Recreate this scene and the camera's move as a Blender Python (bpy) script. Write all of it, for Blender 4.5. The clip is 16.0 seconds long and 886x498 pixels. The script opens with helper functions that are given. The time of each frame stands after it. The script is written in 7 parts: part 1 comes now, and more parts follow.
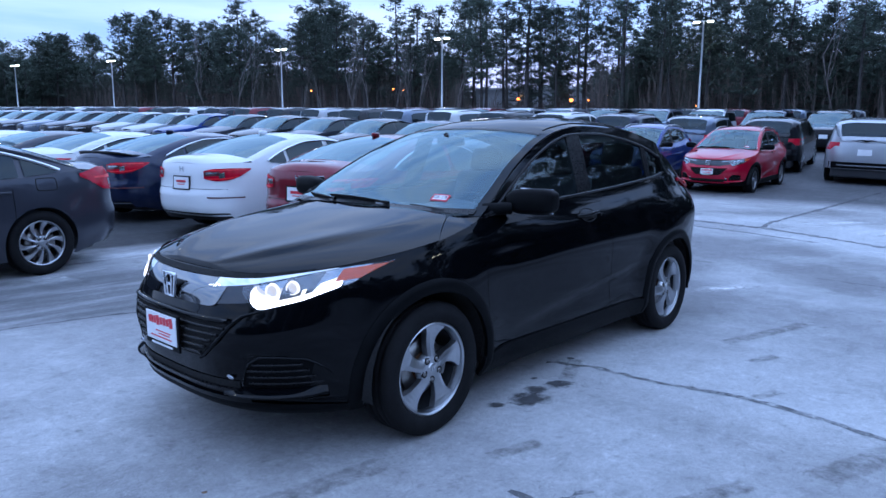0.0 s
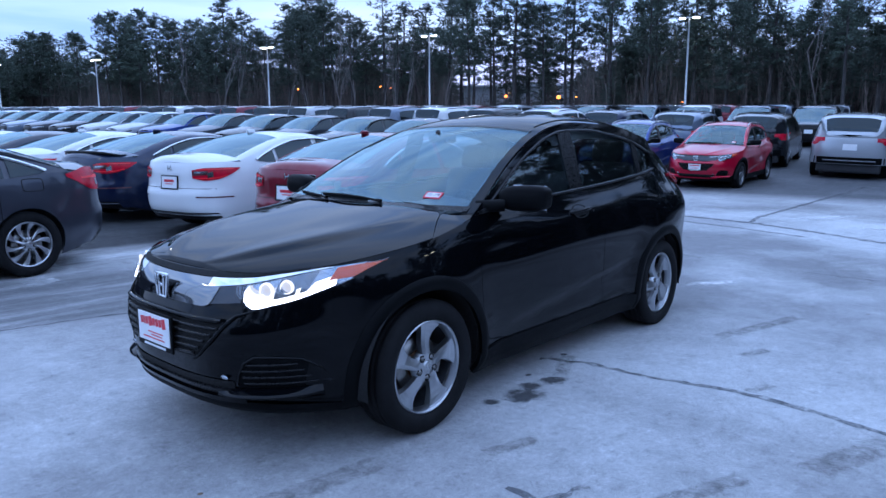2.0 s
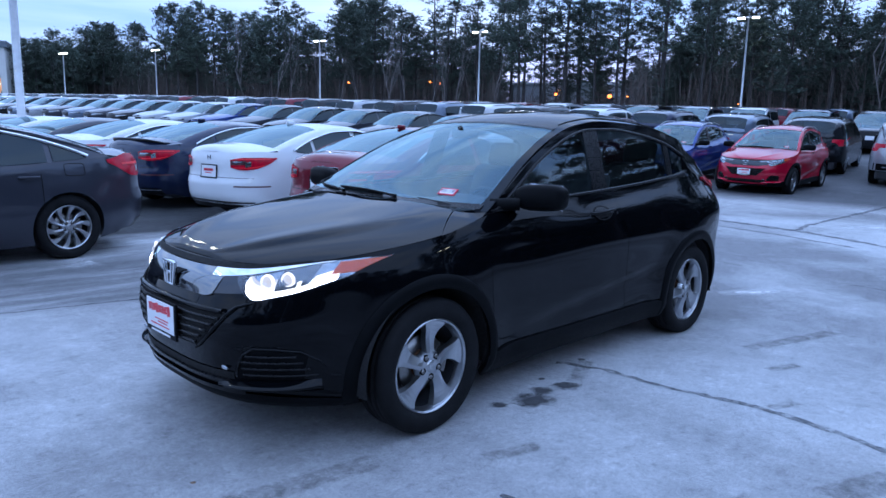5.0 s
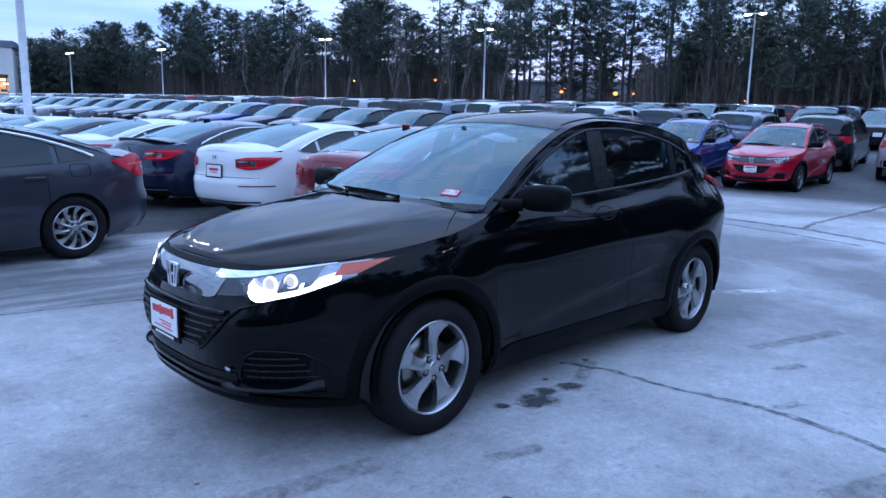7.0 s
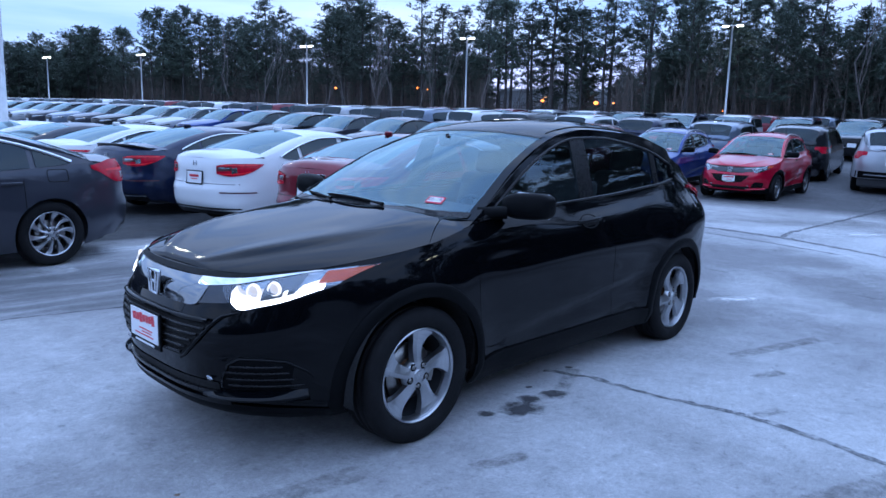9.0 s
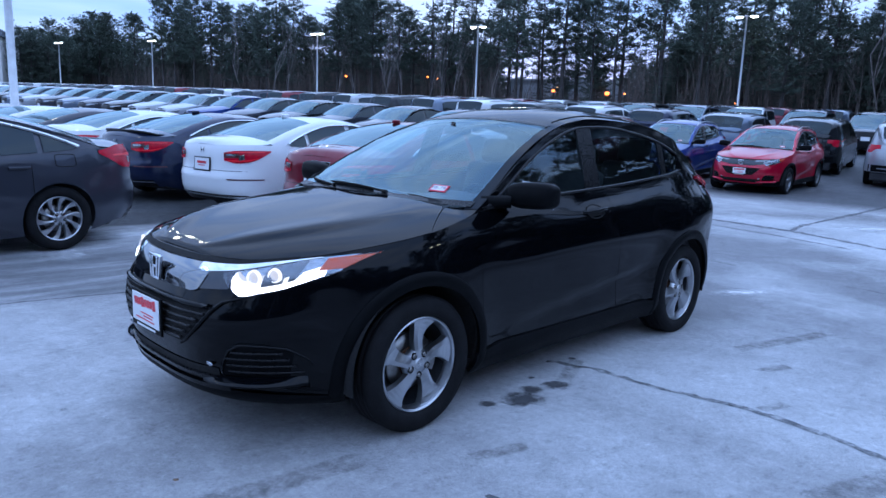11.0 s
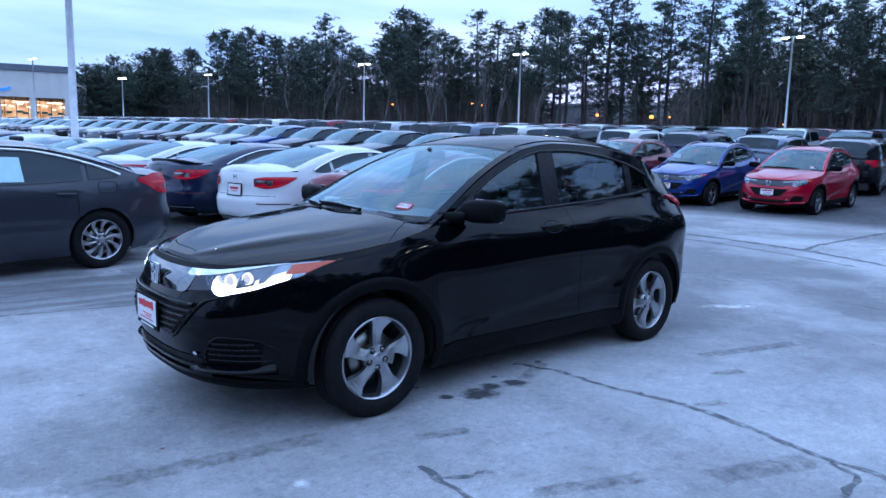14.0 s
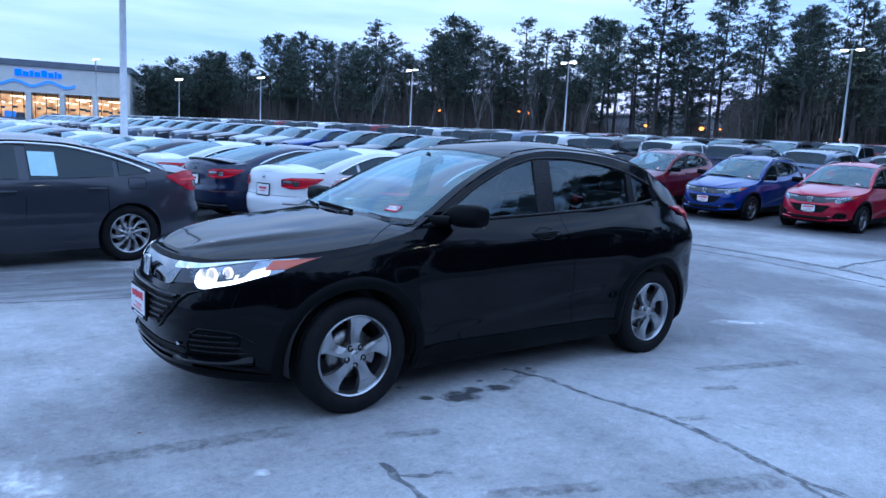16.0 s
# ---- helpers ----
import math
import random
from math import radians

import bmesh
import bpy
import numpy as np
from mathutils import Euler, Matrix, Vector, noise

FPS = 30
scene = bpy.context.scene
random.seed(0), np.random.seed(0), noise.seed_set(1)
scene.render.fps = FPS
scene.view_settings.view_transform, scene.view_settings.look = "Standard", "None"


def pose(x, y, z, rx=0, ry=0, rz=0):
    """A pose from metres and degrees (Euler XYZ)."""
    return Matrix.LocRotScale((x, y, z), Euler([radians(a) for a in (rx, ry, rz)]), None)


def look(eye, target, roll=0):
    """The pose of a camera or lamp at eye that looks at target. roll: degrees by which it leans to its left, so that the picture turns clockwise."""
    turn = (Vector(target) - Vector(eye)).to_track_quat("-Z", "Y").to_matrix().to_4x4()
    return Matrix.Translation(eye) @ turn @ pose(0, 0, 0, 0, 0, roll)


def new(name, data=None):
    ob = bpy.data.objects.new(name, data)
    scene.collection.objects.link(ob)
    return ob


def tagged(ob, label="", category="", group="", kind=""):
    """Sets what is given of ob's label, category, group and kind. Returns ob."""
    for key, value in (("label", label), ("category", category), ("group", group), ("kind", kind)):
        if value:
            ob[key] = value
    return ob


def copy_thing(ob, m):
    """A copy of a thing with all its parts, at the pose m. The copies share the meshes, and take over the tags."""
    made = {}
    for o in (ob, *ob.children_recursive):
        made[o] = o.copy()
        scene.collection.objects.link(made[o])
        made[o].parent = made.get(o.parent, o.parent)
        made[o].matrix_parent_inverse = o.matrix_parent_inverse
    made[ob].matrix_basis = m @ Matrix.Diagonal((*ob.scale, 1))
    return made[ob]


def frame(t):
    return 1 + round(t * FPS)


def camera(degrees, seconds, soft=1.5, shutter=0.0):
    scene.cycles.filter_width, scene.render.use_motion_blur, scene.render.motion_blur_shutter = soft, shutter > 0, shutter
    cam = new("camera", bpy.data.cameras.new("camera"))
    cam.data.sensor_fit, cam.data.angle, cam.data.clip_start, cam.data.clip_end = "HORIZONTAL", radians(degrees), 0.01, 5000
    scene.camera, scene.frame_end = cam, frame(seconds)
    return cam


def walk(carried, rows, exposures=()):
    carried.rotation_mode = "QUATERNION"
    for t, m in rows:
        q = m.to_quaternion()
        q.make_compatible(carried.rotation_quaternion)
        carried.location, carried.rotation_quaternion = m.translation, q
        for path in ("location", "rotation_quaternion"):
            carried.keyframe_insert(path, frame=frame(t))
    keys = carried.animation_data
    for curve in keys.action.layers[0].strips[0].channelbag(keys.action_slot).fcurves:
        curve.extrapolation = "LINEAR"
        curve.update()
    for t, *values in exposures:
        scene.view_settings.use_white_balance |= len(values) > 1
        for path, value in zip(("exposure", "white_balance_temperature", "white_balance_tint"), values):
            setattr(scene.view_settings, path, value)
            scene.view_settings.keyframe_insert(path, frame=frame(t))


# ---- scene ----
cam = camera(66.0, 16.0)
PATH = [
    (0, (-3.616, -3.023, 1.4), (-2.154, -1.693, 1.093), 0.2),
    (0.5, (-3.649, -3.007, 1.395), (-2.158, -1.718, 1.058), 0.3),
    (1, (-3.651, -3.005, 1.397), (-2.151, -1.719, 1.088), 0.5),
    (1.5, (-3.638, -3.004, 1.398), (-2.154, -1.703, 1.077), -0.1),
    (2, (-3.628, -3.001, 1.399), (-2.145, -1.696, 1.085), -0.2),
    (2.5, (-3.627, -3.003, 1.397), (-2.127, -1.709, 1.122), -0.8),
    (3, (-3.632, -3.012, 1.396), (-2.141, -1.715, 1.089), -0.3),
    (3.5, (-3.623, -3.008, 1.402), (-2.131, -1.71, 1.105), 0.3),
    (4, (-3.591, -3.019, 1.404), (-2.142, -1.68, 1.074), 0.2),
    (4.5, (-3.473, -3.074, 1.395), (-2.075, -1.681, 1.072), 1.3),
    (7, (-3.445, -3.087, 1.411), (-2.066, -1.676, 1.079), 1.1),
    (7.5, (-3.458, -3.077, 1.412), (-2.054, -1.69, 1.088), 1.3),
    (8, (-3.458, -3.071, 1.41), (-2.04, -1.697, 1.092), 1.4),
    (8.5, (-3.458, -3.076, 1.412), (-2.035, -1.702, 1.114), 1.4),
    (9, (-3.453, -3.072, 1.41), (-2.033, -1.697, 1.101), 1.5),
    (11.3, (-3.409, -3.081, 1.402), (-2.015, -1.687, 1.065), 2.3),
    (11.5, (-3.405, -3.123, 1.403), (-2.011, -1.726, 1.081), 2.5),
    (12, (-3.446, -3.227, 1.406), (-2.039, -1.836, 1.115), 1.5),
    (12.5, (-3.518, -3.367, 1.405), (-2.1, -1.994, 1.086), 1.3),
    (13, (-3.481, -3.504, 1.407), (-2.105, -2.076, 1.143), 1.1),
    (13.5, (-3.362, -3.664, 1.402), (-2.034, -2.194, 1.135), 2.8),
    (14, (-3.389, -3.768, 1.409), (-2.089, -2.272, 1.139), 1.3),
    (14.5, (-3.442, -3.843, 1.408), (-2.133, -2.363, 1.097), 1.6),
    (15, (-3.372, -3.91, 1.403), (-2.091, -2.397, 1.141), 0.7),
    (15.5, (-3.23, -3.99, 1.402), (-1.998, -2.434, 1.156), 2.2),
    (16, (-3.147, -4.029, 1.408), (-1.948, -2.449, 1.152), 2.8),
]
walk(cam, [(t, look(eye, target, roll)) for t, eye, target, roll in PATH], exposures=[(0.0, 0.62, 5290, 22), (12.5, 0.62, 5290, 22), (14.5, 0.62, 5230, 19), (16.0, 0.62, 5190, 17)])

# ---------------------------------------------------------------- light
world = bpy.data.worlds.new("dusk_sky")
scene.world = world
world.use_nodes = True
wn, wl = world.node_tree.nodes, world.node_tree.links
wn.clear()
sky = wn.new("ShaderNodeTexSky")
sky.sky_type = "NISHITA"
sky.sun_disc = False
sky.sun_elevation = radians(1.5)
sky.sun_rotation = radians(48.0)
sky.air_density, sky.dust_density, sky.ozone_density = 1.0, 1.0, 3.0
wtc = wn.new("ShaderNodeTexCoord")
wmap = wn.new("ShaderNodeMapping")
wmap.inputs["Scale"].default_value = (1.0, 1.6, 9.0)
wcl = wn.new("ShaderNodeTexNoise")
wcl.inputs["Scale"].default_value = 2.2
wcl.inputs["Detail"].default_value = 6.0
wcr = wn.new("ShaderNodeValToRGB")
wcr.color_ramp.elements[0].position, wcr.color_ramp.elements[0].color = 0.38, (0, 0, 0, 1)
wcr.color_ramp.elements[1].position, wcr.color_ramp.elements[1].color = 0.72, (1, 1, 1, 1)
wmix = wn.new("ShaderNodeMixRGB")
wtone = wn.new("ShaderNodeValToRGB")                         # thin high cloud, dusk blue, in streaks
wtone.color_ramp.elements[0].position, wtone.color_ramp.elements[0].color = 0.36, (0.385, 0.575, 0.86, 1)
wtone.color_ramp.elements[1].position, wtone.color_ramp.elements[1].color = 0.64, (0.655, 0.815, 0.98, 1)
wgain = wn.new("ShaderNodeVectorMath")
wgain.operation = "SCALE"
wgain.inputs["Scale"].default_value = 11.4
wl.new(wcl.outputs["Fac"], wtone.inputs["Fac"])
wsep = wn.new("ShaderNodeSeparateXYZ")
wl.new(wtc.outputs["Generated"], wsep.inputs[0])
wlow = wn.new("ShaderNodeMapRange")                           # lavender dusk low over the horizon
wlow.inputs["From Min"].default_value, wlow.inputs["From Max"].default_value = 0.04, 0.15
wlow.inputs["To Min"].default_value, wlow.inputs["To Max"].default_value = 0.9, 0.0
wl.new(wsep.outputs["Z"], wlow.inputs["Value"])
wside = wn.new("ShaderNodeVectorMath")                        # only on the side where the sun went down
wside.operation = "DOT_PRODUCT"
wside.inputs[1].default_value = (0.80, 0.60, 0.0)
wl.new(wtc.outputs["Generated"], wside.inputs[0])
wsmr = wn.new("ShaderNodeMapRange")
wsmr.inputs["From Min"].default_value, wsmr.inputs["From Max"].default_value = 0.86, 0.985
wl.new(wside.outputs["Value"], wsmr.inputs["Value"])
wdf = wn.new("ShaderNodeMath")
wdf.operation = "MULTIPLY"
wl.new(wlow.outputs["Result"], wdf.inputs[0])
wl.new(wsmr.outputs["Result"], wdf.inputs[1])
wdusk = wn.new("ShaderNodeMixRGB")
wdusk.inputs["Color2"].default_value = (1.04, 0.98, 1.28, 1)
wl.new(wdf.outputs[0], wdusk.inputs["Fac"])
wl.new(wtone.outputs["Color"], wdusk.inputs["Color1"])
whigh = wn.new("ShaderNodeMapRange")                          # the sky brightens towards the zenith
whigh.inputs["From Min"].default_value, whigh.inputs["From Max"].default_value = 0.05, 0.55
whigh.inputs["To Min"].default_value, whigh.inputs["To Max"].default_value = 0.70, 1.06
wl.new(wsep.outputs["Z"], whigh.inputs["Value"])
wup = wn.new("ShaderNodeVectorMath")
wup.operation = "SCALE"
wl.new(wdusk.outputs["Color"], wup.inputs[0])
wl.new(whigh.outputs["Result"], wup.inputs["Scale"])
wl.new(wup.outputs["Vector"], wgain.inputs[0])
wl.new(wgain.outputs["Vector"], wmix.inputs["Color2"])
wfac = wn.new("ShaderNodeMath")
wfac.operation = "MULTIPLY_ADD"
wfac.inputs[1].default_value, wfac.inputs[2].default_value = 0.012, 0.98
wbg = wn.new("ShaderNodeBackground")
wbg.inputs["Strength"].default_value = 0.1
wout = wn.new("ShaderNodeOutputWorld")
wl.new(wtc.outputs["Generated"], wmap.inputs["Vector"])
wl.new(wmap.outputs["Vector"], wcl.inputs["Vector"])
wl.new(wcl.outputs["Fac"], wcr.inputs["Fac"])
wl.new(wcr.outputs["Color"], wfac.inputs[0])
wl.new(wfac.outputs[0], wmix.inputs["Fac"])
wl.new(sky.outputs["Color"], wmix.inputs["Color1"])
wl.new(wmix.outputs["Color"], wbg.inputs["Color"])
wl.new(wbg.outputs["Background"], wout.inputs["Surface"])

sun = new("sun", bpy.data.lights.new("sun", "SUN"))
sun.data.energy, sun.data.angle, sun.data.color = 0.5, radians(10), (1.0, 0.86, 0.72)
sun.matrix_world = look((34, 29, 0.4), (0, 0, 0))             # as good as set, behind the wood


# ---------------------------------------------------------------- helpers of the scene
def pchip(xs, ys):
    """A smooth curve through a table that does not overshoot."""
    xs, ys = np.array(xs, float), np.array(ys, float)
    h = np.diff(xs)
    d = np.diff(ys) / h
    m = np.zeros(len(xs))
    m[0], m[-1] = d[0], d[-1]
    for i in range(1, len(xs) - 1):
        if d[i - 1] * d[i] > 0:
            w1, w2 = 2 * h[i] + h[i - 1], h[i] + 2 * h[i - 1]
            m[i] = (w1 + w2) / (w1 / d[i - 1] + w2 / d[i])

    def f(x):
        x = min(max(x, xs[0]), xs[-1])
        i = min(max(int(np.searchsorted(xs, x)) - 1, 0), len(xs) - 2)
        t = (x - xs[i]) / h[i]
        return float((2 * t**3 - 3 * t**2 + 1) * ys[i] + (t**3 - 2 * t**2 + t) * h[i] * m[i]
                     + (-2 * t**3 + 3 * t**2) * ys[i + 1] + (t**3 - t**2) * h[i] * m[i + 1])
    return f


def tab(*pairs):
    pairs = sorted(pairs)
    return pchip([p[0] for p in pairs], [p[1] for p in pairs])


def lerp(a, b, t):
    return a + (b - a) * t


RISE = tab((0, 0.0), (7.2, 0.0), (9.5, 0.055), (11.5, 0.115), (14, 0.165), (18, 0.26), (22, 0.52), (27, 0.92), (35, 1.45), (50, 2.2), (80, 3.4), (120, 4.8), (160, 6.0), (400, 6.5))


def ground_z(x, y):
    """The lot is level round the black car and climbs gently towards the trees."""
    s = (x + 3.5) * math.cos(radians(42)) + (y + 3.3) * math.sin(radians(42))
    return RISE(s) if s > 7.2 else 0.0


def on_ground(x, y, heading, lift=0.0):
    """A pose on the ground, tilted with it, whose x axis points along the heading in degrees."""
    e = 0.8
    nx = -(ground_z(x + e, y) - ground_z(x - e, y)) / (2 * e)
    ny = -(ground_z(x, y + e) - ground_z(x, y - e)) / (2 * e)
    n = Vector((nx, ny, 1)).normalized()
    f = Vector((math.cos(radians(heading)), math.sin(radians(heading)), 0))
    f = (f - n * f.dot(n)).normalized()
    s = n.cross(f)
    m = Matrix((f, s, n)).transposed().to_4x4()
    m.translation = Vector((x, y, ground_z(x, y) + lift))
    return m


def obj(name, verts, faces, mat, parent=None, label="", smooth=True, mats=None, fmat=None):
    me = bpy.data.meshes.new(name)
    me.from_pydata([tuple(v) for v in verts], [], faces)
    for m in (mats or [mat]):
        me.materials.append(m)
    if smooth:
        me.polygons.foreach_set("use_smooth", [True] * len(me.polygons))
    if fmat is not None:
        me.polygons.foreach_set("material_index", fmat)
    me.update()
    ob = new(name, me)
    if parent is not None:
        ob.parent = parent
    if label:
        ob["label"] = label
    return ob


def part(name, bm, mat, parent, label="", smooth=False):
    me = bpy.data.meshes.new(name)
    bm.to_mesh(me)
    bm.free()
    me.materials.append(mat)
    if smooth:
        me.polygons.foreach_set("use_smooth", [True] * len(me.polygons))
    ob = new(name, me)
    if parent is not None:
        ob.parent = parent
    if label:
        ob["label"] = label
    return ob


def outward(ob, z=0.65):
    """Turns a car part's faces outwards."""
    me = ob.data
    out = 0.0
    for p in me.polygons:
        c, nn = p.center, p.normal
        out += p.area * (nn.x * c.x * 0.3 + nn.y * c.y + nn.z * (c.z - z))
    if out < 0:
        me.flip_normals()
    return ob


def thicken(ob, t, offset=-1.0):
    """Gives a sheet its thickness, with a crisp rim."""
    me = ob.data
    seen = {}
    for p in me.polygons:
        for k in p.edge_keys:
            seen[k] = seen.get(k, 0) + 1
    for e in me.edges:
        if seen.get(tuple(sorted(e.vertices)), 0) == 1:
            e.use_edge_sharp = True
    m = ob.modifiers.new("thickness", "SOLIDIFY")
    m.thickness, m.offset = t, offset
    return ob


def add_box(bm, c, size, m=None, bevel=0.0):
    r = bmesh.ops.create_cube(bm, size=1.0)
    vs = r["verts"]
    bmesh.ops.scale(bm, vec=size, verts=vs)
    if bevel > 0:
        es = list({e for v in vs for e in v.link_edges})
        b = bmesh.ops.bevel(bm, geom=es, offset=bevel, segments=2, affect="EDGES", profile=0.5)
        vs = list({v for f in b["faces"] for v in f.verts} | {v for v in vs if v.is_valid})
    bmesh.ops.translate(bm, vec=c, verts=vs)
    if m is not None:
        bmesh.ops.transform(bm, matrix=m, verts=vs)
    return vs


def add_tube(bm, pts, radii, sides=8, cap=True):
    """A tapered tube along points."""
    rings = []
    for i, p in enumerate(pts):
        p = Vector(p)
        a = Vector(pts[max(i - 1, 0)])
        b = Vector(pts[min(i + 1, len(pts) - 1)])
        d = (b - a).normalized()
        ref = Vector((0, 0, 1)) if abs(d.z) < 0.9 else Vector((1, 0, 0))
        u = d.cross(ref).normalized()
        v = d.cross(u)
        rings.append([bm.verts.new(p + radii[i] * (math.cos(2 * math.pi * k / sides) * u + math.sin(2 * math.pi * k / sides) * v)) for k in range(sides)])
    for r0, r1 in zip(rings, rings[1:]):
        for k in range(sides):
            bm.faces.new((r0[k], r0[(k + 1) % sides], r1[(k + 1) % sides], r1[k]))
    if cap:
        bm.faces.new(rings[0])
        bm.faces.new(rings[-1][::-1])


def lathe(profile, n, axis_y=True):
    """Turns (radius, y) pairs round the y axis: verts, faces."""
    vs, fs = [], []
    m = len(profile)
    for i in range(n):
        a = 2 * math.pi * i / n
        for r, y in profile:
            vs.append((r * math.cos(a), y, r * math.sin(a)))
    for i in range(n):
        j = (i + 1) % n
        for k in range(m - 1):
            fs.append((i * m + k, i * m + k + 1, j * m + k + 1, j * m + k))
    return vs, fs


# ---------------------------------------------------------------- materials
def shader(name):
    m = bpy.data.materials.new(name)
    m.use_nodes = True
    nt = m.node_tree
    return m, nt, nt.nodes["Principled BSDF"]


def noise_node(nt, scale, detail=5.0, rough=0.6, coord="Object", stretch=None):
    tc = nt.nodes.new("ShaderNodeTexCoord")
    n = nt.nodes.new("ShaderNodeTexNoise")
    n.inputs["Scale"].default_value, n.inputs["Detail"].default_value, n.inputs["Roughness"].default_value = scale, detail, rough
    if stretch:
        mp = nt.nodes.new("ShaderNodeMapping")
        mp.inputs["Scale"].default_value = stretch
        nt.links.new(tc.outputs[coord], mp.inputs["Vector"])
        nt.links.new(mp.outputs["Vector"], n.inputs["Vector"])
    else:
        nt.links.new(tc.outputs[coord], n.inputs["Vector"])
    return n


def ramp(nt, src, stops):
    r = nt.nodes.new("ShaderNodeValToRGB")
    while len(r.color_ramp.elements) < len(stops):
        r.color_ramp.elements.new(0.5)
    for e, (p, c) in zip(r.color_ramp.elements, stops):
        e.position = p
        e.color = (*c, 1) if len(c) == 3 else (c[0], c[0], c[0], 1)
    nt.links.new(src, r.inputs["Fac"])
    return r


def mixc(nt, fac, a, b, mode="MIX"):
    m = nt.nodes.new("ShaderNodeMixRGB")
    m.blend_type = mode
    for sock, v in (("Fac", fac), ("Color1", a), ("Color2", b)):
        if isinstance(v, (int, float)):
            m.inputs[sock].default_value = v
        elif isinstance(v, tuple):
            m.inputs[sock].default_value = (*v, 1)
        else:
            nt.links.new(v, m.inputs[sock])
    return m


def bump(nt, bsdf, height, strength=0.3, dist=0.01):
    b = nt.nodes.new("ShaderNodeBump")
    b.inputs["Strength"].default_value, b.inputs["Distance"].default_value = strength, dist
    nt.links.new(height, b.inputs["Height"])
    nt.links.new(b.outputs["Normal"], bsdf.inputs["Normal"])


def basic(name, col, rough=0.5, metal=0.0, var=0.12, scale=6.0, grain=0.0, coat=0.0):
    """A surface with slight soiling at two scales and fine grain."""
    m, nt, b = shader(name)
    n1 = noise_node(nt, scale)
    n2 = noise_node(nt, scale * 14, 3)
    dark = tuple(c * (1 - var) for c in col)
    lite = tuple(min(1, c * (1 + var)) for c in col)
    r1 = ramp(nt, n1.outputs["Fac"], [(0.3, dark), (0.7, lite)])
    mx = mixc(nt, 0.25 * min(1, var * 4), r1.outputs["Color"], n2.outputs["Color"], "OVERLAY")
    nt.links.new(mx.outputs["Color"], b.inputs["Base Color"])
    rr = ramp(nt, n2.outputs["Fac"], [(0.3, (max(0.02, rough * 0.85),)), (0.7, (min(1, rough * 1.15),))])
    nt.links.new(rr.outputs["Color"], b.inputs["Roughness"])
    b.inputs["Metallic"].default_value = metal
    b.inputs["Coat Weight"].default_value = coat
    b.inputs["Coat Roughness"].default_value = 0.03
    if grain:
        bump(nt, b, n2.outputs["Fac"], grain, 0.002)
    return m


def paint(name, col, metal=0.3, dust=0.06, coat=1.0):
    """Car paint under clear coat, with a thin film of road dust."""
    m, nt, b = shader(name)
    n1 = noise_node(nt, 2.3, 6)
    n2 = noise_node(nt, 700.0, 2)
    r1 = ramp(nt, n1.outputs["Fac"], [(0.45, (0.0,)), (0.8, (dust,))])
    fl = ramp(nt, n2.outputs["Fac"], [(0.3, tuple(c * 0.85 for c in col)), (0.75, tuple(min(1, c * 1.2) for c in col))])
    mx = mixc(nt, r1.outputs["Color"], fl.outputs["Color"], (0.42, 0.44, 0.47))
    nt.links.new(mx.outputs["Color"], b.inputs["Base Color"])
    b.inputs["Metallic"].default_value = metal
    b.inputs["Roughness"].default_value = 0.32
    b.inputs["Specular IOR Level"].default_value = 0.04
    b.inputs["Coat Weight"].default_value = coat
    cr = ramp(nt, n1.outputs["Fac"], [(0.35, (0.03,)), (0.8, (0.08,))])
    nt.links.new(cr.outputs["Color"], b.inputs["Coat Roughness"])
    return m


def glass(name, tint, gloss=(0.9, 0.95, 1.0), rough=0.01, ior=1.6):
    """Thin pane: tinted see-through with Fresnel gloss."""
    m = bpy.data.materials.new(name)
    m.use_nodes = True
    nt = m.node_tree
    nt.nodes.clear()
    out = nt.nodes.new("ShaderNodeOutputMaterial")
    tr = nt.nodes.new("ShaderNodeBsdfTransparent")
    tr.inputs["Color"].default_value = (*tint, 1)
    gl = nt.nodes.new("ShaderNodeBsdfGlossy")
    gl.inputs["Color"].default_value = (*gloss, 1)
    gl.inputs["Roughness"].default_value = rough
    f0 = ((ior - 1) / (ior + 1)) ** 2
    lw = nt.nodes.new("ShaderNodeLayerWeight")
    lw.inputs["Blend"].default_value = 0.5
    pw = nt.nodes.new("ShaderNodeMath")
    pw.operation = "POWER"
    pw.inputs[1].default_value = 5.0
    nt.links.new(lw.outputs["Facing"], pw.inputs[0])
    fr = nt.nodes.new("ShaderNodeMath")
    fr.operation = "MULTIPLY_ADD"
    fr.inputs[1].default_value, fr.inputs[2].default_value = 1 - f0, f0
    nt.links.new(pw.outputs[0], fr.inputs[0])
    mx = nt.nodes.new("ShaderNodeMixShader")
    nt.links.new(fr.outputs[0], mx.inputs["Fac"])
    nt.links.new(tr.outputs["BSDF"], mx.inputs[1])
    nt.links.new(gl.outputs["BSDF"], mx.inputs[2])
    nt.links.new(mx.outputs["Shader"], out.inputs["Surface"])
    return m


def glow(name, col, strength):
    m, nt, b = shader(name)
    b.inputs["Base Color"].default_value = (*col, 1)
    b.inputs["Emission Color"].default_value = (*col, 1)
    b.inputs["Emission Strength"].default_value = strength
    b.inputs["Roughness"].default_value = 0.3
    return m


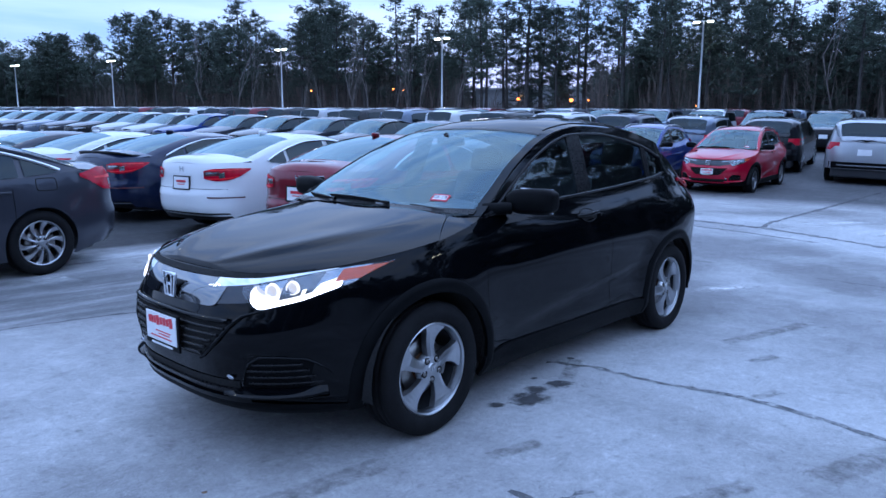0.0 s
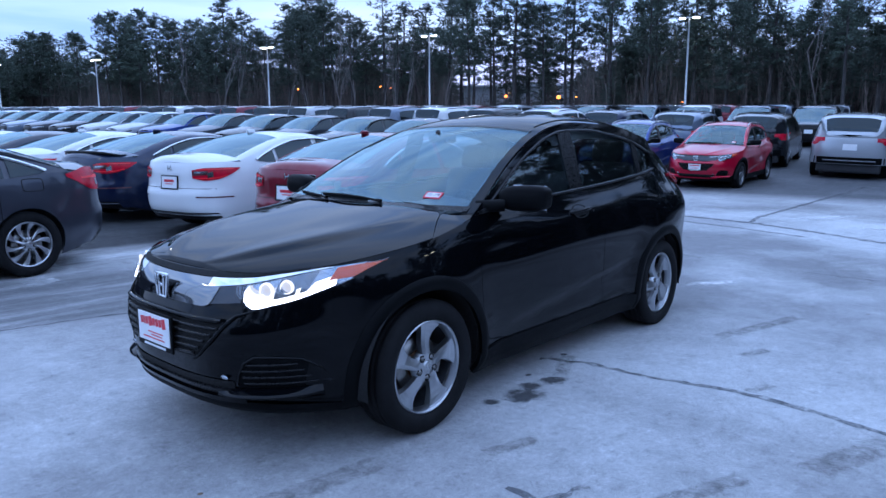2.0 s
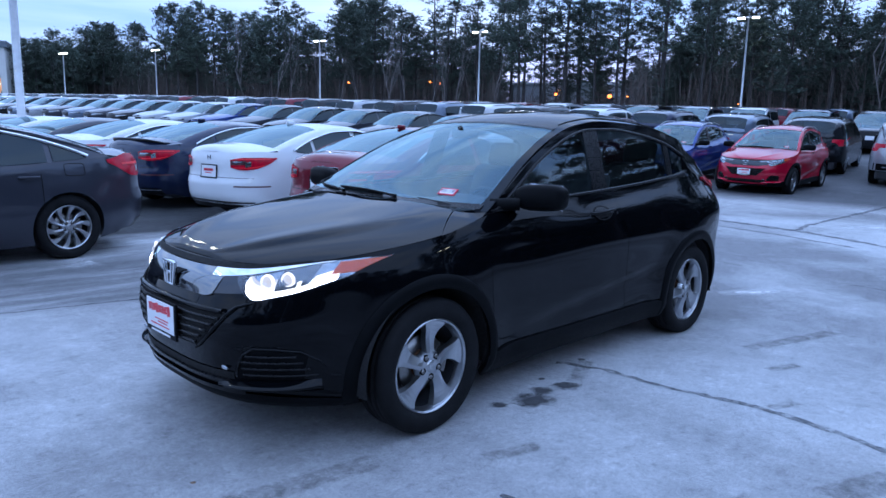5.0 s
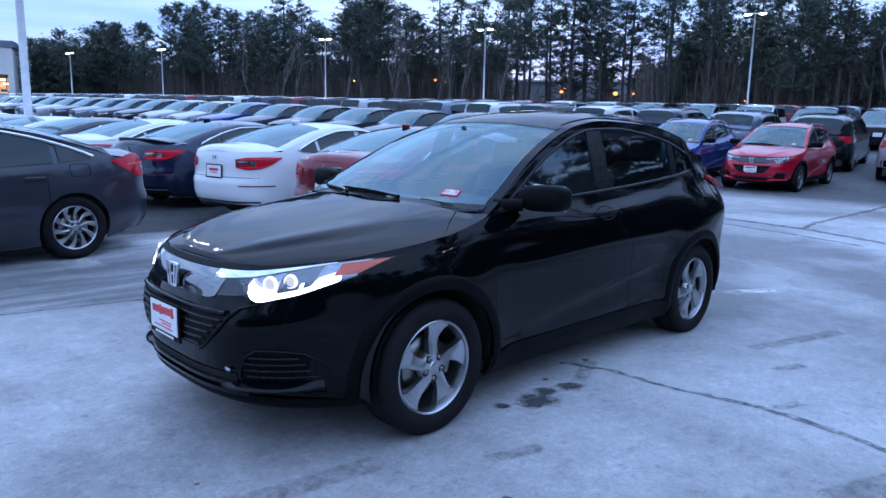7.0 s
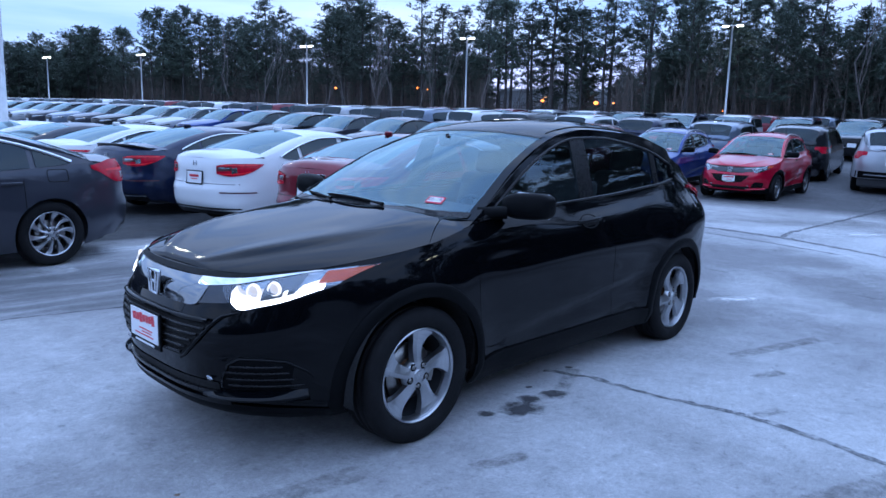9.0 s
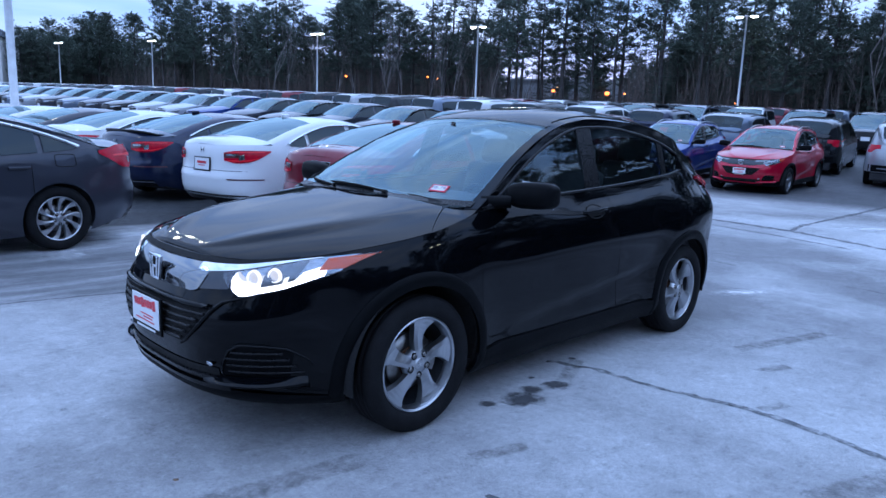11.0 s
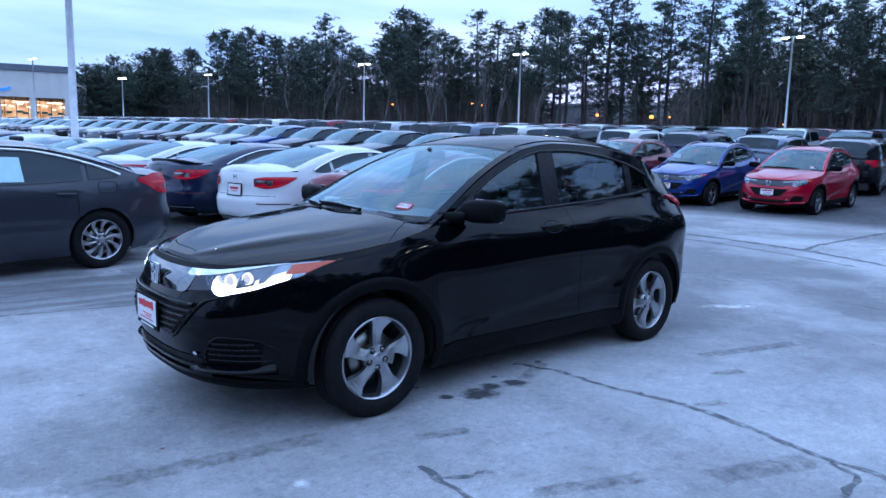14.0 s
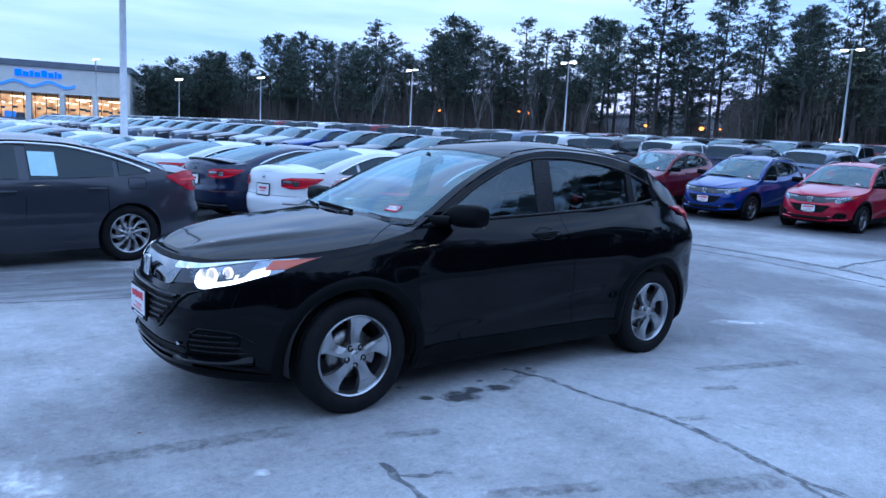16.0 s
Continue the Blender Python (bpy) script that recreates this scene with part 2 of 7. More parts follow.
BLACK_PAINT = paint("black_paint", (0.0015, 0.0019, 0.0029), 0.0, 0.0008, 0.85)
BLACK_PAINT.node_tree.nodes["Principled BSDF"].inputs["Coat IOR"].default_value = 1.32
BLACK_PAINT.node_tree.nodes["Principled BSDF"].inputs["Specular IOR Level"].default_value = 0.0
PAINTS = {
    "white": paint("white_paint", (0.74, 0.76, 0.78), 0.0, 0.1),
    "silver": paint("silver_paint", (0.42, 0.44, 0.47), 0.6),
    "grey": paint("grey_paint", (0.046, 0.049, 0.064), 0.4, 0.015, 0.85),
    "navy": paint("navy_paint", (0.008, 0.014, 0.045), 0.3),
    "blue": paint("blue_paint", (0.005, 0.030, 0.20), 0.35),
    "red": paint("red_paint", (0.44, 0.004, 0.03), 0.3),
    "maroon": paint("maroon_paint", (0.16, 0.006, 0.016), 0.3),
    "dark": paint("charcoal_paint", (0.010, 0.011, 0.014), 0.3, 0.03),
    "steel": paint("steel_blue_paint", (0.16, 0.20, 0.27), 0.5),
}
PLASTIC = basic("black_plastic", (0.0036, 0.0040, 0.0048), 0.5, 0.0, 0.2, 9, 0.35)
PLASTIC.node_tree.nodes["Principled BSDF"].inputs["Specular IOR Level"].default_value = 0.07
SATIN = basic("satin_black_trim", (0.005, 0.005, 0.006), 0.28, 0.0, 0.2, 9)
SATIN.node_tree.nodes["Principled BSDF"].inputs["Specular IOR Level"].default_value = 0.25
RUBBER = basic("tyre_rubber", (0.008, 0.008, 0.009), 0.8, 0.0, 0.35, 12, 0.3)
RUBBER.node_tree.nodes["Principled BSDF"].inputs["Specular IOR Level"].default_value = 0.2
DARK_CHROME = basic("smoked_chrome", (0.25, 0.26, 0.275), 0.08, 1.0, 0.05, 5)
CHROME = basic("chrome", (0.78, 0.8, 0.83), 0.07, 1.0, 0.04, 5)
ALLOY, alloy_nt, alloy_b = shader("machined_alloy")
alloy_b.inputs["Metallic"].default_value, alloy_b.inputs["Roughness"].default_value = 1.0, 0.30
alloy_r = ramp(alloy_nt, noise_node(alloy_nt, 9.0, 3).outputs["Fac"], [(0.3, (0.44, 0.45, 0.47)), (0.7, (0.54, 0.55, 0.57))])
alloy_nt.links.new(alloy_r.outputs["Color"], alloy_b.inputs["Base Color"])
ALLOY_DARK = basic("dark_wheel_paint", (0.05, 0.052, 0.058), 0.35, 0.5, 0.15, 10)
STEEL = basic("brake_steel", (0.30, 0.29, 0.28), 0.4, 1.0, 0.25, 25)
RUST = basic("rusted_hub", (0.10, 0.045, 0.02), 0.8, 0.2, 0.4, 20, 0.3)
CLOTH = basic("black_seat_cloth", (0.03, 0.031, 0.035), 0.9, 0.0, 0.25, 30, 0.3)
TRIM_IN = basic("dark_dashboard_plastic", (0.035, 0.036, 0.04), 0.6, 0.0, 0.2, 15, 0.2)
UNDER = basic("underbody_black", (0.006, 0.006, 0.007), 0.9)
GLASS_WS = glass("windscreen_glass", (0.70, 0.82, 0.86), (0.74, 0.95, 1.0), ior=2.2)
GLASS_SIDE = glass("side_window_glass", (0.62, 0.72, 0.74), (0.8, 0.94, 1.0), ior=1.85)
GLASS_FAR = glass("tinted_car_glass", (0.22, 0.30, 0.34), (0.74, 0.94, 1.0), rough=0.03, ior=2.5)
GLASS_FAR_SIDE = glass("dark_car_side_glass", (0.07, 0.09, 0.105), (0.82, 0.95, 1.0), rough=0.02, ior=1.6)
LENS = glass("clear_lamp_lens", (0.95, 0.97, 1.0), rough=0.02)
TAIL_RED = basic("red_tail_lens", (0.46, 0.003, 0.022), 0.22, 0.0, 0.25, 14, 0, 0.2)
TAIL_RED.node_tree.nodes["Principled BSDF"].inputs["Specular IOR Level"].default_value = 0.2
TAIL_BRIGHT = basic("bright_red_lamp_bar", (0.85, 0.012, 0.025), 0.3, 0.0, 0.1, 20, 0, 0.1)
TAIL_DARK = basic("smoked_lamp_lens", (0.10, 0.035, 0.04), 0.1, 0.0, 0.2, 20, 0, 1.0)
LAMP_GREY = basic("lamp_reflector", (0.30, 0.32, 0.35), 0.15, 0.9, 0.35, 40, 0, 1.0)
AMBER = basic("amber_reflector", (0.70, 0.085, 0.012), 0.4, 0.0, 0.1, 40, 0, 0.08)
PLATE_WHITE = basic("white_plate_card", (0.80, 0.81, 0.83), 0.4, 0.0, 0.05, 8)
PLATE_RED = basic("red_print", (0.62, 0.03, 0.05), 0.4, 0.0, 0.05, 8)
PAPER = basic("white_paper", (0.55, 0.80, 0.86), 0.7, 0.0, 0.06, 10)
GROOVE = basic("panel_gap_black", (0.003, 0.003, 0.003), 0.9)


# ---------------------------------------------------------------- cars: the surface
class Shape:
    """A car's outer surface: x ahead, y to its left, z up; the origin lies on the ground between the axles."""

    def __init__(self, front, rear, width, belt, crown, edge, head, nf=5.0, mf=3.0, nr=6.0, mr=3.5, tumble=0.34, axles=(1.305, -1.305), tyre=0.33, arch=0.375, sill=0.2, crease=0.0, flare=0.02, haunch=0.0):
        self.front, self.rear, self.width = front, rear, width
        self.belt, self.crown, self.edge, self.head = belt, crown, edge, head
        self.nf, self.mf, self.nr, self.mr, self.tumble = nf, mf, nr, mr, tumble
        self.axles, self.tyre, self.arch, self.sill, self.crease, self.flare, self.haunch = axles, tyre, arch, sill, crease, flare, haunch

    def bulge(self, x, z):
        b = 0.0
        for ax in self.axles:
            r = math.hypot(x - ax, z - self.tyre)
            b += self.flare * math.exp(-((r - self.arch) / 0.13) ** 2)
        if self.haunch and x < -0.7:
            q = min(1.0, (-0.7 - x) / 0.7)
            b += self.haunch * q * q * (3 - 2 * q) * math.exp(-((z - 0.95) / 0.17) ** 2)
        if self.haunch and -1.6 < x < 0.45:
            # shoulder line that climbs from the front handle to the rear pillar
            q = (0.45 - x) / 2.05
            d = z - lerp(0.905, 1.13, q ** 1.35)
            b += 0.016 * math.sin(math.pi * min(1.0, 0.04 + q)) * math.exp(-(d / (0.035 if d > 0 else 0.15)) ** 2)
        if self.crease:
            line = lerp(0.40, 0.63, (0.75 - x) / 2.0)
            span = min(1.0, max(0.0, (0.75 - x) / 0.35)) * min(1.0, max(0.0, (x + 1.15) / 0.35))
            d = z - line + 0.02
            b -= self.crease * span * (math.exp(-(d / 0.10) ** 2) if d < 0 else math.exp(-(d / 0.014) ** 2))
            line = lerp(0.90, 1.02, (0.9 - x) / 2.2)
            b -= 0.5 * self.crease * 1.5 * math.exp(-((z - line + 0.09) / 0.07) ** 2) * min(1, max(0, (1.2 - x) / 0.5)) * min(1, max(0, (x + 1.25) / 0.5))
        return b

    def side(self, x, z):
        w = self.width(z)
        if x >= 0:
            q = max(0.0, 1 - (x / self.front(z)) ** self.nf) ** (1 / self.mf)
        else:
            q = max(0.0, 1 - (-x / self.rear(z)) ** self.nr) ** (1 / self.mr)
        return w * q + self.bulge(x, z) * min(1.0, 2.5 * q)

    def nose(self, y, z):
        q = min(0.9999, abs(y) / self.width(z))
        return self.front(z) * (1 - q ** self.mf) ** (1 / self.nf)

    def tail(self, y, z):
        q = min(0.9999, abs(y) / self.width(z))
        return -self.rear(z) * (1 - q ** self.mr) ** (1 / self.nr)

    def yb(self, x):
        return self.side(x, self.belt(x))

    def pane(self, x, z):
        """Half width in the zone of the side windows."""
        d = z - self.belt(x)
        q = min(1.0, max(0.0, (-1.36 - x) / 0.3)) if self.haunch else 0.0      # the rear pillar leans in more
        return self.yb(x) - d * (self.tumble + 0.38 * q * q * (3 - 2 * q)) - 0.10 * d * d

    def rail(self, x):
        ze = max(self.edge(x), self.belt(x))
        return self.pane(x, ze) - 0.02 * min(1.0, (ze - self.belt(x)) / 0.2), ze

    def top(self, x, s, p=2.6):
        y, ze = self.rail(x)
        zc = max(self.crown(x), ze)
        return (x, s * y, zc - (zc - ze) * abs(s) ** p)


def grid_faces(nu, nv, skip=None):
    return [(i * (nv + 1) + j, (i + 1) * (nv + 1) + j, (i + 1) * (nv + 1) + j + 1, i * (nv + 1) + j + 1)
            for i in range(nu) for j in range(nv)]


def cut_arches(sh, verts, faces, idx=(0, 1)):
    """Takes the wheel openings out of a side sheet and draws its edge to the arc."""
    keep = []
    gone, kept = set(), set()
    for f in faces:
        cx = sum(verts[k][0] for k in f) / len(f)
        cz = sum(verts[k][2] for k in f) / len(f)
        cy = sum(abs(verts[k][1]) for k in f) / len(f)
        inside = any(math.hypot(cx - sh.axles[a], cz - sh.tyre) < sh.arch and cy > 0.45 for a in idx)
        (gone if inside else kept).update(f)
        if not inside:
            keep.append(f)
    for k in gone & kept:
        x, y, z = verts[k]
        ax = min(sh.axles, key=lambda a: abs(a - x))
        r = math.hypot(x - ax, z - sh.tyre) or 1e-6
        nx, nz = ax + (x - ax) * sh.arch / r, sh.tyre + (z - sh.tyre) * sh.arch / r
        if nz < sh.sill:
            nz = max(nz, z)
        verts[k] = (nx, math.copysign(sh.side(nx, nz), y), nz)
    return verts, keep


def side_sheet(sh, x0, x1, z0, z1, nx, nz, side=1, off=0.0, arches=()):
    """A panel on the flank between two upright lines x0(z), x1(z) and two long lines z0(x), z1(x)."""
    vs = []
    for i in range(nx + 1):
        for j in range(nz + 1):
            s, t = i / nx, j / nz
            x, z = lerp(x0(0.6), x1(0.6), s), 0.6
            for _ in range(4):
                z = lerp(z0(x), z1(x), t)
                x = lerp(x0(z), x1(z), s)
            vs.append((x, side * (sh.side(x, z) + off), z))
    fs = grid_faces(nx, nz)
    if arches:
        vs, fs = cut_arches(sh, vs, fs, arches)
    return (vs, fs if side < 0 else [f[::-1] for f in fs])


def pane_sheet(sh, x0, x1, z0, z1, nx, nz, side=1, off=0.0):
    vs = []
    for i in range(nx + 1):
        for j in range(nz + 1):
            x, z = lerp(x0(1.2), x1(1.2), i / nx), 1.2
            for _ in range(4):
                z = lerp(z0(x), z1(x), j / nz)
                x = lerp(x0(z), x1(z), i / nx)
            vs.append((x, side * (sh.pane(x, z) + off), z))
    fs = grid_faces(nx, nz)
    return vs, fs if side < 0 else [f[::-1] for f in fs]


def end_sheet(fn, y0, y1, z0, z1, ny, nz, off=0.0):
    """A patch on the nose or tail: y runs from y0 to y1, z between z0(y) and z1(y)."""
    vs = []
    sgn = 1 if fn(0, 0.6) > 0 else -1
    for i in range(ny + 1):
        y = lerp(y0, y1, i / ny)
        for j in range(nz + 1):
            z = lerp(z0(y), z1(y), j / nz)
            vs.append((fn(y, z) + sgn * off, y, z))
    fs = grid_faces(ny, nz)
    return vs, (fs if sgn > 0 else [f[::-1] for f in fs])


def ring_sheet(sh, a0, a1, z0, z1, na, nz, arches=(), off=0.0):
    """The skin round the nose or tail by angle: 0 straight ahead, 180 straight behind, negative to the right."""
    vs = []
    for i in range(na + 1):
        a = radians(lerp(a0, a1, i / na))
        c, s = math.cos(a), math.sin(a)
        n, m = (sh.nf, sh.mf) if c >= 0 else (sh.nr, sh.mr)
        kx, ky = math.copysign(abs(c) ** (2 / n), c), math.copysign(abs(s) ** (2 / m), s)
        for j in range(nz + 1):
            z = 0.6
            for _ in range(3):
                x = kx * (sh.front(z) if c >= 0 else sh.rear(z))
                z = lerp(z0(x), z1(x), j / nz)
            x = kx * (sh.front(z) if c >= 0 else sh.rear(z))
            y = ky * sh.width(z) + math.copysign(sh.bulge(x, z) * min(1, 2.5 * abs(ky)), s)
            vs.append((x + math.copysign(off, c) * (abs(c) > abs(s)), y, z))
    fs = grid_faces(na, nz)
    if arches:
        vs, fs = cut_arches(sh, vs, fs, arches)
    return vs, fs


def corner_sheet(sh, a0, a1, z0, z1, na, nz, off=0.0):
    """A patch that wraps a corner: by angle as in ring_sheet, between heights z0(t) and z1(t), t from 0 to 1."""
    vs = []
    for i in range(na + 1):
        t = i / na
        a = radians(lerp(a0, a1, t))
        c, s = math.cos(a), math.sin(a)
        n, m = (sh.nf, sh.mf) if c >= 0 else (sh.nr, sh.mr)
        kx, ky = math.copysign(abs(c) ** (2 / n), c), math.copysign(abs(s) ** (2 / m), s)
        nx, ny = math.copysign(abs(c) ** 1.1, c), math.copysign(abs(s) ** 1.1, s)
        for j in range(nz + 1):
            z = lerp(z0(t), z1(t), j / nz)
            x = kx * (sh.front(z) if c >= 0 else sh.rear(z))
            y = ky * sh.width(z) + math.copysign(sh.bulge(x, z) * min(1, 2.5 * abs(ky)), s)
            o = off(j / nz, t) if callable(off) else off
            vs.append((x + nx * o, y + ny * o, z))
    return vs, grid_faces(na, nz)


def bowed_sheet(sh, xa, xb, n, ns, s0, s1, p=2.2, lift=0.0):
    """A sheet of the top between two bowed cross lines xa(s) and xb(s)."""
    vs = []
    for i in range(n + 1):
        for j in range(ns + 1):
            s = lerp(s0, s1, j / ns)
            px, py, pz = sh.top(lerp(xa(s), xb(s), i / n), s, p)
            vs.append((px, py, pz + lift))
    return vs, grid_faces(n, ns)


def frange(a, b, n):
    return [lerp(a, b, i / n) for i in range(n + 1)]


# ---------------------------------------------------------------- wheels
def tyre_mesh(R, r_in, width, n=56, treads=True):
    w = width / 2
    prof = [(r_in, w * 0.72), (r_in + 0.012, w * 0.93), (lerp(r_in, R, 0.45), w * 1.02), (lerp(r_in, R, 0.8), w * 0.97), (R - 0.008, w * 0.84), (R, w * 0.70)]
    if treads:
        for g in (0.42, 0.05, -0.32):
            prof += [(R, w * (g + 0.09)), (R - 0.008, w * (g + 0.07)), (R - 0.008, w * (g - 0.0)), (R, w * (g - 0.03))]
    prof += [(R, -w * 0.70), (R - 0.008, -w * 0.84), (lerp(r_in, R, 0.8), -w * 0.97), (lerp(r_in, R, 0.45), -w * 1.02), (r_in, -w * 0.72)]
    return lathe(prof, n)


def spoke_wheel(parent, m, R=0.33, rim=0.228, width=0.215, face=None, back=None, spokes=5, split=False, fine=True, lean=0.0, w_hub=0.075, w_rim=0.16):
    """A wheel at the pose m (its outer face towards +y)."""
    face, back = face or ALLOY, back or ALLOY_DARK
    wheel = new("wheel")
    wheel.parent = parent
    wheel.matrix_local = m
    vs, fs = tyre_mesh(R, rim - 0.004, width, 64 if fine else 24, fine)
    obj("tyre", vs, fs, RUBBER, wheel)
    # barrel and lip
    yo = width * 0.36
    prof = [(rim, yo + 0.010), (rim - 0.006, yo + 0.014), (rim - 0.014, yo + 0.008), (rim - 0.022, yo - 0.02), (rim - 0.024, yo - 0.035)]
    vs, fs = lathe(prof, 64 if fine else 24)
    vs2, fs2 = lathe([(rim - 0.024, yo - 0.035), (rim - 0.03, yo - 0.10), (rim - 0.02, -yo)], 48 if fine else 16)
    obj("barrel", vs2, fs2, back, wheel)
    b = bmesh.new()
    base = [b.verts.new(v) for v in vs]
    for f in fs:
        b.faces.new([base[k] for k in f])
    for k in range(spokes):
        a = 2 * math.pi * k / spokes + math.pi / 2
        for d in ((-0.11, 0.11) if split else (0.0,)):
            wh, wr = (w_hub * 0.5, w_rim * 0.36) if split else (w_hub, w_rim)
            rings = []
            for i in range(9):
                t = i / 8
                r = lerp(0.045, rim - 0.012, t)
                half = lerp(wh, wr, t ** (4.5 if spokes == 5 else 1.8)) / 2
                h1, h2 = (half, half) if spokes != 5 or split else (lerp(wh, wr * 1.35, t ** 3.2) / 2, lerp(wh, wr * 0.85, t ** 6) / 2)
                aa = a + d * t * 1.6 + lean * t * t
                c = Vector((math.cos(aa) * r, 0, math.sin(aa) * r))
                tg = Vector((-math.sin(aa), 0, math.cos(aa)))
                y = yo + 0.004 - 0.022 * math.sin(math.pi * min(1, 1.15 - t)) * 0.6
                dip = 0.011 * math.sin(math.pi * min(1, 0.1 + t)) if spokes == 5 else 0.003
                rings.append([b.verts.new(c + tg * h1 + Vector((0, y - 0.034, 0))), b.verts.new(c + tg * h1 * 0.86 + Vector((0, y - dip, 0))),
                              b.verts.new(c - tg * h2 * 0.30 + Vector((0, y + 0.002, 0))),
                              b.verts.new(c - tg * h2 * 0.86 + Vector((0, y - 0.45 * dip, 0))), b.verts.new(c - tg * h2 + Vector((0, y - 0.034, 0)))])
            for r0, r1 in zip(rings, rings[1:]):
                for q in range(4):
                    b.faces.new((r0[q], r1[q], r1[q + 1], r0[q + 1]))
    part("rim", b, face, wheel, smooth=False)
    hub = [(0.0, yo + 0.009), (0.026, yo + 0.0088), (0.0265, yo + 0.0085), (0.029, yo + 0.0035), (0.0295, yo + 0.003), (0.033, yo + 0.0025), (0.071, yo + 0.0015), (0.0715, yo + 0.001), (0.080, yo - 0.035)]
    vs, fs = lathe(hub, 28 if fine else 12)
    obj("hub", vs, fs, face, wheel)
    if fine:
        b = bmesh.new()
        add_box(b, (-0.010, yo + 0.010, 0), (0.004, 0.002, 0.024), bevel=0.001)
        add_box(b, (0.010, yo + 0.010, 0), (0.004, 0.002, 0.024), bevel=0.001)
        part("cap_badge", b, CHROME, wheel, "small chrome wheel cap badge")
        for k in range(5):
            a = 2 * math.pi * (k + 0.5) / 5 + math.pi / 2
            vs, fs = lathe([(0, yo + 0.007), (0.010, yo + 0.006), (0.011, yo - 0.002), (0.0115, yo - 0.006)], 6)
            o = obj("lug_nut", vs, fs, STEEL, wheel)
            o.location = (math.cos(a) * 0.054, 0, math.sin(a) * 0.054)
            vs, fs = lathe([(0.010, yo + 0.0025), (0.0185, yo + 0.003), (0.019, yo - 0.004)], 14)
            o = obj("lug_seat", vs, fs, SATIN, wheel)
            o.location = (math.cos(a) * 0.054, 0, math.sin(a) * 0.054)
    vs, fs = lathe([(0.05, yo - 0.06), (0.075, yo - 0.062), (0.14, yo - 0.066), (0.142, yo - 0.085), (0.05, yo - 0.085)], 40 if fine else 16)
    obj("brake_disc", vs, fs, STEEL if fine else ALLOY_DARK, wheel)
    if fine:
        vs, fs = lathe([(0.0, yo - 0.05), (0.07, yo - 0.05), (0.075, yo - 0.066)], 28)
        obj("disc_hat", vs, fs, RUST, wheel)
        b = bmesh.new()
        vs = []
        for i in range(7):
            a = radians(lerp(152, 208, i / 6))
            for r, y in ((0.098, yo - 0.05), (0.155, yo - 0.05), (0.155, yo - 0.1), (0.098, yo - 0.1)):
                vs.append(b.verts.new((math.cos(a) * r, y, math.sin(a) * r)))
        for i in range(6):
            for q in range(4):
                b.faces.new((vs[i * 4 + q], vs[i * 4 + (q + 1) % 4], vs[i * 4 + 4 + (q + 1) % 4], vs[i * 4 + 4 + q]))
        b.faces.new(vs[:4])
        b.faces.new(vs[-4:][::-1])
        part("brake_caliper", b, STEEL, wheel, "grey cast brake caliper")
    return wheel


def wheel_pose(x, y, z, side):
    return pose(x, side * y, z, 0, 0, 0 if side > 0 else 180)


# ---------------------------------------------------------------- cars of the lot
def sedan_shape():
    return Shape(
        front=tab((0.15, 2.18), (0.3, 2.34), (0.5, 2.37), (0.65, 2.35), (0.75, 2.30), (0.9, 2.2), (1.0, 2.1)),
        rear=tab((0.15, 2.33), (0.28, 2.42), (0.42, 2.50), (0.60, 2.51), (0.70, 2.475), (0.95, 2.46), (1.05, 2.43), (1.1, 2.39), (1.15, 2.33)),
        width=tab((0.15, 0.85), (0.3, 0.90), (0.55, 0.925), (0.75, 0.93), (0.88, 0.92), (0.98, 0.895), (1.08, 0.865)),
        belt=tab((2.4, 0.70), (2.1, 0.76), (1.6, 0.83), (1.0, 0.90), (0.5, 0.93), (0, 0.94), (-0.8, 0.965), (-1.4, 1.005), (-1.8, 1.04), (-2.2, 1.05), (-2.5, 1.03)),
        crown=tab((2.4, 0.72), (2.2, 0.80), (1.7, 0.91), (1.12, 0.985), (0.8, 1.12), (0.4, 1.30), (0.1, 1.40), (-0.2, 1.44), (-0.6, 1.45), (-1.0, 1.415), (-1.4, 1.335), (-1.8, 1.215), (-2.05, 1.15), (-2.3, 1.135), (-2.36, 1.122), (-2.40, 1.098), (-2.425, 1.052), (-2.44, 1.0), (-2.5, 0.95)),
        edge=tab((2.4, 0.6), (1.0, 0.89), (0.8, 1.0), (0.4, 1.20), (0.1, 1.31), (-0.3, 1.365), (-0.7, 1.36), (-1.1, 1.305), (-1.5, 1.20), (-1.8, 1.10), (-1.9, 1.062), (-1.97, 1.035), (-2.5, 0.95)),
        head=tab((1.0, 0.9), (0.8, 0.955), (0.4, 1.155), (0.1, 1.265), (-0.3, 1.32), (-0.7, 1.31), (-1.1, 1.24), (-1.45, 1.135), (-1.72, 1.03), (-2, 0.95)),
        nr=7.0, mr=3.2, tumble=0.42, axles=(1.415, -1.415), tyre=0.33, arch=0.37, sill=0.17, crease=0.012)


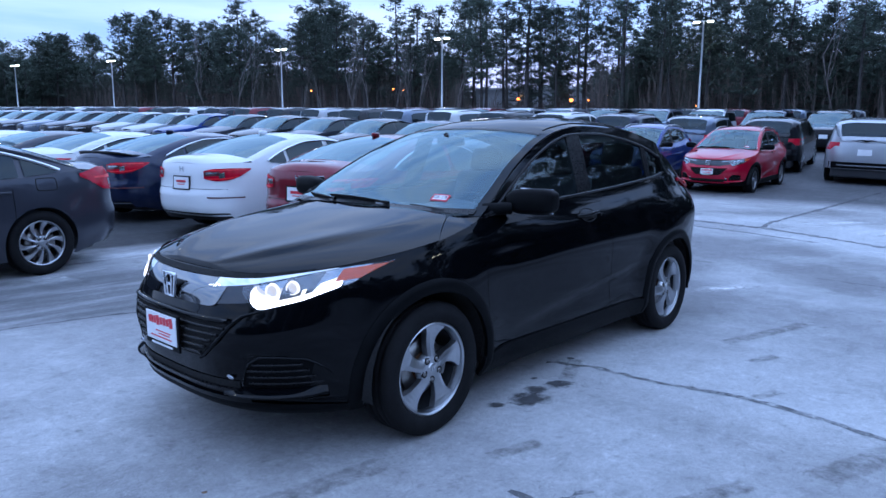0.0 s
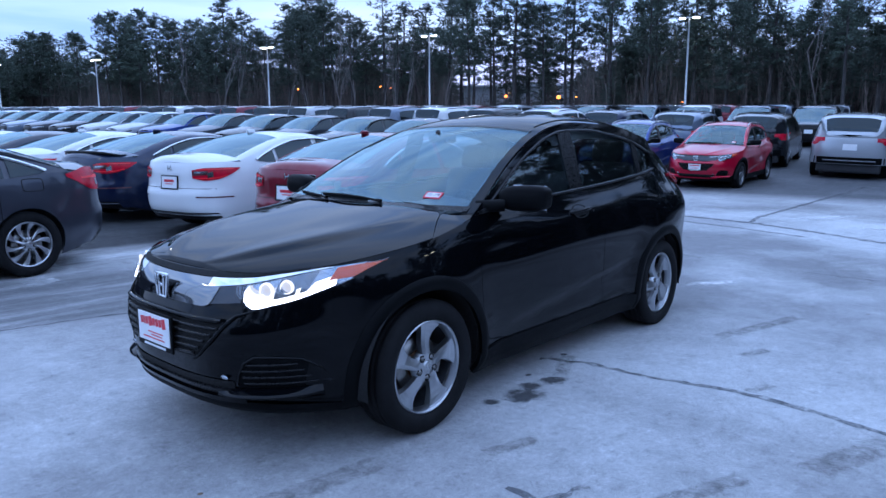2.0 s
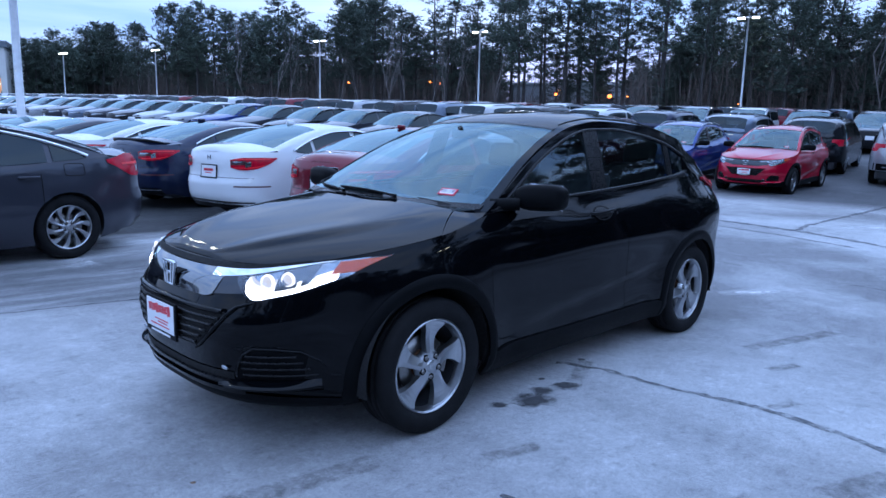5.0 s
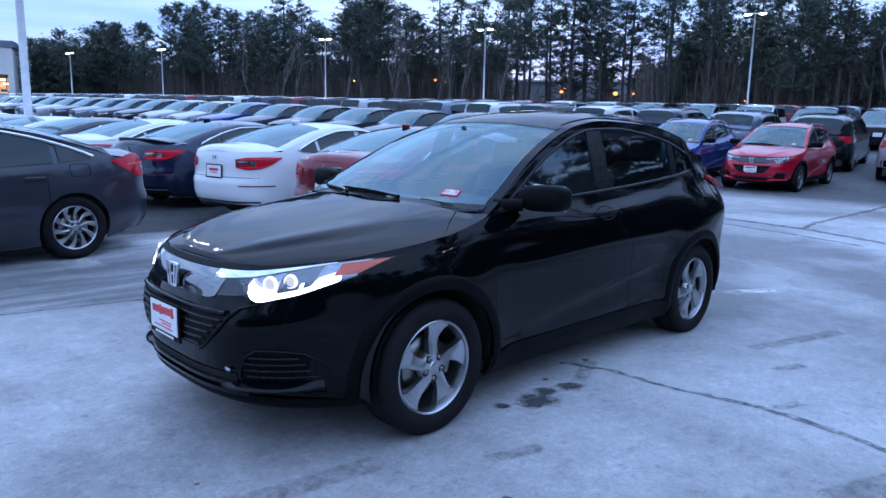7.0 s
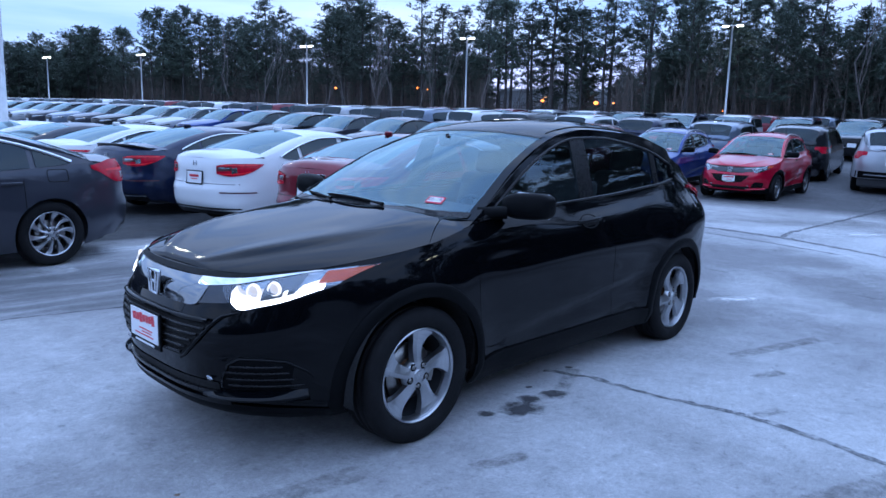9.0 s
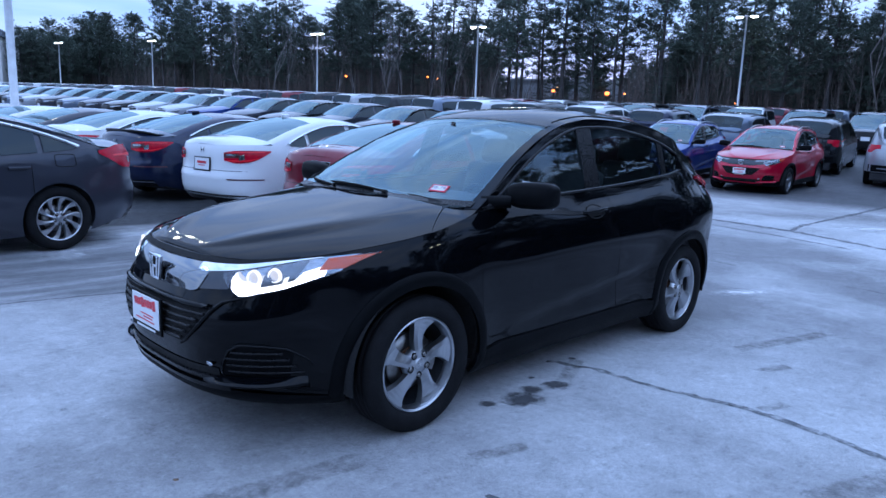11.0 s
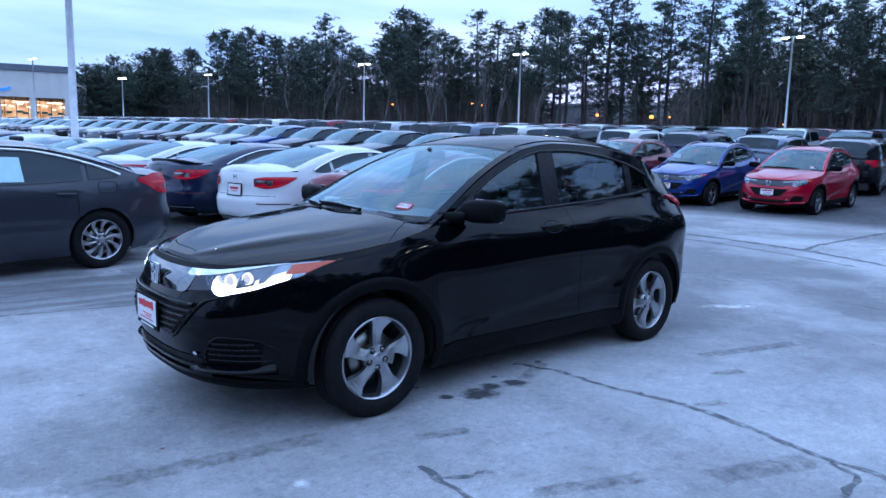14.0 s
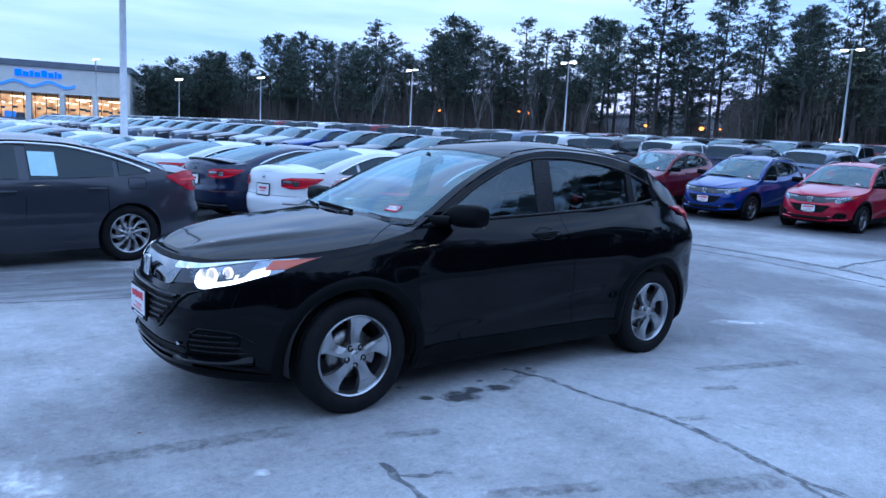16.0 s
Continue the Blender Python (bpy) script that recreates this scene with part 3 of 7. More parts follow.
def hatch_shape():
    """The small crossover, the black car and its red and blue sisters."""
    return Shape(
        front=tab((0.17, 1.99), (0.22, 2.10), (0.30, 2.155), (0.42, 2.185), (0.52, 2.20), (0.60, 2.19), (0.70, 2.15), (0.78, 2.115), (0.84, 2.06), (0.90, 2.0), (1.0, 1.93)),
        rear=tab((0.2, 1.98), (0.3, 2.08), (0.5, 2.125), (0.7, 2.10), (0.9, 2.08), (1.05, 2.045), (1.2, 1.955), (1.3, 1.88)),
        width=tab((0.17, 0.80), (0.28, 0.855), (0.45, 0.868), (0.62, 0.874), (0.76, 0.884), (0.86, 0.874), (0.95, 0.845), (1.08, 0.777), (1.25, 0.72)),
        belt=tab((2.2, 0.828), (2.05, 0.832), (1.9, 0.845), (1.6, 0.884), (1.2, 0.94), (1.0, 0.985), (0.85, 1.015), (0.4, 1.05), (-0.1, 1.075), (-0.6, 1.102), (-1.0, 1.132), (-1.2, 1.15), (-1.4, 1.176), (-1.55, 1.158), (-1.7, 1.14), (-1.85, 1.128), (-2.0, 1.11), (-2.15, 1.08)),
        crown=tab((2.2, 0.825), (2.07, 0.846), (2.0, 0.873), (1.9, 0.904), (1.8, 0.929), (1.5, 0.983), (1.2, 1.03), (1.03, 1.055), (0.8, 1.175), (0.5, 1.335), (0.2, 1.47), (0.05, 1.52), (-0.2, 1.565), (-0.6, 1.595), (-1.0, 1.585), (-1.4, 1.54), (-1.7, 1.475), (-1.80, 1.42), (-1.90, 1.27), (-2.0, 1.15), (-2.1, 1.10)),
        edge=tab((2.2, 0.7), (1.0, 0.97), (0.9, 1.02), (0.7, 1.13), (0.5, 1.245), (0.3, 1.345), (0.1, 1.425), (-0.1, 1.48), (-0.4, 1.515), (-0.8, 1.505), (-1.2, 1.45), (-1.5, 1.375), (-1.65, 1.315), (-1.78, 1.24), (-1.9, 1.16), (-2.0, 1.10), (-2.15, 1.0)),
        head=tab((1.0, 0.98), (0.82, 1.03), (0.6, 1.145), (0.4, 1.255), (0.2, 1.345), (0.0, 1.415), (-0.2, 1.455), (-0.5, 1.465), (-0.8, 1.44), (-1.1, 1.388), (-1.35, 1.305), (-1.5, 1.24), (-2, 1.1)),
        nr=9.0, mr=4.2, tumble=0.32, axles=(1.305, -1.305), tyre=0.322, arch=0.385, sill=0.2, crease=0.015, flare=0.024, haunch=0.034)


def suv_shape(h=1.0):
    return Shape(
        front=tab((0.2, 2.1), (0.35, 2.26), (0.6, 2.30), (0.8, 2.27), (0.95, 2.2), (1.05, 2.1)),
        rear=tab((0.2, 2.18), (0.4, 2.30), (0.7, 2.31), (1.0, 2.28), (1.2, 2.24)),
        width=tab((0.2, 0.87), (0.35, 0.92), (0.6, 0.935), (0.85, 0.94), (1.0, 0.925), (1.1, 0.895), (1.2, 0.87)),
        belt=tab((2.3, 0.88), (2.0, 0.93), (1.5, 0.98), (1.0, 1.03), (0.5, 1.06), (-0.5, 1.08), (-1.5, 1.11), (-2.3, 1.10)),
        crown=tab((2.3, 0.90), (2.1, 0.98), (1.6, 1.06), (1.2, 1.10), (0.9, 1.25), (0.5, 1.48), (0.25, 1.60), (0.0, 1.66), (-0.6, 1.69), (-1.3, 1.68), (-1.9, 1.645), (-2.08, 1.60), (-2.19, 1.32), (-2.29, 1.12)),
        edge=tab((2.3, 0.7), (1.1, 1.0), (0.9, 1.12), (0.5, 1.36), (0.2, 1.51), (-0.2, 1.58), (-0.8, 1.59), (-1.5, 1.58), (-1.95, 1.54), (-2.1, 1.49), (-2.2, 1.25), (-2.29, 1.05)),
        head=tab((1.1, 1.0), (0.9, 1.07), (0.5, 1.31), (0.2, 1.45), (-0.2, 1.52), (-0.8, 1.52), (-1.4, 1.51), (-1.75, 1.46), (-1.98, 1.20), (-2.1, 1.0)),
        nr=12.0, mr=5.0, tumble=0.20, axles=(1.36, -1.36), tyre=0.36, arch=0.41, sill=0.22, crease=0.01)


SPECS = {
    # front and rear windscreen spans along the middle line, window posts, lamp heights
    "sedan": dict(shape=sedan_shape(), ws=(1.10, 0.16), rw=(-0.98, -2.0), posts=((0.78, -0.28), (-0.38, -1.24), (-1.30, -1.62)), head_z=(0.60, 0.72), tail_z=(0.80, 0.975)),
    "hatch": dict(shape=hatch_shape(), ws=(1.02, 0.12), rw=(-1.8, -1.95), posts=((0.74, -0.12), (-0.24, -1.06), (-1.13, -1.36)), head_z=(0.74, 0.86), tail_z=(0.92, 1.08)),
    "suv": dict(shape=suv_shape(), ws=(1.18, 0.28), rw=(-2.07, -2.22), posts=((0.86, -0.18), (-0.28, -1.12), (-1.2, -1.8)), head_z=(0.82, 0.96), tail_z=(0.90, 1.10), p=5.0),
}


def seat(parent, x, y, z, name="front_seat"):
    b = bmesh.new()
    add_box(b, (x, y, z), (0.5, 0.5, 0.16), bevel=0.05)
    m = Matrix.Translation((x - 0.25, y, z + 0.02)) @ Matrix.Rotation(radians(-17), 4, "Y")
    add_box(b, (0, 0, 0.3), (0.13, 0.47, 0.62), m, bevel=0.05)
    add_box(b, (0.0, 0, 0.70), (0.10, 0.26, 0.18), m, bevel=0.04)
    return part(name, b, CLOTH, parent, smooth=True)


def far_wheel(parent, m, R):
    """A wheel of a distant car: tyre and a rim with five spokes."""
    b = bmesh.new()
    for k in range(5):
        a = 2 * math.pi * k / 5
        c, s = math.cos(a), math.sin(a)
        add_tube(b, [(0, 0.085, 0), (c * R * 0.67, 0.082, s * R * 0.67)], [0.04, 0.05], 4)
    vs, fs = lathe([(R * 0.68, 0.09), (R * 0.62, 0.085), (R * 0.62, 0.02), (0, 0.02)], 12)
    tv, tf = tyre_mesh(R, R * 0.68, 0.22, 14, False)
    for pts, faces, slot in ((vs, fs, 0), (tv, tf, 1)):
        base = [b.verts.new(v) for v in pts]
        for f in faces:
            b.faces.new([base[i] for i in f]).material_index = slot
    wheel = part("wheel", b, ALLOY, parent)
    wheel.data.materials.append(RUBBER)
    wheel.matrix_local = m
    return wheel


def lot_car(kind, colour, label, fine=False, rails=False, wheel_style=0, far=False, civic=False):
    """A parked car. Far ones are built with fewer strips."""
    sp = SPECS[kind]
    sh = sp["shape"]
    pm = PAINTS[colour]
    car = new("parked_car")
    tagged(car, label, "car")
    k = 2 if fine else 1
    sill = lambda x: sh.sill + (0.20 if kind == "suv" else 0.08) * min(1, max(0, (-1.75 - x) / 0.3))
    belt = sh.belt
    # painted skin: lower body, bonnet, roof, posts
    vs, fs = ring_sheet(sh, -180, 180, sill, belt, 76 if far else 200, 7 if far else 18, (0, 1))
    outward(obj("body", vs, fs, pm, car))

    wsb = lambda s: sp["ws"][0] - 0.16 * abs(s) ** 2.2
    wst = lambda s: sp["ws"][1] - 0.10 * abs(s) ** 2.2
    rwt = lambda s: sp["rw"][0] - 0.02 * abs(s) ** 2
    rwb = lambda s: sp["rw"][1] + (0.12 if kind == "sedan" else 0.01) * abs(s) ** 2
    nosex = sh.front(belt(2.0)) * 0.9995
    hood_xs = [lerp(sp["ws"][0], nosex, 1 - (1 - t) ** 2.2) for t in frange(0, 1, 10 * k)]
    vs = []
    ns = 12
    for i in range(len(hood_xs)):
        for j in range(ns + 1):
            s = lerp(-1, 1, j / ns)
            x = wsb(s) if i == 0 else hood_xs[i]
            vs.append(sh.top(x, s))
    outward(obj("hood", vs, grid_faces(len(hood_xs) - 1, ns), pm, car))
    outward(obj("roof", *bowed_sheet(sh, rwt, wst, 10 * k, ns, -1, 1, sp.get("p", 2.6)), pm, car))
    tailx = -sh.rear(belt(-2.2)) * 0.9995
    vs = []
    deck = frange(0, 1, 6 * k)
    for i, t in enumerate(deck):
        for j in range(ns + 1):
            s = lerp(-1, 1, j / ns)
            x = rwb(s) if i == 0 else lerp(sp["rw"][1], tailx, 1 - (1 - t) ** 2.2)
            vs.append(sh.top(x, s, sp.get("p", 2.6)))
    outward(obj("boot_lid", vs, grid_faces(len(deck) - 1, ns), pm, car))
    # window posts and frames on both flanks
    x_front, x_rear = 0.98 if kind != "suv" else 1.08, sp["posts"][-1][1] - 0.30 if kind != "suv" else -2.285
    for side in (1, -1):
        v, f = pane_sheet(sh, lambda z: x_rear, lambda z: x_front, belt, lambda x: max(belt(x), sh.edge(x)), (18 if far else 60), 5, side, -0.006)
        # the posts turn in along both screens
        n0 = len(v)
        rail_row = [i * 6 + 5 for i in range((18 if far else 60) + 1)]
        for i, q in enumerate(rail_row):
            x = v[q][0]
            inner = 0.86 if x < -0.6 else 0.93
            v.append(sh.top(x, side * inner, sp.get("p", 2.6) if x < -0.6 else 2.2))
        for i in range(18 if far else 60):
            f.append((rail_row[i], rail_row[i + 1], n0 + i + 1, n0 + i))
        outward(obj("side_frame", v, f, pm, car))
    # glazing
    v, f = bowed_sheet(sh, wst, wsb, 6, ns, -0.95, 0.95, lift=0.004)
    outward(obj("windscreen", v, f, GLASS_FAR, car))
    v, f = bowed_sheet(sh, rwb, rwt, 6, ns, -0.88, 0.88, sp.get("p", 2.2), lift=0.004)
    outward(obj("rear_window", v, f, GLASS_FAR if kind != "suv" else GLASS_FAR_SIDE, car))
    for side in (1, -1):
        for x1, x0 in (((sp["posts"][0][0], sp["posts"][0][1]), (sp["posts"][1][0], sp["posts"][2][1])) if far else sp["posts"]):
            v, f = pane_sheet(sh, lambda z: x0, lambda z: x1, lambda x: belt(x) + 0.012, lambda x: max(belt(x) + 0.02, sh.head(x)), 8, 4, side, 0.006)
            outward(obj("side_window", v, f, GLASS_FAR_SIDE, car))
    # dark floor and lining seen through the panes
    b = bmesh.new()
    xr, xf = sp["posts"][-1][1], sp["posts"][0][0]
    add_box(b, ((xr + xf) / 2, 0, 0.5), (xf - xr + 0.9, 1.46, 0.62), bevel=0.05)
    for y in (0.38, -0.38):
        add_box(b, (-0.05, y, 1.02), (0.12, 0.44, 0.46), bevel=0.05)
        add_box(b, (-0.95, y, 1.0), (0.12, 0.5, 0.36), bevel=0.05)
    part("cabin", b, CLOTH, car)
    b = bmesh.new()
    if far:
        add_box(b, (0, 0, 0.36), (sh.axles[0] - sh.axles[1] + 1.2, 1.3, 0.2))
    add_box(b, (0, 0, 0.30), (3.3, 1.3, 0.2))
    add_box(b, (0, 0, 0.40), (sh.axles[0] - sh.axles[1] - 0.8, 1.68, 0.3))
    part("underbody", b, UNDER, car)
    # lamps, plates
    hz, tz = sp["head_z"], sp["tail_z"]
    for side in (1, -1):
        w = sh.width(hz[0])
        v, f = end_sheet(sh.nose, side * w * 0.93, side * w * 0.52, lambda y: lerp(hz[0], hz[0] + 0.05, (abs(y) / w - 0.5) * 2), lambda y: lerp(hz[1] - 0.04, hz[1], (abs(y) / w - 0.5) * 2), 8, 3, 0.006)
        obj("headlight", v, f if side < 0 else [q[::-1] for q in f], LAMP_GREY, car)
        if kind == "suv":
            v, f = end_sheet(sh.tail, side * w * 0.965, side * w * 0.62, lambda y: lerp(tz[0] + 0.10, tz[0], min(1, max(0, (abs(y) / w - 0.74) / 0.08))), lambda y: tz[1], 8, 3, 0.008)
            obj("tail_light", v, f if side > 0 else [q[::-1] for q in f], TAIL_RED, car)
        elif civic:
            lamp = new("tail_light")
            lamp.parent = car
            v, f = corner_sheet(sh, side * 153, side * 113, tab((0, 0.89), (0.3, 0.83), (0.55, 0.84), (1, 0.985)), tab((0, 1.085), (0.5, 1.085), (1, 1.02)), 18, 6, 0.010)
            outward(obj("lens", v, f, TAIL_RED, lamp, "large red wrap-round tail lamp"))
            v, f = corner_sheet(sh, side * 151, side * 138, lambda t: 0.885, lambda t: 0.95, 6, 3, 0.015)
            outward(obj("clear_lens", v, f, TAIL_DARK, lamp))
            v, f = corner_sheet(sh, side * 148, side * 122, tab((0, 0.965), (1, 0.962)), tab((0, 1.0), (1, 0.982)), 10, 2, 0.015)
            outward(obj("light_bar", v, f, TAIL_BRIGHT, lamp))
        elif kind == "sedan":
            lamp = new("tail_light")
            lamp.parent = car
            v, f = corner_sheet(sh, side * 163, side * 117, tab((0, tz[0] + 0.03), (0.3, tz[0]), (0.55, tz[0] + 0.015), (0.8, tz[0] + 0.07), (1, tz[1] - 0.02)), tab((0, tz[1] - 0.035), (0.3, tz[1] - 0.005), (0.7, tz[1]), (1, tz[1] - 0.006)), 8 if far else 24, 2 if far else 6, 0.010)
            outward(obj("lens", v, f, TAIL_RED, lamp, "red C-shaped tail lamp lens"))
            if not far:
                v, f = corner_sheet(sh, side * 162.4, side * 146, tab((0, tz[0] + 0.065), (1, tz[0] + 0.075)), tab((0, tz[1] - 0.05), (1, tz[1] - 0.045)), 10, 3, 0.015)
                outward(obj("dark_lens", v, f, TAIL_DARK, lamp))
                v, f = corner_sheet(sh, side * 160, side * 149, tab((0, tz[0] + 0.095), (1, tz[0] + 0.10)), tab((0, tz[1] - 0.055), (1, tz[1] - 0.052)), 8, 2, 0.019)
                outward(obj("reversing_light", v, f, LAMP_GREY, lamp))
                v, f = corner_sheet(sh, side * 147, side * 141, tab((0, tz[0] + 0.035), (1, tz[0] + 0.05)), tab((0, tz[1] - 0.07), (1, tz[1] - 0.05)), 4, 3, 0.017)
                outward(obj("turn_light", v, f, LAMP_GREY, lamp))
                v, f = corner_sheet(sh, side * 159, side * 128, tab((0, tz[0] + 0.022), (0.6, tz[0] + 0.025), (1, tz[0] + 0.06)), tab((0, tz[0] + 0.038), (0.6, tz[0] + 0.045), (1, tz[0] + 0.075)), 12, 1, 0.016)
                outward(obj("light_bar", v, f, TAIL_BRIGHT, lamp))
                v, f = corner_sheet(sh, side * 158, side * 122, tab((0, tz[1] - 0.032), (1, tz[1] - 0.026)), tab((0, tz[1] - 0.018), (1, tz[1] - 0.014)), 12, 1, 0.016)
                outward(obj("light_bar", v, f, TAIL_BRIGHT, lamp))
        else:
            v, f = end_sheet(sh.tail, side * w * 0.88, side * w * 0.5, lambda y: tz[0], lambda y: tz[1], 6, 3, 0.006)
            obj("tail_light", v, f if side > 0 else [q[::-1] for q in f], TAIL_RED, car)
        if far:
            continue
        b = bmesh.new()
        mz = belt(0.72) + 0.07
        add_box(b, (0.70, side * (sh.yb(0.7) + 0.13), mz), (0.10, 0.20, 0.13), bevel=0.035)
        add_box(b, (0.72, side * (sh.yb(0.7) + 0.02), mz - 0.04), (0.06, 0.10, 0.035), bevel=0.01)
        part("door_mirror", b, pm if kind != "suv" else SATIN, car, smooth=True)
    g0, g1 = hz[0] - 0.16, hz[1] - 0.03
    v, f = end_sheet(sh.nose, -0.40, 0.40, lambda y: g0 + 0.05, lambda y: g1, 12, 3, 0.005)
    obj("grille", v, f, SATIN, car)
    if not far:
        v, f = end_sheet(sh.nose, -0.56, 0.56, lambda y: g1 - 0.045, lambda y: g1 + 0.012, 12, 2, 0.014)
        obj("grille_bar", v, f, CHROME, car, "chrome bar across the grille")
        v, f = end_sheet(sh.nose, -0.62, 0.62, lambda y: 0.24, lambda y: 0.36, 12, 2, 0.005)
        obj("lower_grille", v, f, SATIN, car)
    for fn, z, s in ((sh.nose, hz[0] - 0.16, 1), (sh.tail, {"sedan": 0.765, "hatch": 0.695, "suv": 0.86}[kind], -1)):
        v, f = end_sheet(fn, -0.16, 0.16, lambda y: z - 0.08, lambda y: z + 0.08, 4, 2, 0.018)
        obj("plate", v, f, PLATE_WHITE, car, "white dealer plate card")
    if kind == "suv":
        v, f = end_sheet(sh.tail, -0.80, 0.80, lambda y: 0.43, lambda y: 0.60, 16, 3, 0.006)
        obj("rear_bumper_cladding", v, f, PLASTIC, car)
        v, f = end_sheet(sh.tail, -0.60, 0.60, lambda y: 0.50, lambda y: 0.53, 12, 1, 0.014)
        obj("bumper_trim", v, f, CHROME, car)
    if rails:
        for side in (1, -1):
            b = bmesh.new()
            pts = []
            for t in frange(0, 1, 10):
                x = lerp(0.05, -1.7, t)
                px, py, pz = sh.top(x, side * 0.93)
                pts.append((px, py, pz + (0.035 if 0 < t < 1 else 0.0)))
            add_tube(b, pts, [0.016] * len(pts), 6)
            part("roof_rail", b, CHROME if rails == 2 else SATIN, car, smooth=True)
    if fine:
        # door gaps as recessed dark lines, handles
        for side in (1, -1):
            for xg in (sp["posts"][0][0] - 0.02, (sp["posts"][0][1] + sp["posts"][1][0]) / 2, sp["posts"][1][1] + 0.08):
                v, f = side_sheet(sh, lambda z: xg - 0.003, lambda z: xg + 0.003, lambda x: 0.28, belt, 1, 14, side, 0.0015)
                obj("door_gap", v, f, SATIN, car)
            for xh in (sp["posts"][0][1] + 0.14, sp["posts"][1][1] + 0.2):
                b = bmesh.new()
                zz = belt(xh) - 0.12
                add_box(b, (xh, side * (sh.side(xh, zz) + 0.022), zz), (0.20, 0.02, 0.028), bevel=0.008)
                part("door_handle", b, pm, car, smooth=True)
        if kind == "sedan":
            # boot: spoiler lip, badge, plate frame, lower trim
            if colour == "navy":
                vs, n2 = [], 24
                for i in range(n2 + 1):
                    y = lerp(-0.70, 0.70, i / n2)
                    k = 1 - (abs(y) / 0.72) ** 6
                    x0 = sh.tail(y, 1.11)
                    for dx, dz in ((0.16, -0.004), (0.08, 0.006), (0.0, 0.028 * k), (-0.012, 0.020 * k), (0.004, -0.02)):
                        vs.append((x0 + dx, y, sh.top(x0 + dx + 0.02, y / 0.82)[2] + dz))
                o = obj("boot_lip", vs, grid_faces(n2, 4), pm if colour != "navy" else SATIN, car)
                outward(o)
            b = bmesh.new()
            add_box(b, (sh.tail(0, 0.785) - 0.0215, 0.0, 0.785), (0.003, 0.20, 0.035), bevel=0.001)
            add_box(b, (sh.tail(0, 0.742) - 0.0215, 0.0, 0.742), (0.003, 0.14, 0.012), bevel=0.001)
            part("plate_print", b, PLATE_RED, car, "red print on the plate card")
            v, f = end_sheet(sh.tail, -0.185, 0.185, lambda y: 0.665, lambda y: 0.86, 4, 2, 0.010)
            obj("plate_frame", v, f, SATIN, car)
            b = bmesh.new()
            for yy, zz, w, h in ((0.030, 0.96, 0.012, 0.07), (-0.030, 0.96, 0.012, 0.07), (0, 0.96, 0.05, 0.014)):
                add_box(b, (sh.tail(0, zz) - 0.008, yy, zz), (0.01, w, h), bevel=0.003)
            part("boot_badge", b, CHROME, car)
            for zz, h, off, mat, nm in ((0.25, 0.06, 0.006, SATIN, "rear_valance"), (0.335, 0.020, 0.014, SATIN, "valance_groove"), (0.318, 0.016, 0.016, CHROME, "valance_trim"), (0.685, 0.007, 0.003, GROOVE, "bumper_gap")):
                v, f = end_sheet(sh.tail, -0.72, 0.72, lambda y: zz, lambda y: zz + h, 20, 2, off)
                obj(nm, v, f, mat, car)
            for side in (() if civic else (1, -1)):
                v, f = end_sheet(sh.tail, side * 0.50, side * 0.84, lambda y: 0.565, lambda y: 0.583, 10, 1, 0.008)
                obj("rear_reflector", v, f if side < 0 else [q[::-1] for q in f], TAIL_DARK, car)
            b = bmesh.new()
            q = sh.top(-0.92, 0)
            add_box(b, (-0.92, 0, q[2] + 0.025), (0.15, 0.05, 0.06), bevel=0.02)
            part("roof_antenna", b, pm, car, smooth=True)
            for side in (1, -1):
                pts = []
                for t in frange(0, 1, 22):
                    x = lerp(0.80, -1.66, t)
                    z = max(belt(x) + 0.02, sh.head(x)) + 0.012
                    pts.append((x, side * (sh.pane(x, z) + 0.01), z))
                b = bmesh.new()
                add_tube(b, pts, [0.012 + 0.008 * i / 22 for i in range(len(pts))], 6)
                part("window_trim", b, CHROME, car, "chrome strip over the side windows", smooth=True)
    # wheels
    R = sh.tyre
    proto = None
    for ax in sh.axles:
        for side in (1, -1):
            yw = sh.width(0.5) - 0.115
            if proto is None:
                styles = ((5, False, 0.0), (5, True, 0.0), (10, False, 0.26), (8, False, 0.25))
                n, sp2, ln = styles[wheel_style]
                if far:
                    proto = far_wheel(car, wheel_pose(ax, yw, R, side), R)
                    continue
                proto = spoke_wheel(car, wheel_pose(ax, yw, R, side), R, R * 0.7, 0.22, ALLOY, ALLOY_DARK, n, sp2, fine, ln, 0.014 if n > 5 else 0.075, 0.078 if n > 5 else 0.15)
            else:
                c = copy_thing(proto, wheel_pose(ax, yw, R, side))
                c.parent = car
    return car


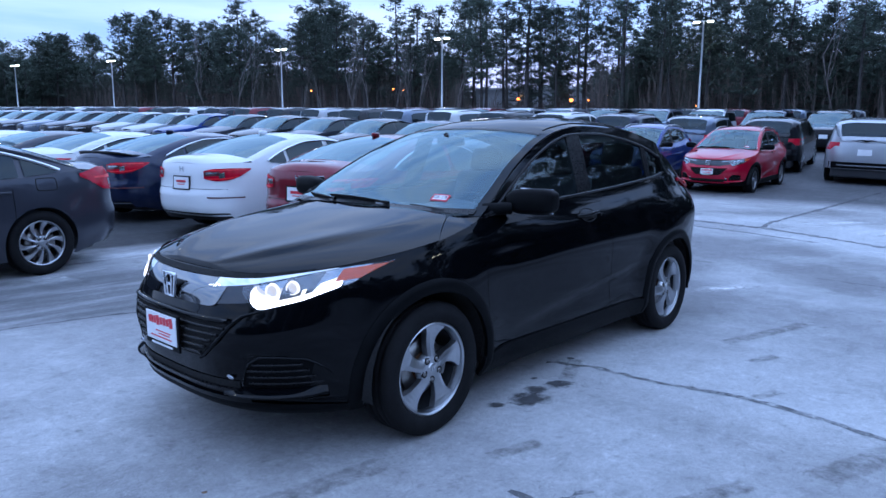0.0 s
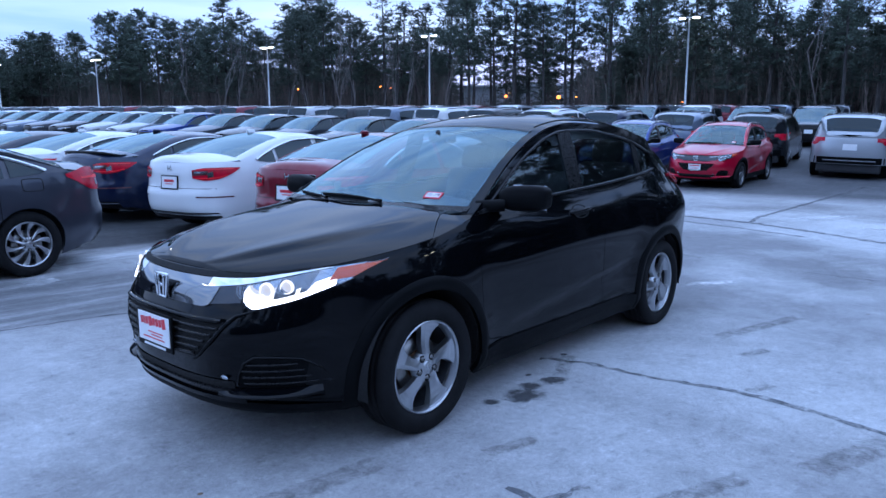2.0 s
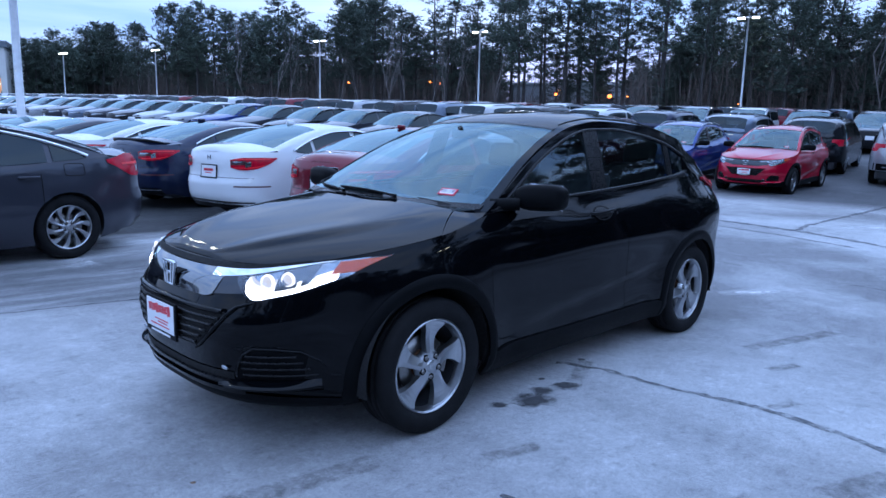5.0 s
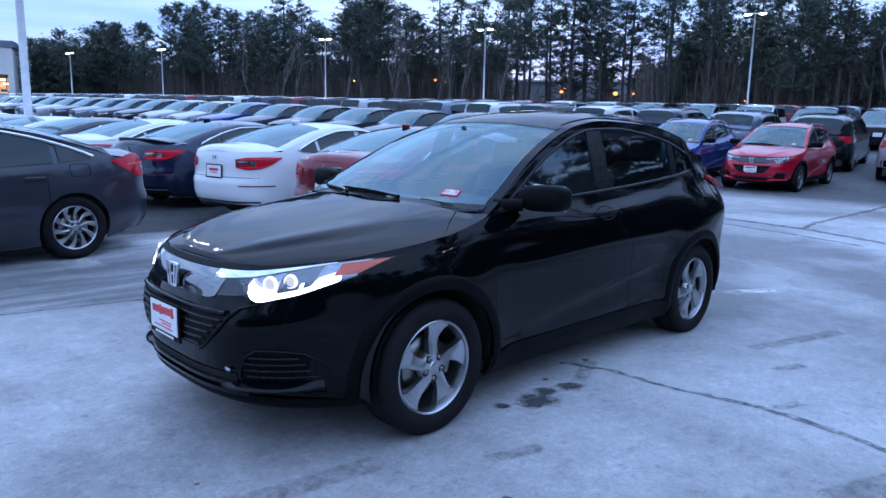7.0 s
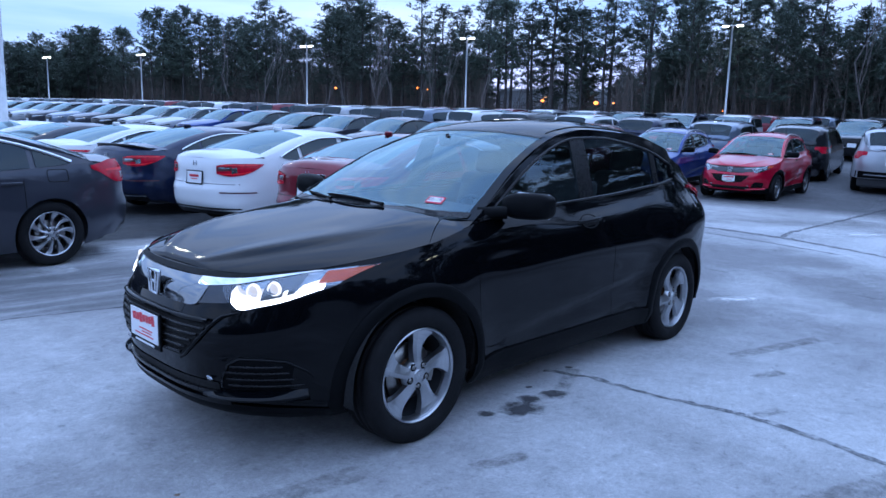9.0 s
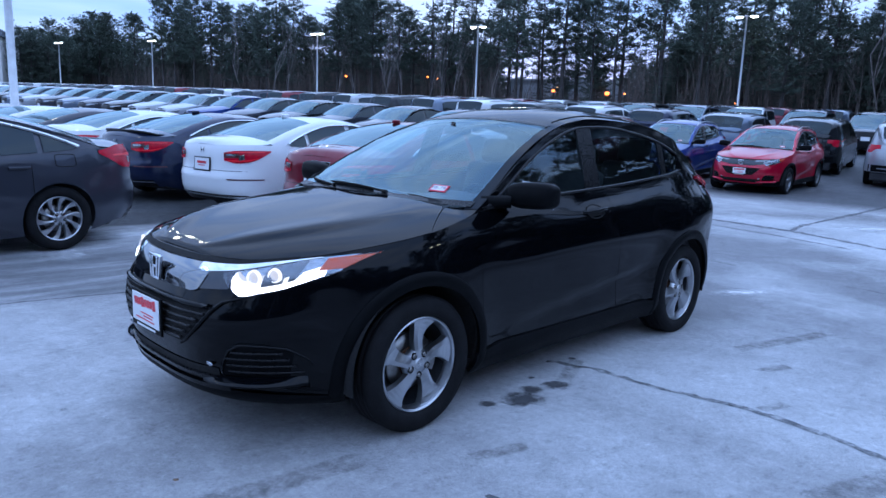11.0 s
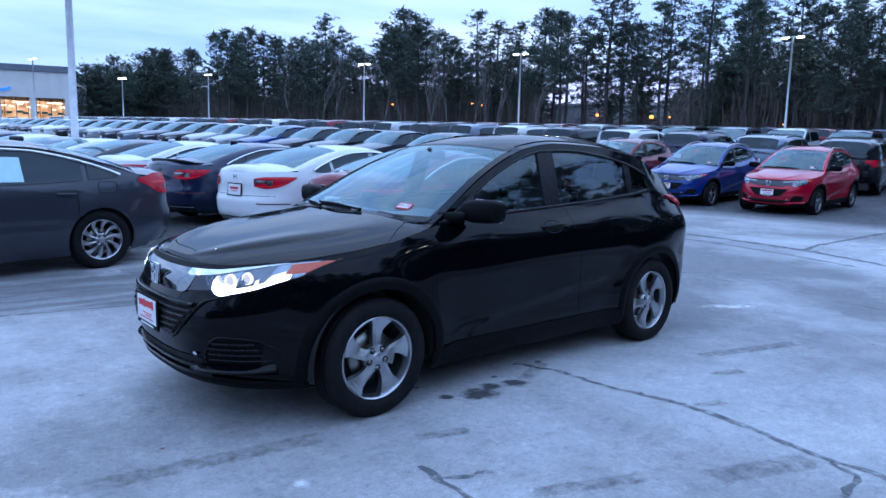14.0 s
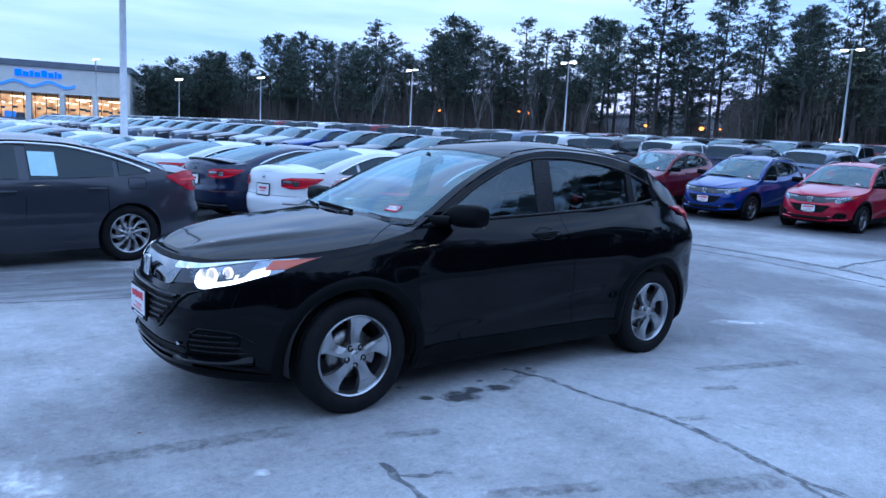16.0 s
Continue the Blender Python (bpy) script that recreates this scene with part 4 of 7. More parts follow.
# ---------------------------------------------------------------- ground
def ground_material():
    m, nt, b = shader("salted_asphalt")
    N, L = nt.nodes, nt.links
    big = noise_node(nt, 0.20, 6, 0.6)
    mid = noise_node(nt, 1.0, 8, 0.68, stretch=(1.0, 0.6, 1.0))
    small = noise_node(nt, 7.0, 6, 0.7)
    fine = noise_node(nt, 70.0, 4, 0.7)
    speck = noise_node(nt, 330.0, 2, 0.6)
    base = ramp(nt, mid.outputs["Fac"], [(0.30, (0.23, 0.228, 0.23)), (0.43, (0.335, 0.333, 0.337)), (0.56, (0.405, 0.405, 0.41)), (0.72, (0.56, 0.562, 0.565))])

    def across(vx, vy, lo, hi, soft=0.35):
        """1 beyond a line on the lot, with a frayed edge."""
        tc = N.new("ShaderNodeTexCoord")
        dot = N.new("ShaderNodeVectorMath")
        dot.operation = "DOT_PRODUCT"
        dot.inputs[1].default_value = (vx, vy, 0)
        L.new(tc.outputs["Object"], dot.inputs[0])
        add = N.new("ShaderNodeMath")
        add.operation = "MULTIPLY_ADD"
        add.inputs[1].default_value = soft * 4
        L.new(mid.outputs["Fac"], add.inputs[0])
        L.new(dot.outputs["Value"], add.inputs[2])
        mr = N.new("ShaderNodeMapRange")
        mr.inputs["From Min"].default_value, mr.inputs["From Max"].default_value = lo + soft * 2, hi + soft * 2
        mr.clamp = True
        L.new(add.outputs[0], mr.inputs["Value"])
        return mr.outputs["Result"]

    def both(a, c, op="MULTIPLY"):
        k = N.new("ShaderNodeMath")
        k.operation = op
        L.new(a, k.inputs[0])
        if isinstance(c, float):
            k.inputs[1].default_value = c
        else:
            L.new(c, k.inputs[1])
        return k.outputs[0]

    # worn salt in the aisle, bare dark asphalt under the parked rows
    near = across(-1.0, 0.0, -5.0, -3.5)
    lane = both(across(0.28, 0.96, 5.45, 6.0), near)
    wet = both(both(across(0.28, 0.96, 1.95, 2.25, 0.12), across(-0.28, -0.96, -4.6, -3.9)), both(near, 0.72))
    bays = across(0.9925, 0.1219, 11.6, 13.0)
    bare = ramp(nt, small.outputs["Fac"], [(0.3, (0.045, 0.047, 0.052)), (0.7, (0.11, 0.112, 0.119))])
    ice0 = across(0.28, 0.96, 4.1, 4.9)
    ice1 = both(across(-0.28, -0.96, -5.9, -5.3), near)
    frost = ramp(nt, noise_node(nt, 1.3, 7, 0.7, stretch=(0.5, 2.2, 1.0)).outputs["Fac"], [(0.40, (0.0,)), (0.60, (0.7,))])
    ice = both(both(ice0, ice1), frost.outputs["Color"])
    streak = ramp(nt, noise_node(nt, 1.6, 6, 0.7, stretch=(0.35, 2.6, 1.0)).outputs["Fac"], [(0.36, (0.085, 0.087, 0.092)), (0.52, (0.17, 0.17, 0.176)), (0.68, (0.36, 0.36, 0.365))])
    damp = ramp(nt, noise_node(nt, 0.42, 7, 0.66, stretch=(0.7, 1.3, 1.0)).outputs["Fac"], [(0.34, (0.80,)), (0.50, (0.99,)), (0.66, (1.08,))])
    base = mixc(nt, 1.0, base.outputs["Color"], damp.outputs["Color"], "MULTIPLY")
    # a flatter, darker grey between two frayed lines across the aisle
    dark_band = both(across(1.0, -0.12, -0.4, 2.4), both(across(-1.0, 0.12, -8.2, -7.0), 0.9))
    base = mixc(nt, dark_band, base.outputs["Color"], (0.25, 0.25, 0.258))
    salt = ramp(nt, big.outputs["Fac"], [(0.50, (0.0,)), (0.64, (0.6,))])
    c1 = mixc(nt, salt.outputs["Color"], base.outputs["Color"], (0.74, 0.75, 0.76))
    c1 = mixc(nt, wet, c1.outputs["Color"], streak.outputs["Color"])
    c1 = mixc(nt, both(bays, 0.93), c1.outputs["Color"], bare.outputs["Color"])
    # wet asphalt by the near row, darkened further for the parked cars' shade
    wet_and_shade = ramp(nt, small.outputs["Fac"], [(0.3, (0.014, 0.015, 0.017)), (0.62, (0.042, 0.043, 0.047)), (0.75, (0.12, 0.12, 0.125))])
    c2 = mixc(nt, both(lane, 0.95), c1.outputs["Color"], wet_and_shade.outputs["Color"])
    c2b = mixc(nt, ice, c2.outputs["Color"], (0.76, 0.78, 0.80))
    # small pits, scuffs and grit
    sm = ramp(nt, small.outputs["Fac"], [(0.28, (0.55,)), (0.40, (0.90,)), (0.58, (1.03,)), (0.72, (1.28,))])
    c3 = mixc(nt, 0.75, c2b.outputs["Color"], sm.outputs["Color"], "MULTIPLY")
    grit = ramp(nt, noise_node(nt, 24.0, 5, 0.75).outputs["Fac"], [(0.32, (0.66,)), (0.44, (0.96,)), (0.56, (1.02,)), (0.68, (1.25,))])
    c3 = mixc(nt, 0.9, c3.outputs["Color"], grit.outputs["Color"], "MULTIPLY")
    fn = ramp(nt, fine.outputs["Fac"], [(0.25, (0.45,)), (0.42, (0.92,)), (0.58, (1.05,)), (0.75, (1.40,))])
    c4 = mixc(nt, 0.8, c3.outputs["Color"], fn.outputs["Color"], "MULTIPLY")
    sp = ramp(nt, speck.outputs["Fac"], [(0.30, (0.4,)), (0.52, (1.0,)), (0.8, (1.5,))])
    c5 = mixc(nt, 0.8, c4.outputs["Color"], sp.outputs["Color"], "MULTIPLY")
    L.new(c5.outputs["Color"], b.inputs["Base Color"])
    rr = ramp(nt, big.outputs["Fac"], [(0.4, (0.8,)), (0.7, (0.5,))])
    L.new(rr.outputs["Color"], b.inputs["Roughness"])
    b.inputs["Specular IOR Level"].default_value = 0.22
    hgt = mixc(nt, 0.5, fine.outputs["Fac"], speck.outputs["Fac"])
    bump(nt, b, hgt.outputs["Color"], 0.6, 0.012)
    return m


def build_ground():
    def steps(c):
        out = [0.0]
        d = 1.2
        while out[-1] < 420:
            out.append(out[-1] + d)
            d *= 1.06
        return sorted({c - v for v in out} | {c + v for v in out})
    xs, ys = steps(0.0), steps(0.0)
    vs = [(x, y, ground_z(x, y)) for x in xs for y in ys]
    fs = [f[::-1] for f in grid_faces(len(xs) - 1, len(ys) - 1)]
    g = obj("ground", vs, [f[::-1] for f in fs], ground_material())
    tagged(g, "salt-whitened grey asphalt of the car lot", "ground", kind="structure")


build_ground()

LOT = 7.0                                       # heading of the parked rows
UX, UY = math.cos(radians(LOT)), math.sin(radians(LOT))


def lot_xy(a, b):
    """a runs along the parked cars, b across them."""
    return a * UX - b * UY, a * UY + b * UX


# ---------------------------------------------------------------- the black crossover
HEAD_GLOW = glow("lit_led_strip", (1.0, 0.97, 0.90), 5.0)
# emission in four falling steps stands in for light the bowls reflect
BOWL_GLOWS = [glow("emissive_lamp_bowl_%s" % w, (1.0, 0.95, 0.82), e) for w, e in (("bright", 2.4), ("mid", 1.3), ("soft", 0.8), ("dim", 0.4))]
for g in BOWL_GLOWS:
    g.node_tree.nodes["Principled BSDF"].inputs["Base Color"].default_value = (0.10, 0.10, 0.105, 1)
DARK_WING = basic("dark_grille_wing", (0.07, 0.073, 0.08), 0.18, 0.9, 0.08, 5)
BULB_GLOW = glow("lit_projector", (1.0, 0.97, 0.88), 0.42)
BULB_GLOW.node_tree.nodes["Principled BSDF"].inputs["Base Color"].default_value = (0.05, 0.052, 0.056, 1)
BULB_GLOW.node_tree.nodes["Principled BSDF"].inputs["Roughness"].default_value = 0.06
# emission for the light caught by a reflector facet
SIDE_GLOW = glow("emissive_lamp_facet", (1.0, 0.91, 0.70), 1.0)
STICKER_RED = basic("red_sticker_border", (0.62, 0.03, 0.06), 0.5)
ALLOY_MIX = basic("grey_alloy", (0.24, 0.245, 0.255), 0.35, 0.9, 0.08, 9)
LAMP_OFF = basic("unlit_lamp_inside", (0.13, 0.14, 0.155), 0.15, 0.6, 0.4, 40, 0, 1.0)
INK = basic("dark_print", (0.04, 0.045, 0.06), 0.5)


def crossover(name, label, P, lit):
    """The small crossover with all its panels; lit: headlights on."""
    sh = SPECS["hatch"]["shape"]
    car = new(name)
    tagged(car, label, "car")
    belt = sh.belt
    T = 0.003
    hood_crown = lambda x: min(sh.crown(x), 1.058)

    def hood_top(x, s):
        """The bonnet's level, carried on under the windscreen."""
        y, ze = sh.rail(x)
        zc = max(hood_crown(x), ze)
        return (x, s * y, zc - (zc - ze) * abs(s) ** 3.0)
    xf = lambda z: 0.783 * sh.front(z)
    front_gap = tab((0.2, 0.885), (0.5, 0.90), (0.9, 0.925), (1.05, 0.93))
    mid_gap = tab((0.2, -0.42), (0.7, -0.385), (1.1, -0.30))
    rear_gap = tab((0.2, -1.0), (0.7, -1.06), (1.0, -1.12), (1.2, -1.13))

    def skin(name, vf, mat=P, parent=car, label="", thick=T, smooth=True):
        o = obj(name, vf[0], vf[1], mat, parent, label, smooth)
        outward(o)
        if thick:
            thicken(o, thick)
        return o

    # nose
    skin("front_bumper", ring_sheet(sh, -57.2, 57.2, lambda x: 0.215 + 0.03 * min(1, max(0, (x - 1.85) / 0.2)), belt, 110, 34, (0,)))
    # bonnet with two soft ridges
    vs = []
    n, ns = 30, 44
    for i in range(n + 1):
        t = i / n
        for j in range(ns + 1):
            s = lerp(-1, 1, j / ns)
            a = abs(s)
            xa = 0.985 - 0.03 * a * a + (0.0 if a < 0.80 else 0.27 * ((a - 0.80) / 0.2) ** 0.8)
            x = lerp(2.052, xa, t ** 1.7)
            px, py, pz = hood_top(x, s * 0.998)
            off = a - lerp(0.50, 0.74, t)
            ridge = 0.015 * math.exp(-(off / (0.045 if off > 0 else 0.16)) ** 2) * min(1, 3 * t) * min(1, 2.5 * (1 - t))
            vs.append((px, py, pz + ridge + 0.002))
    vs += [(x + 0.002, y, z - 0.035) for x, y, z in vs[:ns + 1]]
    k0 = (n + 1) * (ns + 1)
    skin("hood", (vs, grid_faces(n, ns) + [(k0 + j, j, j + 1, k0 + j + 1) for j in range(ns)]))
    for side in (1, -1):
        # fender top beside the windscreen
        vs = []
        for i in range(13):
            x = lerp(1.245, 0.90, i / 12)
            s_in = 0.80 + 0.2 * min(1, max(0, (x - 0.985 + 0.03 * 0.8) / 0.27)) ** 1.25
            for j in range(5):
                vs.append(hood_top(x, side * lerp(s_in + 0.004, 1.0, j / 4)))
        skin("fender_top", (vs, grid_faces(12, 4) if side > 0 else [f[::-1] for f in grid_faces(12, 4)]))
        fender = skin("fender", side_sheet(sh, lambda z: front_gap(z) + 0.0028, lambda z: xf(z) - 0.001, lambda x: 0.215, belt, 44, 34, side, 0, (0,)))
        door = skin("front_door", side_sheet(sh, lambda z: mid_gap(z) + 0.0018, front_gap, lambda x: 0.325, belt, 40, 26, side))
        rdoor = skin("rear_door", side_sheet(sh, rear_gap, lambda z: mid_gap(z) - 0.0018, lambda x: 0.325, belt, 36, 28, side, 0, (1,)))
        skin("rear_quarter", side_sheet(sh, lambda z: -0.809 * sh.rear(z) + 0.002, lambda z: rear_gap(z) - 0.0028, lambda x: 0.215, belt, 36, 34, side, 0, (1,)))
        # dark rebate behind the gaps
        skin("inner_sill", side_sheet(sh, lambda z: -0.93, lambda z: 0.93, lambda x: 0.20, lambda x: belt(x) - 0.02, 20, 8, side, -0.025), GROOVE, thick=0)
        # black cladding along the sill and round the arches
        rock = side_sheet(sh, lambda z: -0.935, lambda z: 0.935, lambda x: 0.185, lambda x: 0.325 - 0.03 * max(0, (abs(x) - 0.75)) / 0.2, 40, 6, side, 0.012)
        skin("sill_cladding", rock, PLASTIC, thick=0.02)
        for k, ax in enumerate(sh.axles):
            vs = []
            na, nr = 46, 4
            for i in range(na + 1):
                a = radians(lerp(-17 if k == 0 else -20, 200 if k == 0 else 197, i / na))
                for j in range(nr + 1):
                    r = sh.arch - 0.004 + 0.066 * j / nr
                    x, z = ax + r * math.cos(a), sh.tyre + r * math.sin(a)
                    z = max(z, 0.195)
                    off = 0.016 if 0 < j < nr else (0.003 if j == nr else 0.010)
                    vs.append((x, side * (sh.side(x, z) + off), z))
            skin("wheel_arch_trim", (vs, grid_faces(na, nr) if side > 0 else [f[::-1] for f in grid_faces(na, nr)]), PLASTIC, thick=0.03)
            # liner
            vs = []
            for i in range(25):
                a = radians(lerp(-10, 190, i / 24))
                for y in (0.50, 0.86):
                    vs.append((ax + (sh.arch + 0.012) * math.cos(a), side * y, sh.tyre + (sh.arch + 0.012) * math.sin(a)))
            skin("wheel_liner", (vs, grid_faces(24, 1)), UNDER, thick=0)
        # window frames
        skin("roof_side_rail", pane_sheet(sh, lambda z: -1.93, lambda z: 0.985, lambda x: max(belt(x), sh.head(x)), lambda x: max(belt(x) + 0.002, sh.edge(x)), 56, 4, side, 0.0), thick=0.01)
        skin("rear_pillar", pane_sheet(sh, lambda z: -1.93, lambda z: -1.35, belt, lambda x: max(belt(x) + 0.004, sh.head(x)), 14, 6, side, 0.0), thick=0.01)
        for nm, xa, xb in (("door_post", -0.265, -0.105), ("rear_door_post", -1.135, -1.068)):
            skin(nm, pane_sheet(sh, lambda z: xa - 0.10 * (z - 1.1), lambda z: xb - 0.10 * (z - 1.1), lambda x: belt(x) + 0.004, lambda x: sh.head(x) - 0.002, 3, 8, side, 0.004), SATIN, thick=0.012)
        # weather strips along belt and over the windows
        for nm, fn, r in (("belt_seal", lambda x: belt(x) + 0.010, 0.010), ("window_seal", lambda x: max(belt(x) + 0.01, sh.head(x)), 0.009)):
            b = bmesh.new()
            pts = [(x, side * (sh.pane(x, fn(x)) + 0.003), fn(x)) for x in frange(0.86, -1.37, 44)]
            add_tube(b, pts, [r] * len(pts), 6)
            part(nm, b, SATIN, car, smooth=True)
        for nm, xa, xb, par in (("side_window", -0.115, 0.80, door), ("side_window", -1.075, -0.255, rdoor), ("quarter_window", -1.37, -1.13, car)):
            lo = lambda x: belt(x) + 0.008
            v, f = pane_sheet(sh, lambda z: xa - 0.10 * (z - 1.1), lambda z: xb - (0.10 * (z - 1.1) if xb < 0.5 else 0), lo, lambda x: max(lo(x) + 0.004, sh.head(x)), 22, 8, side, -0.006)
            outward(obj(nm, v, f, GLASS_SIDE if nm == "side_window" else GLASS_FAR_SIDE, par, "tinted side window reflecting bare trees" if nm == "side_window" else "")).visible_shadow = False
        # mirror sail and mirror
        v, f = pane_sheet(sh, lambda z: 0.745, lambda z: 0.90, lambda x: belt(x) + 0.006, lambda x: max(belt(x) + 0.01, sh.head(x) + 0.004), 8, 4, side, 0.006)
        skin("mirror_sail", (v, f), SATIN, thick=0.012)
        mir = new("door_mirror")
        mir.parent = car
        # housing: rounded shell, flat glass behind
        vs = []
        nu, nv = 20, 14
        for i in range(nu + 1):
            th = math.pi * i / nu
            for j in range(nv):
                ph = 2 * math.pi * j / nv
                c, s_ = math.cos(ph), math.sin(ph)
                e = 0.55
                ry = math.copysign(abs(math.cos(th)) ** 0.6, math.cos(th)) * 0.14
                rr = max(1e-3, math.sin(th)) ** 0.45
                px = math.copysign(abs(c) ** e, c) * rr * 0.062
                pz = math.copysign(abs(s_) ** e, s_) * rr * (0.068 if ry > -0.05 else 0.068 + 0.25 * (ry + 0.05) * 0.4)
                px = max(px, -0.042)
                vs.append((0.66 + px - 0.10 * (ry + 0.135), side * (0.955 + ry), 1.098 + pz + 0.03 * ry))
        fs = [(i * nv + j, (i + 1) * nv + j, (i + 1) * nv + (j + 1) % nv, i * nv + (j + 1) % nv) for i in range(nu) for j in range(nv)]
        obj("mirror_housing", vs, fs if side > 0 else [f[::-1] for f in fs], PLASTIC, mir, "textured black mirror housing")
        b = bmesh.new()
        add_tube(b, [(0.79, side * 0.745, 1.045), (0.755, side * 0.80, 1.055), (0.70, side * 0.86, 1.06)], [0.042, 0.034, 0.034], 10)
        part("mirror_arm", b, PLASTIC, mir, smooth=True)
        b = bmesh.new()
        add_box(b, (0.605, side * 0.955, 1.098), (0.004, 0.21, 0.13), bevel=0.001)
        part("mirror_glass", b, CHROME, mir)
        # handles with their cup
        for xh, par in ((-0.115, door),):
            zz = 0.962
            vs, fs = lathe([(0.0, -0.028), (0.03, -0.026), (0.062, -0.008), (0.075, 0.002)], 24)
            o = obj("handle_cup", [(v[0] * 1.25 + xh, side * (sh.side(xh + v[0] * 1.25, zz + v[2] * 0.55) + 0.0035 - (0.0 if abs(v[1]) < 0.003 else 0.004)), zz + v[2] * 0.55) for v in vs], fs, GROOVE, par)
            b = bmesh.new()
            pts = [(xh + dx, side * (sh.side(xh + dx, zz + 0.012) + dy), zz + 0.010 + 0.010 * (0.12 - dx) / 0.12 - 0.010) for dx, dy in ((0.115, 0.004), (0.085, 0.026), (0.0, 0.034), (-0.085, 0.028), (-0.115, 0.004))]
            add_tube(b, pts, [0.010, 0.013, 0.015, 0.013, 0.010], 8)
            part("door_handle", b, P, par, smooth=True)
        if side > 0:
            vs, fs = lathe([(0, 0.002), (0.006, 0.002), (0.008, 0.0)], 10)
            obj("key_cylinder", [(v[0] - 0.262, sh.side(-0.262, 0.955) + 0.003 + v[1], 0.955 + v[2]) for v in vs], fs, SATIN, door)
    # tail
    skin("rear_bumper", ring_sheet(sh, 112.6, 247.4, lambda x: 0.215, lambda x: 0.66, 70, 16, (1,)))
    skin("tailgate", ring_sheet(sh, 112.6, 247.4, lambda x: 0.664, belt, 70, 16))
    skin("bumper_cladding", ring_sheet(sh, 128, 232, lambda x: 0.20, lambda x: 0.46, 60, 5, (), 0.02), PLASTIC)
    for side in (1, -1):
        lamp = new("tail_light")
        lamp.parent = car
        v, f = corner_sheet(sh, side * 112.5, side * 152, tab((0, 1.120), (0.3, 1.06), (1, 0.985)), tab((0, 1.138), (0.5, 1.140), (1, 1.105)), 18, 6, lambda q, t: 0.006 + 0.02 * math.sin(math.pi * q))
        o = outward(obj("lens", v, f, TAIL_RED, lamp, "red tail lamp lens"))
        thicken(o, 0.02)
        v, f = corner_sheet(sh, side * 118, side * 140, tab((0, 1.09), (1, 1.05)), tab((0, 1.115), (1, 1.09)), 10, 3, 0.030)
        outward(obj("light_bar", v, f, TAIL_BRIGHT, lamp))
    # roof, screens
    wsb = lambda s: 1.035 - 0.165 * abs(s) ** 2.3
    wst = lambda s: 0.13 - 0.10 * abs(s) ** 2.2
    rwt = lambda s: -1.77 - 0.02 * abs(s) ** 2
    skin("roof", bowed_sheet(sh, rwt, lambda s: wst(s) - 0.006, 44, 30, -1, 1, 2.6))
    for side in (1, -1):
        b = bmesh.new()
        pts = [sh.top(x, side * 0.90, 2.6) for x in frange(-0.02, -1.7, 24)]
        add_tube(b, [(p[0], p[1], p[2] + 0.0005) for p in pts], [0.005] * len(pts), 5)
        part("roof_ditch", b, GROOVE, car, smooth=True)
        vs = []
        for i in range(21):
            t = i / 20
            for j in range(4):
                s = side * lerp(0.915, 1.0, j / 3)
                x = lerp(wsb(s) + 0.02, wst(s) - 0.006, t)
                vs.append(sh.top(x, s, 2.2))
        skin("screen_pillar", (vs, grid_faces(20, 3) if side > 0 else [f[::-1] for f in grid_faces(20, 3)]))
    if not lit:
        for side in (1, -1):
            b = bmesh.new()
            pts = [sh.top(x, side * 0.93, 2.6) for x in frange(0.0, -1.55, 14)]
            add_tube(b, [(p[0], p[1], p[2] + 0.04 * math.sin(math.pi * min(1, i / 14)) ** 0.35) for i, p in enumerate(pts)], [0.014] * 15, 6)
            part("roof_rail", b, ALLOY, car, "silver roof rail", smooth=True)
    v, f = bowed_sheet(sh, wst, wsb, 20, 24, -0.93, 0.93, 2.2, 0.003)
    ws = obj("windscreen", v, f, GLASS_WS, car, "clear windscreen reflecting the evening sky")
    outward(ws).visible_shadow = False
    v, f = bowed_sheet(sh, lambda s: wsb(s) + 0.012, lambda s: wsb(s) - 0.03, 2, 24, -0.95, 0.95, 2.2, 0.0055)
    obj("screen_border", v, f, SATIN, car)
    v, f = bowed_sheet(sh, lambda s: wst(s) + 0.03, lambda s: wst(s) - 0.004, 2, 24, -0.93, 0.93, 2.2, 0.0055)
    obj("screen_border", v, f, SATIN, car)
    v, f = bowed_sheet(sh, lambda s: 1.06 - 0.165 * abs(s) ** 2.3, lambda s: 0.97 - 0.05 * s * s, 3, 24, -0.8, 0.8, 3.0, -0.004)
    obj("cowl_panel", v, f, PLASTIC, car)
    v, f = bowed_sheet(sh, lambda s: -1.965, lambda s: -1.80 - 0.02 * s * s, 6, 16, -0.85, 0.85, 2.6)
    outward(obj("rear_window", v, f, GLASS_FAR_SIDE, car))
    b = bmesh.new()
    vs = []
    for i in range(17):
        s = lerp(-0.92, 0.92, i / 16)
        p0 = sh.top(-1.70, s)
        for dx, dz in ((0, 0.006), (-0.08, 0.0), (-0.12, -0.014), (-0.11, -0.028), (-0.06, -0.03)):
            vs.append(b.verts.new((p0[0] + dx + 0.06 * abs(s) ** 3, p0[1], p0[2] + dz - 0.04 * (dx / -0.19))))
    for i in range(16):
        for k in range(4):
            b.faces.new((vs[i * 5 + k], vs[i * 5 + k + 1], vs[i * 5 + 5 + k + 1], vs[i * 5 + 5 + k]))
    part("roof_spoiler", b, P, car, smooth=True)

    # grille: chrome wing with its badge, gloss black mask, slats
    ztop = tab((0, 0.812), (0.3, 0.817), (0.48, 0.826), (0.60, 0.845), (0.69, 0.862), (0.8, 0.882))
    zb_ = tab((0, 0.692), (0.12, 0.690), (0.28, 0.690), (0.33, 0.70), (0.36, 0.76), (0.37, 0.79))
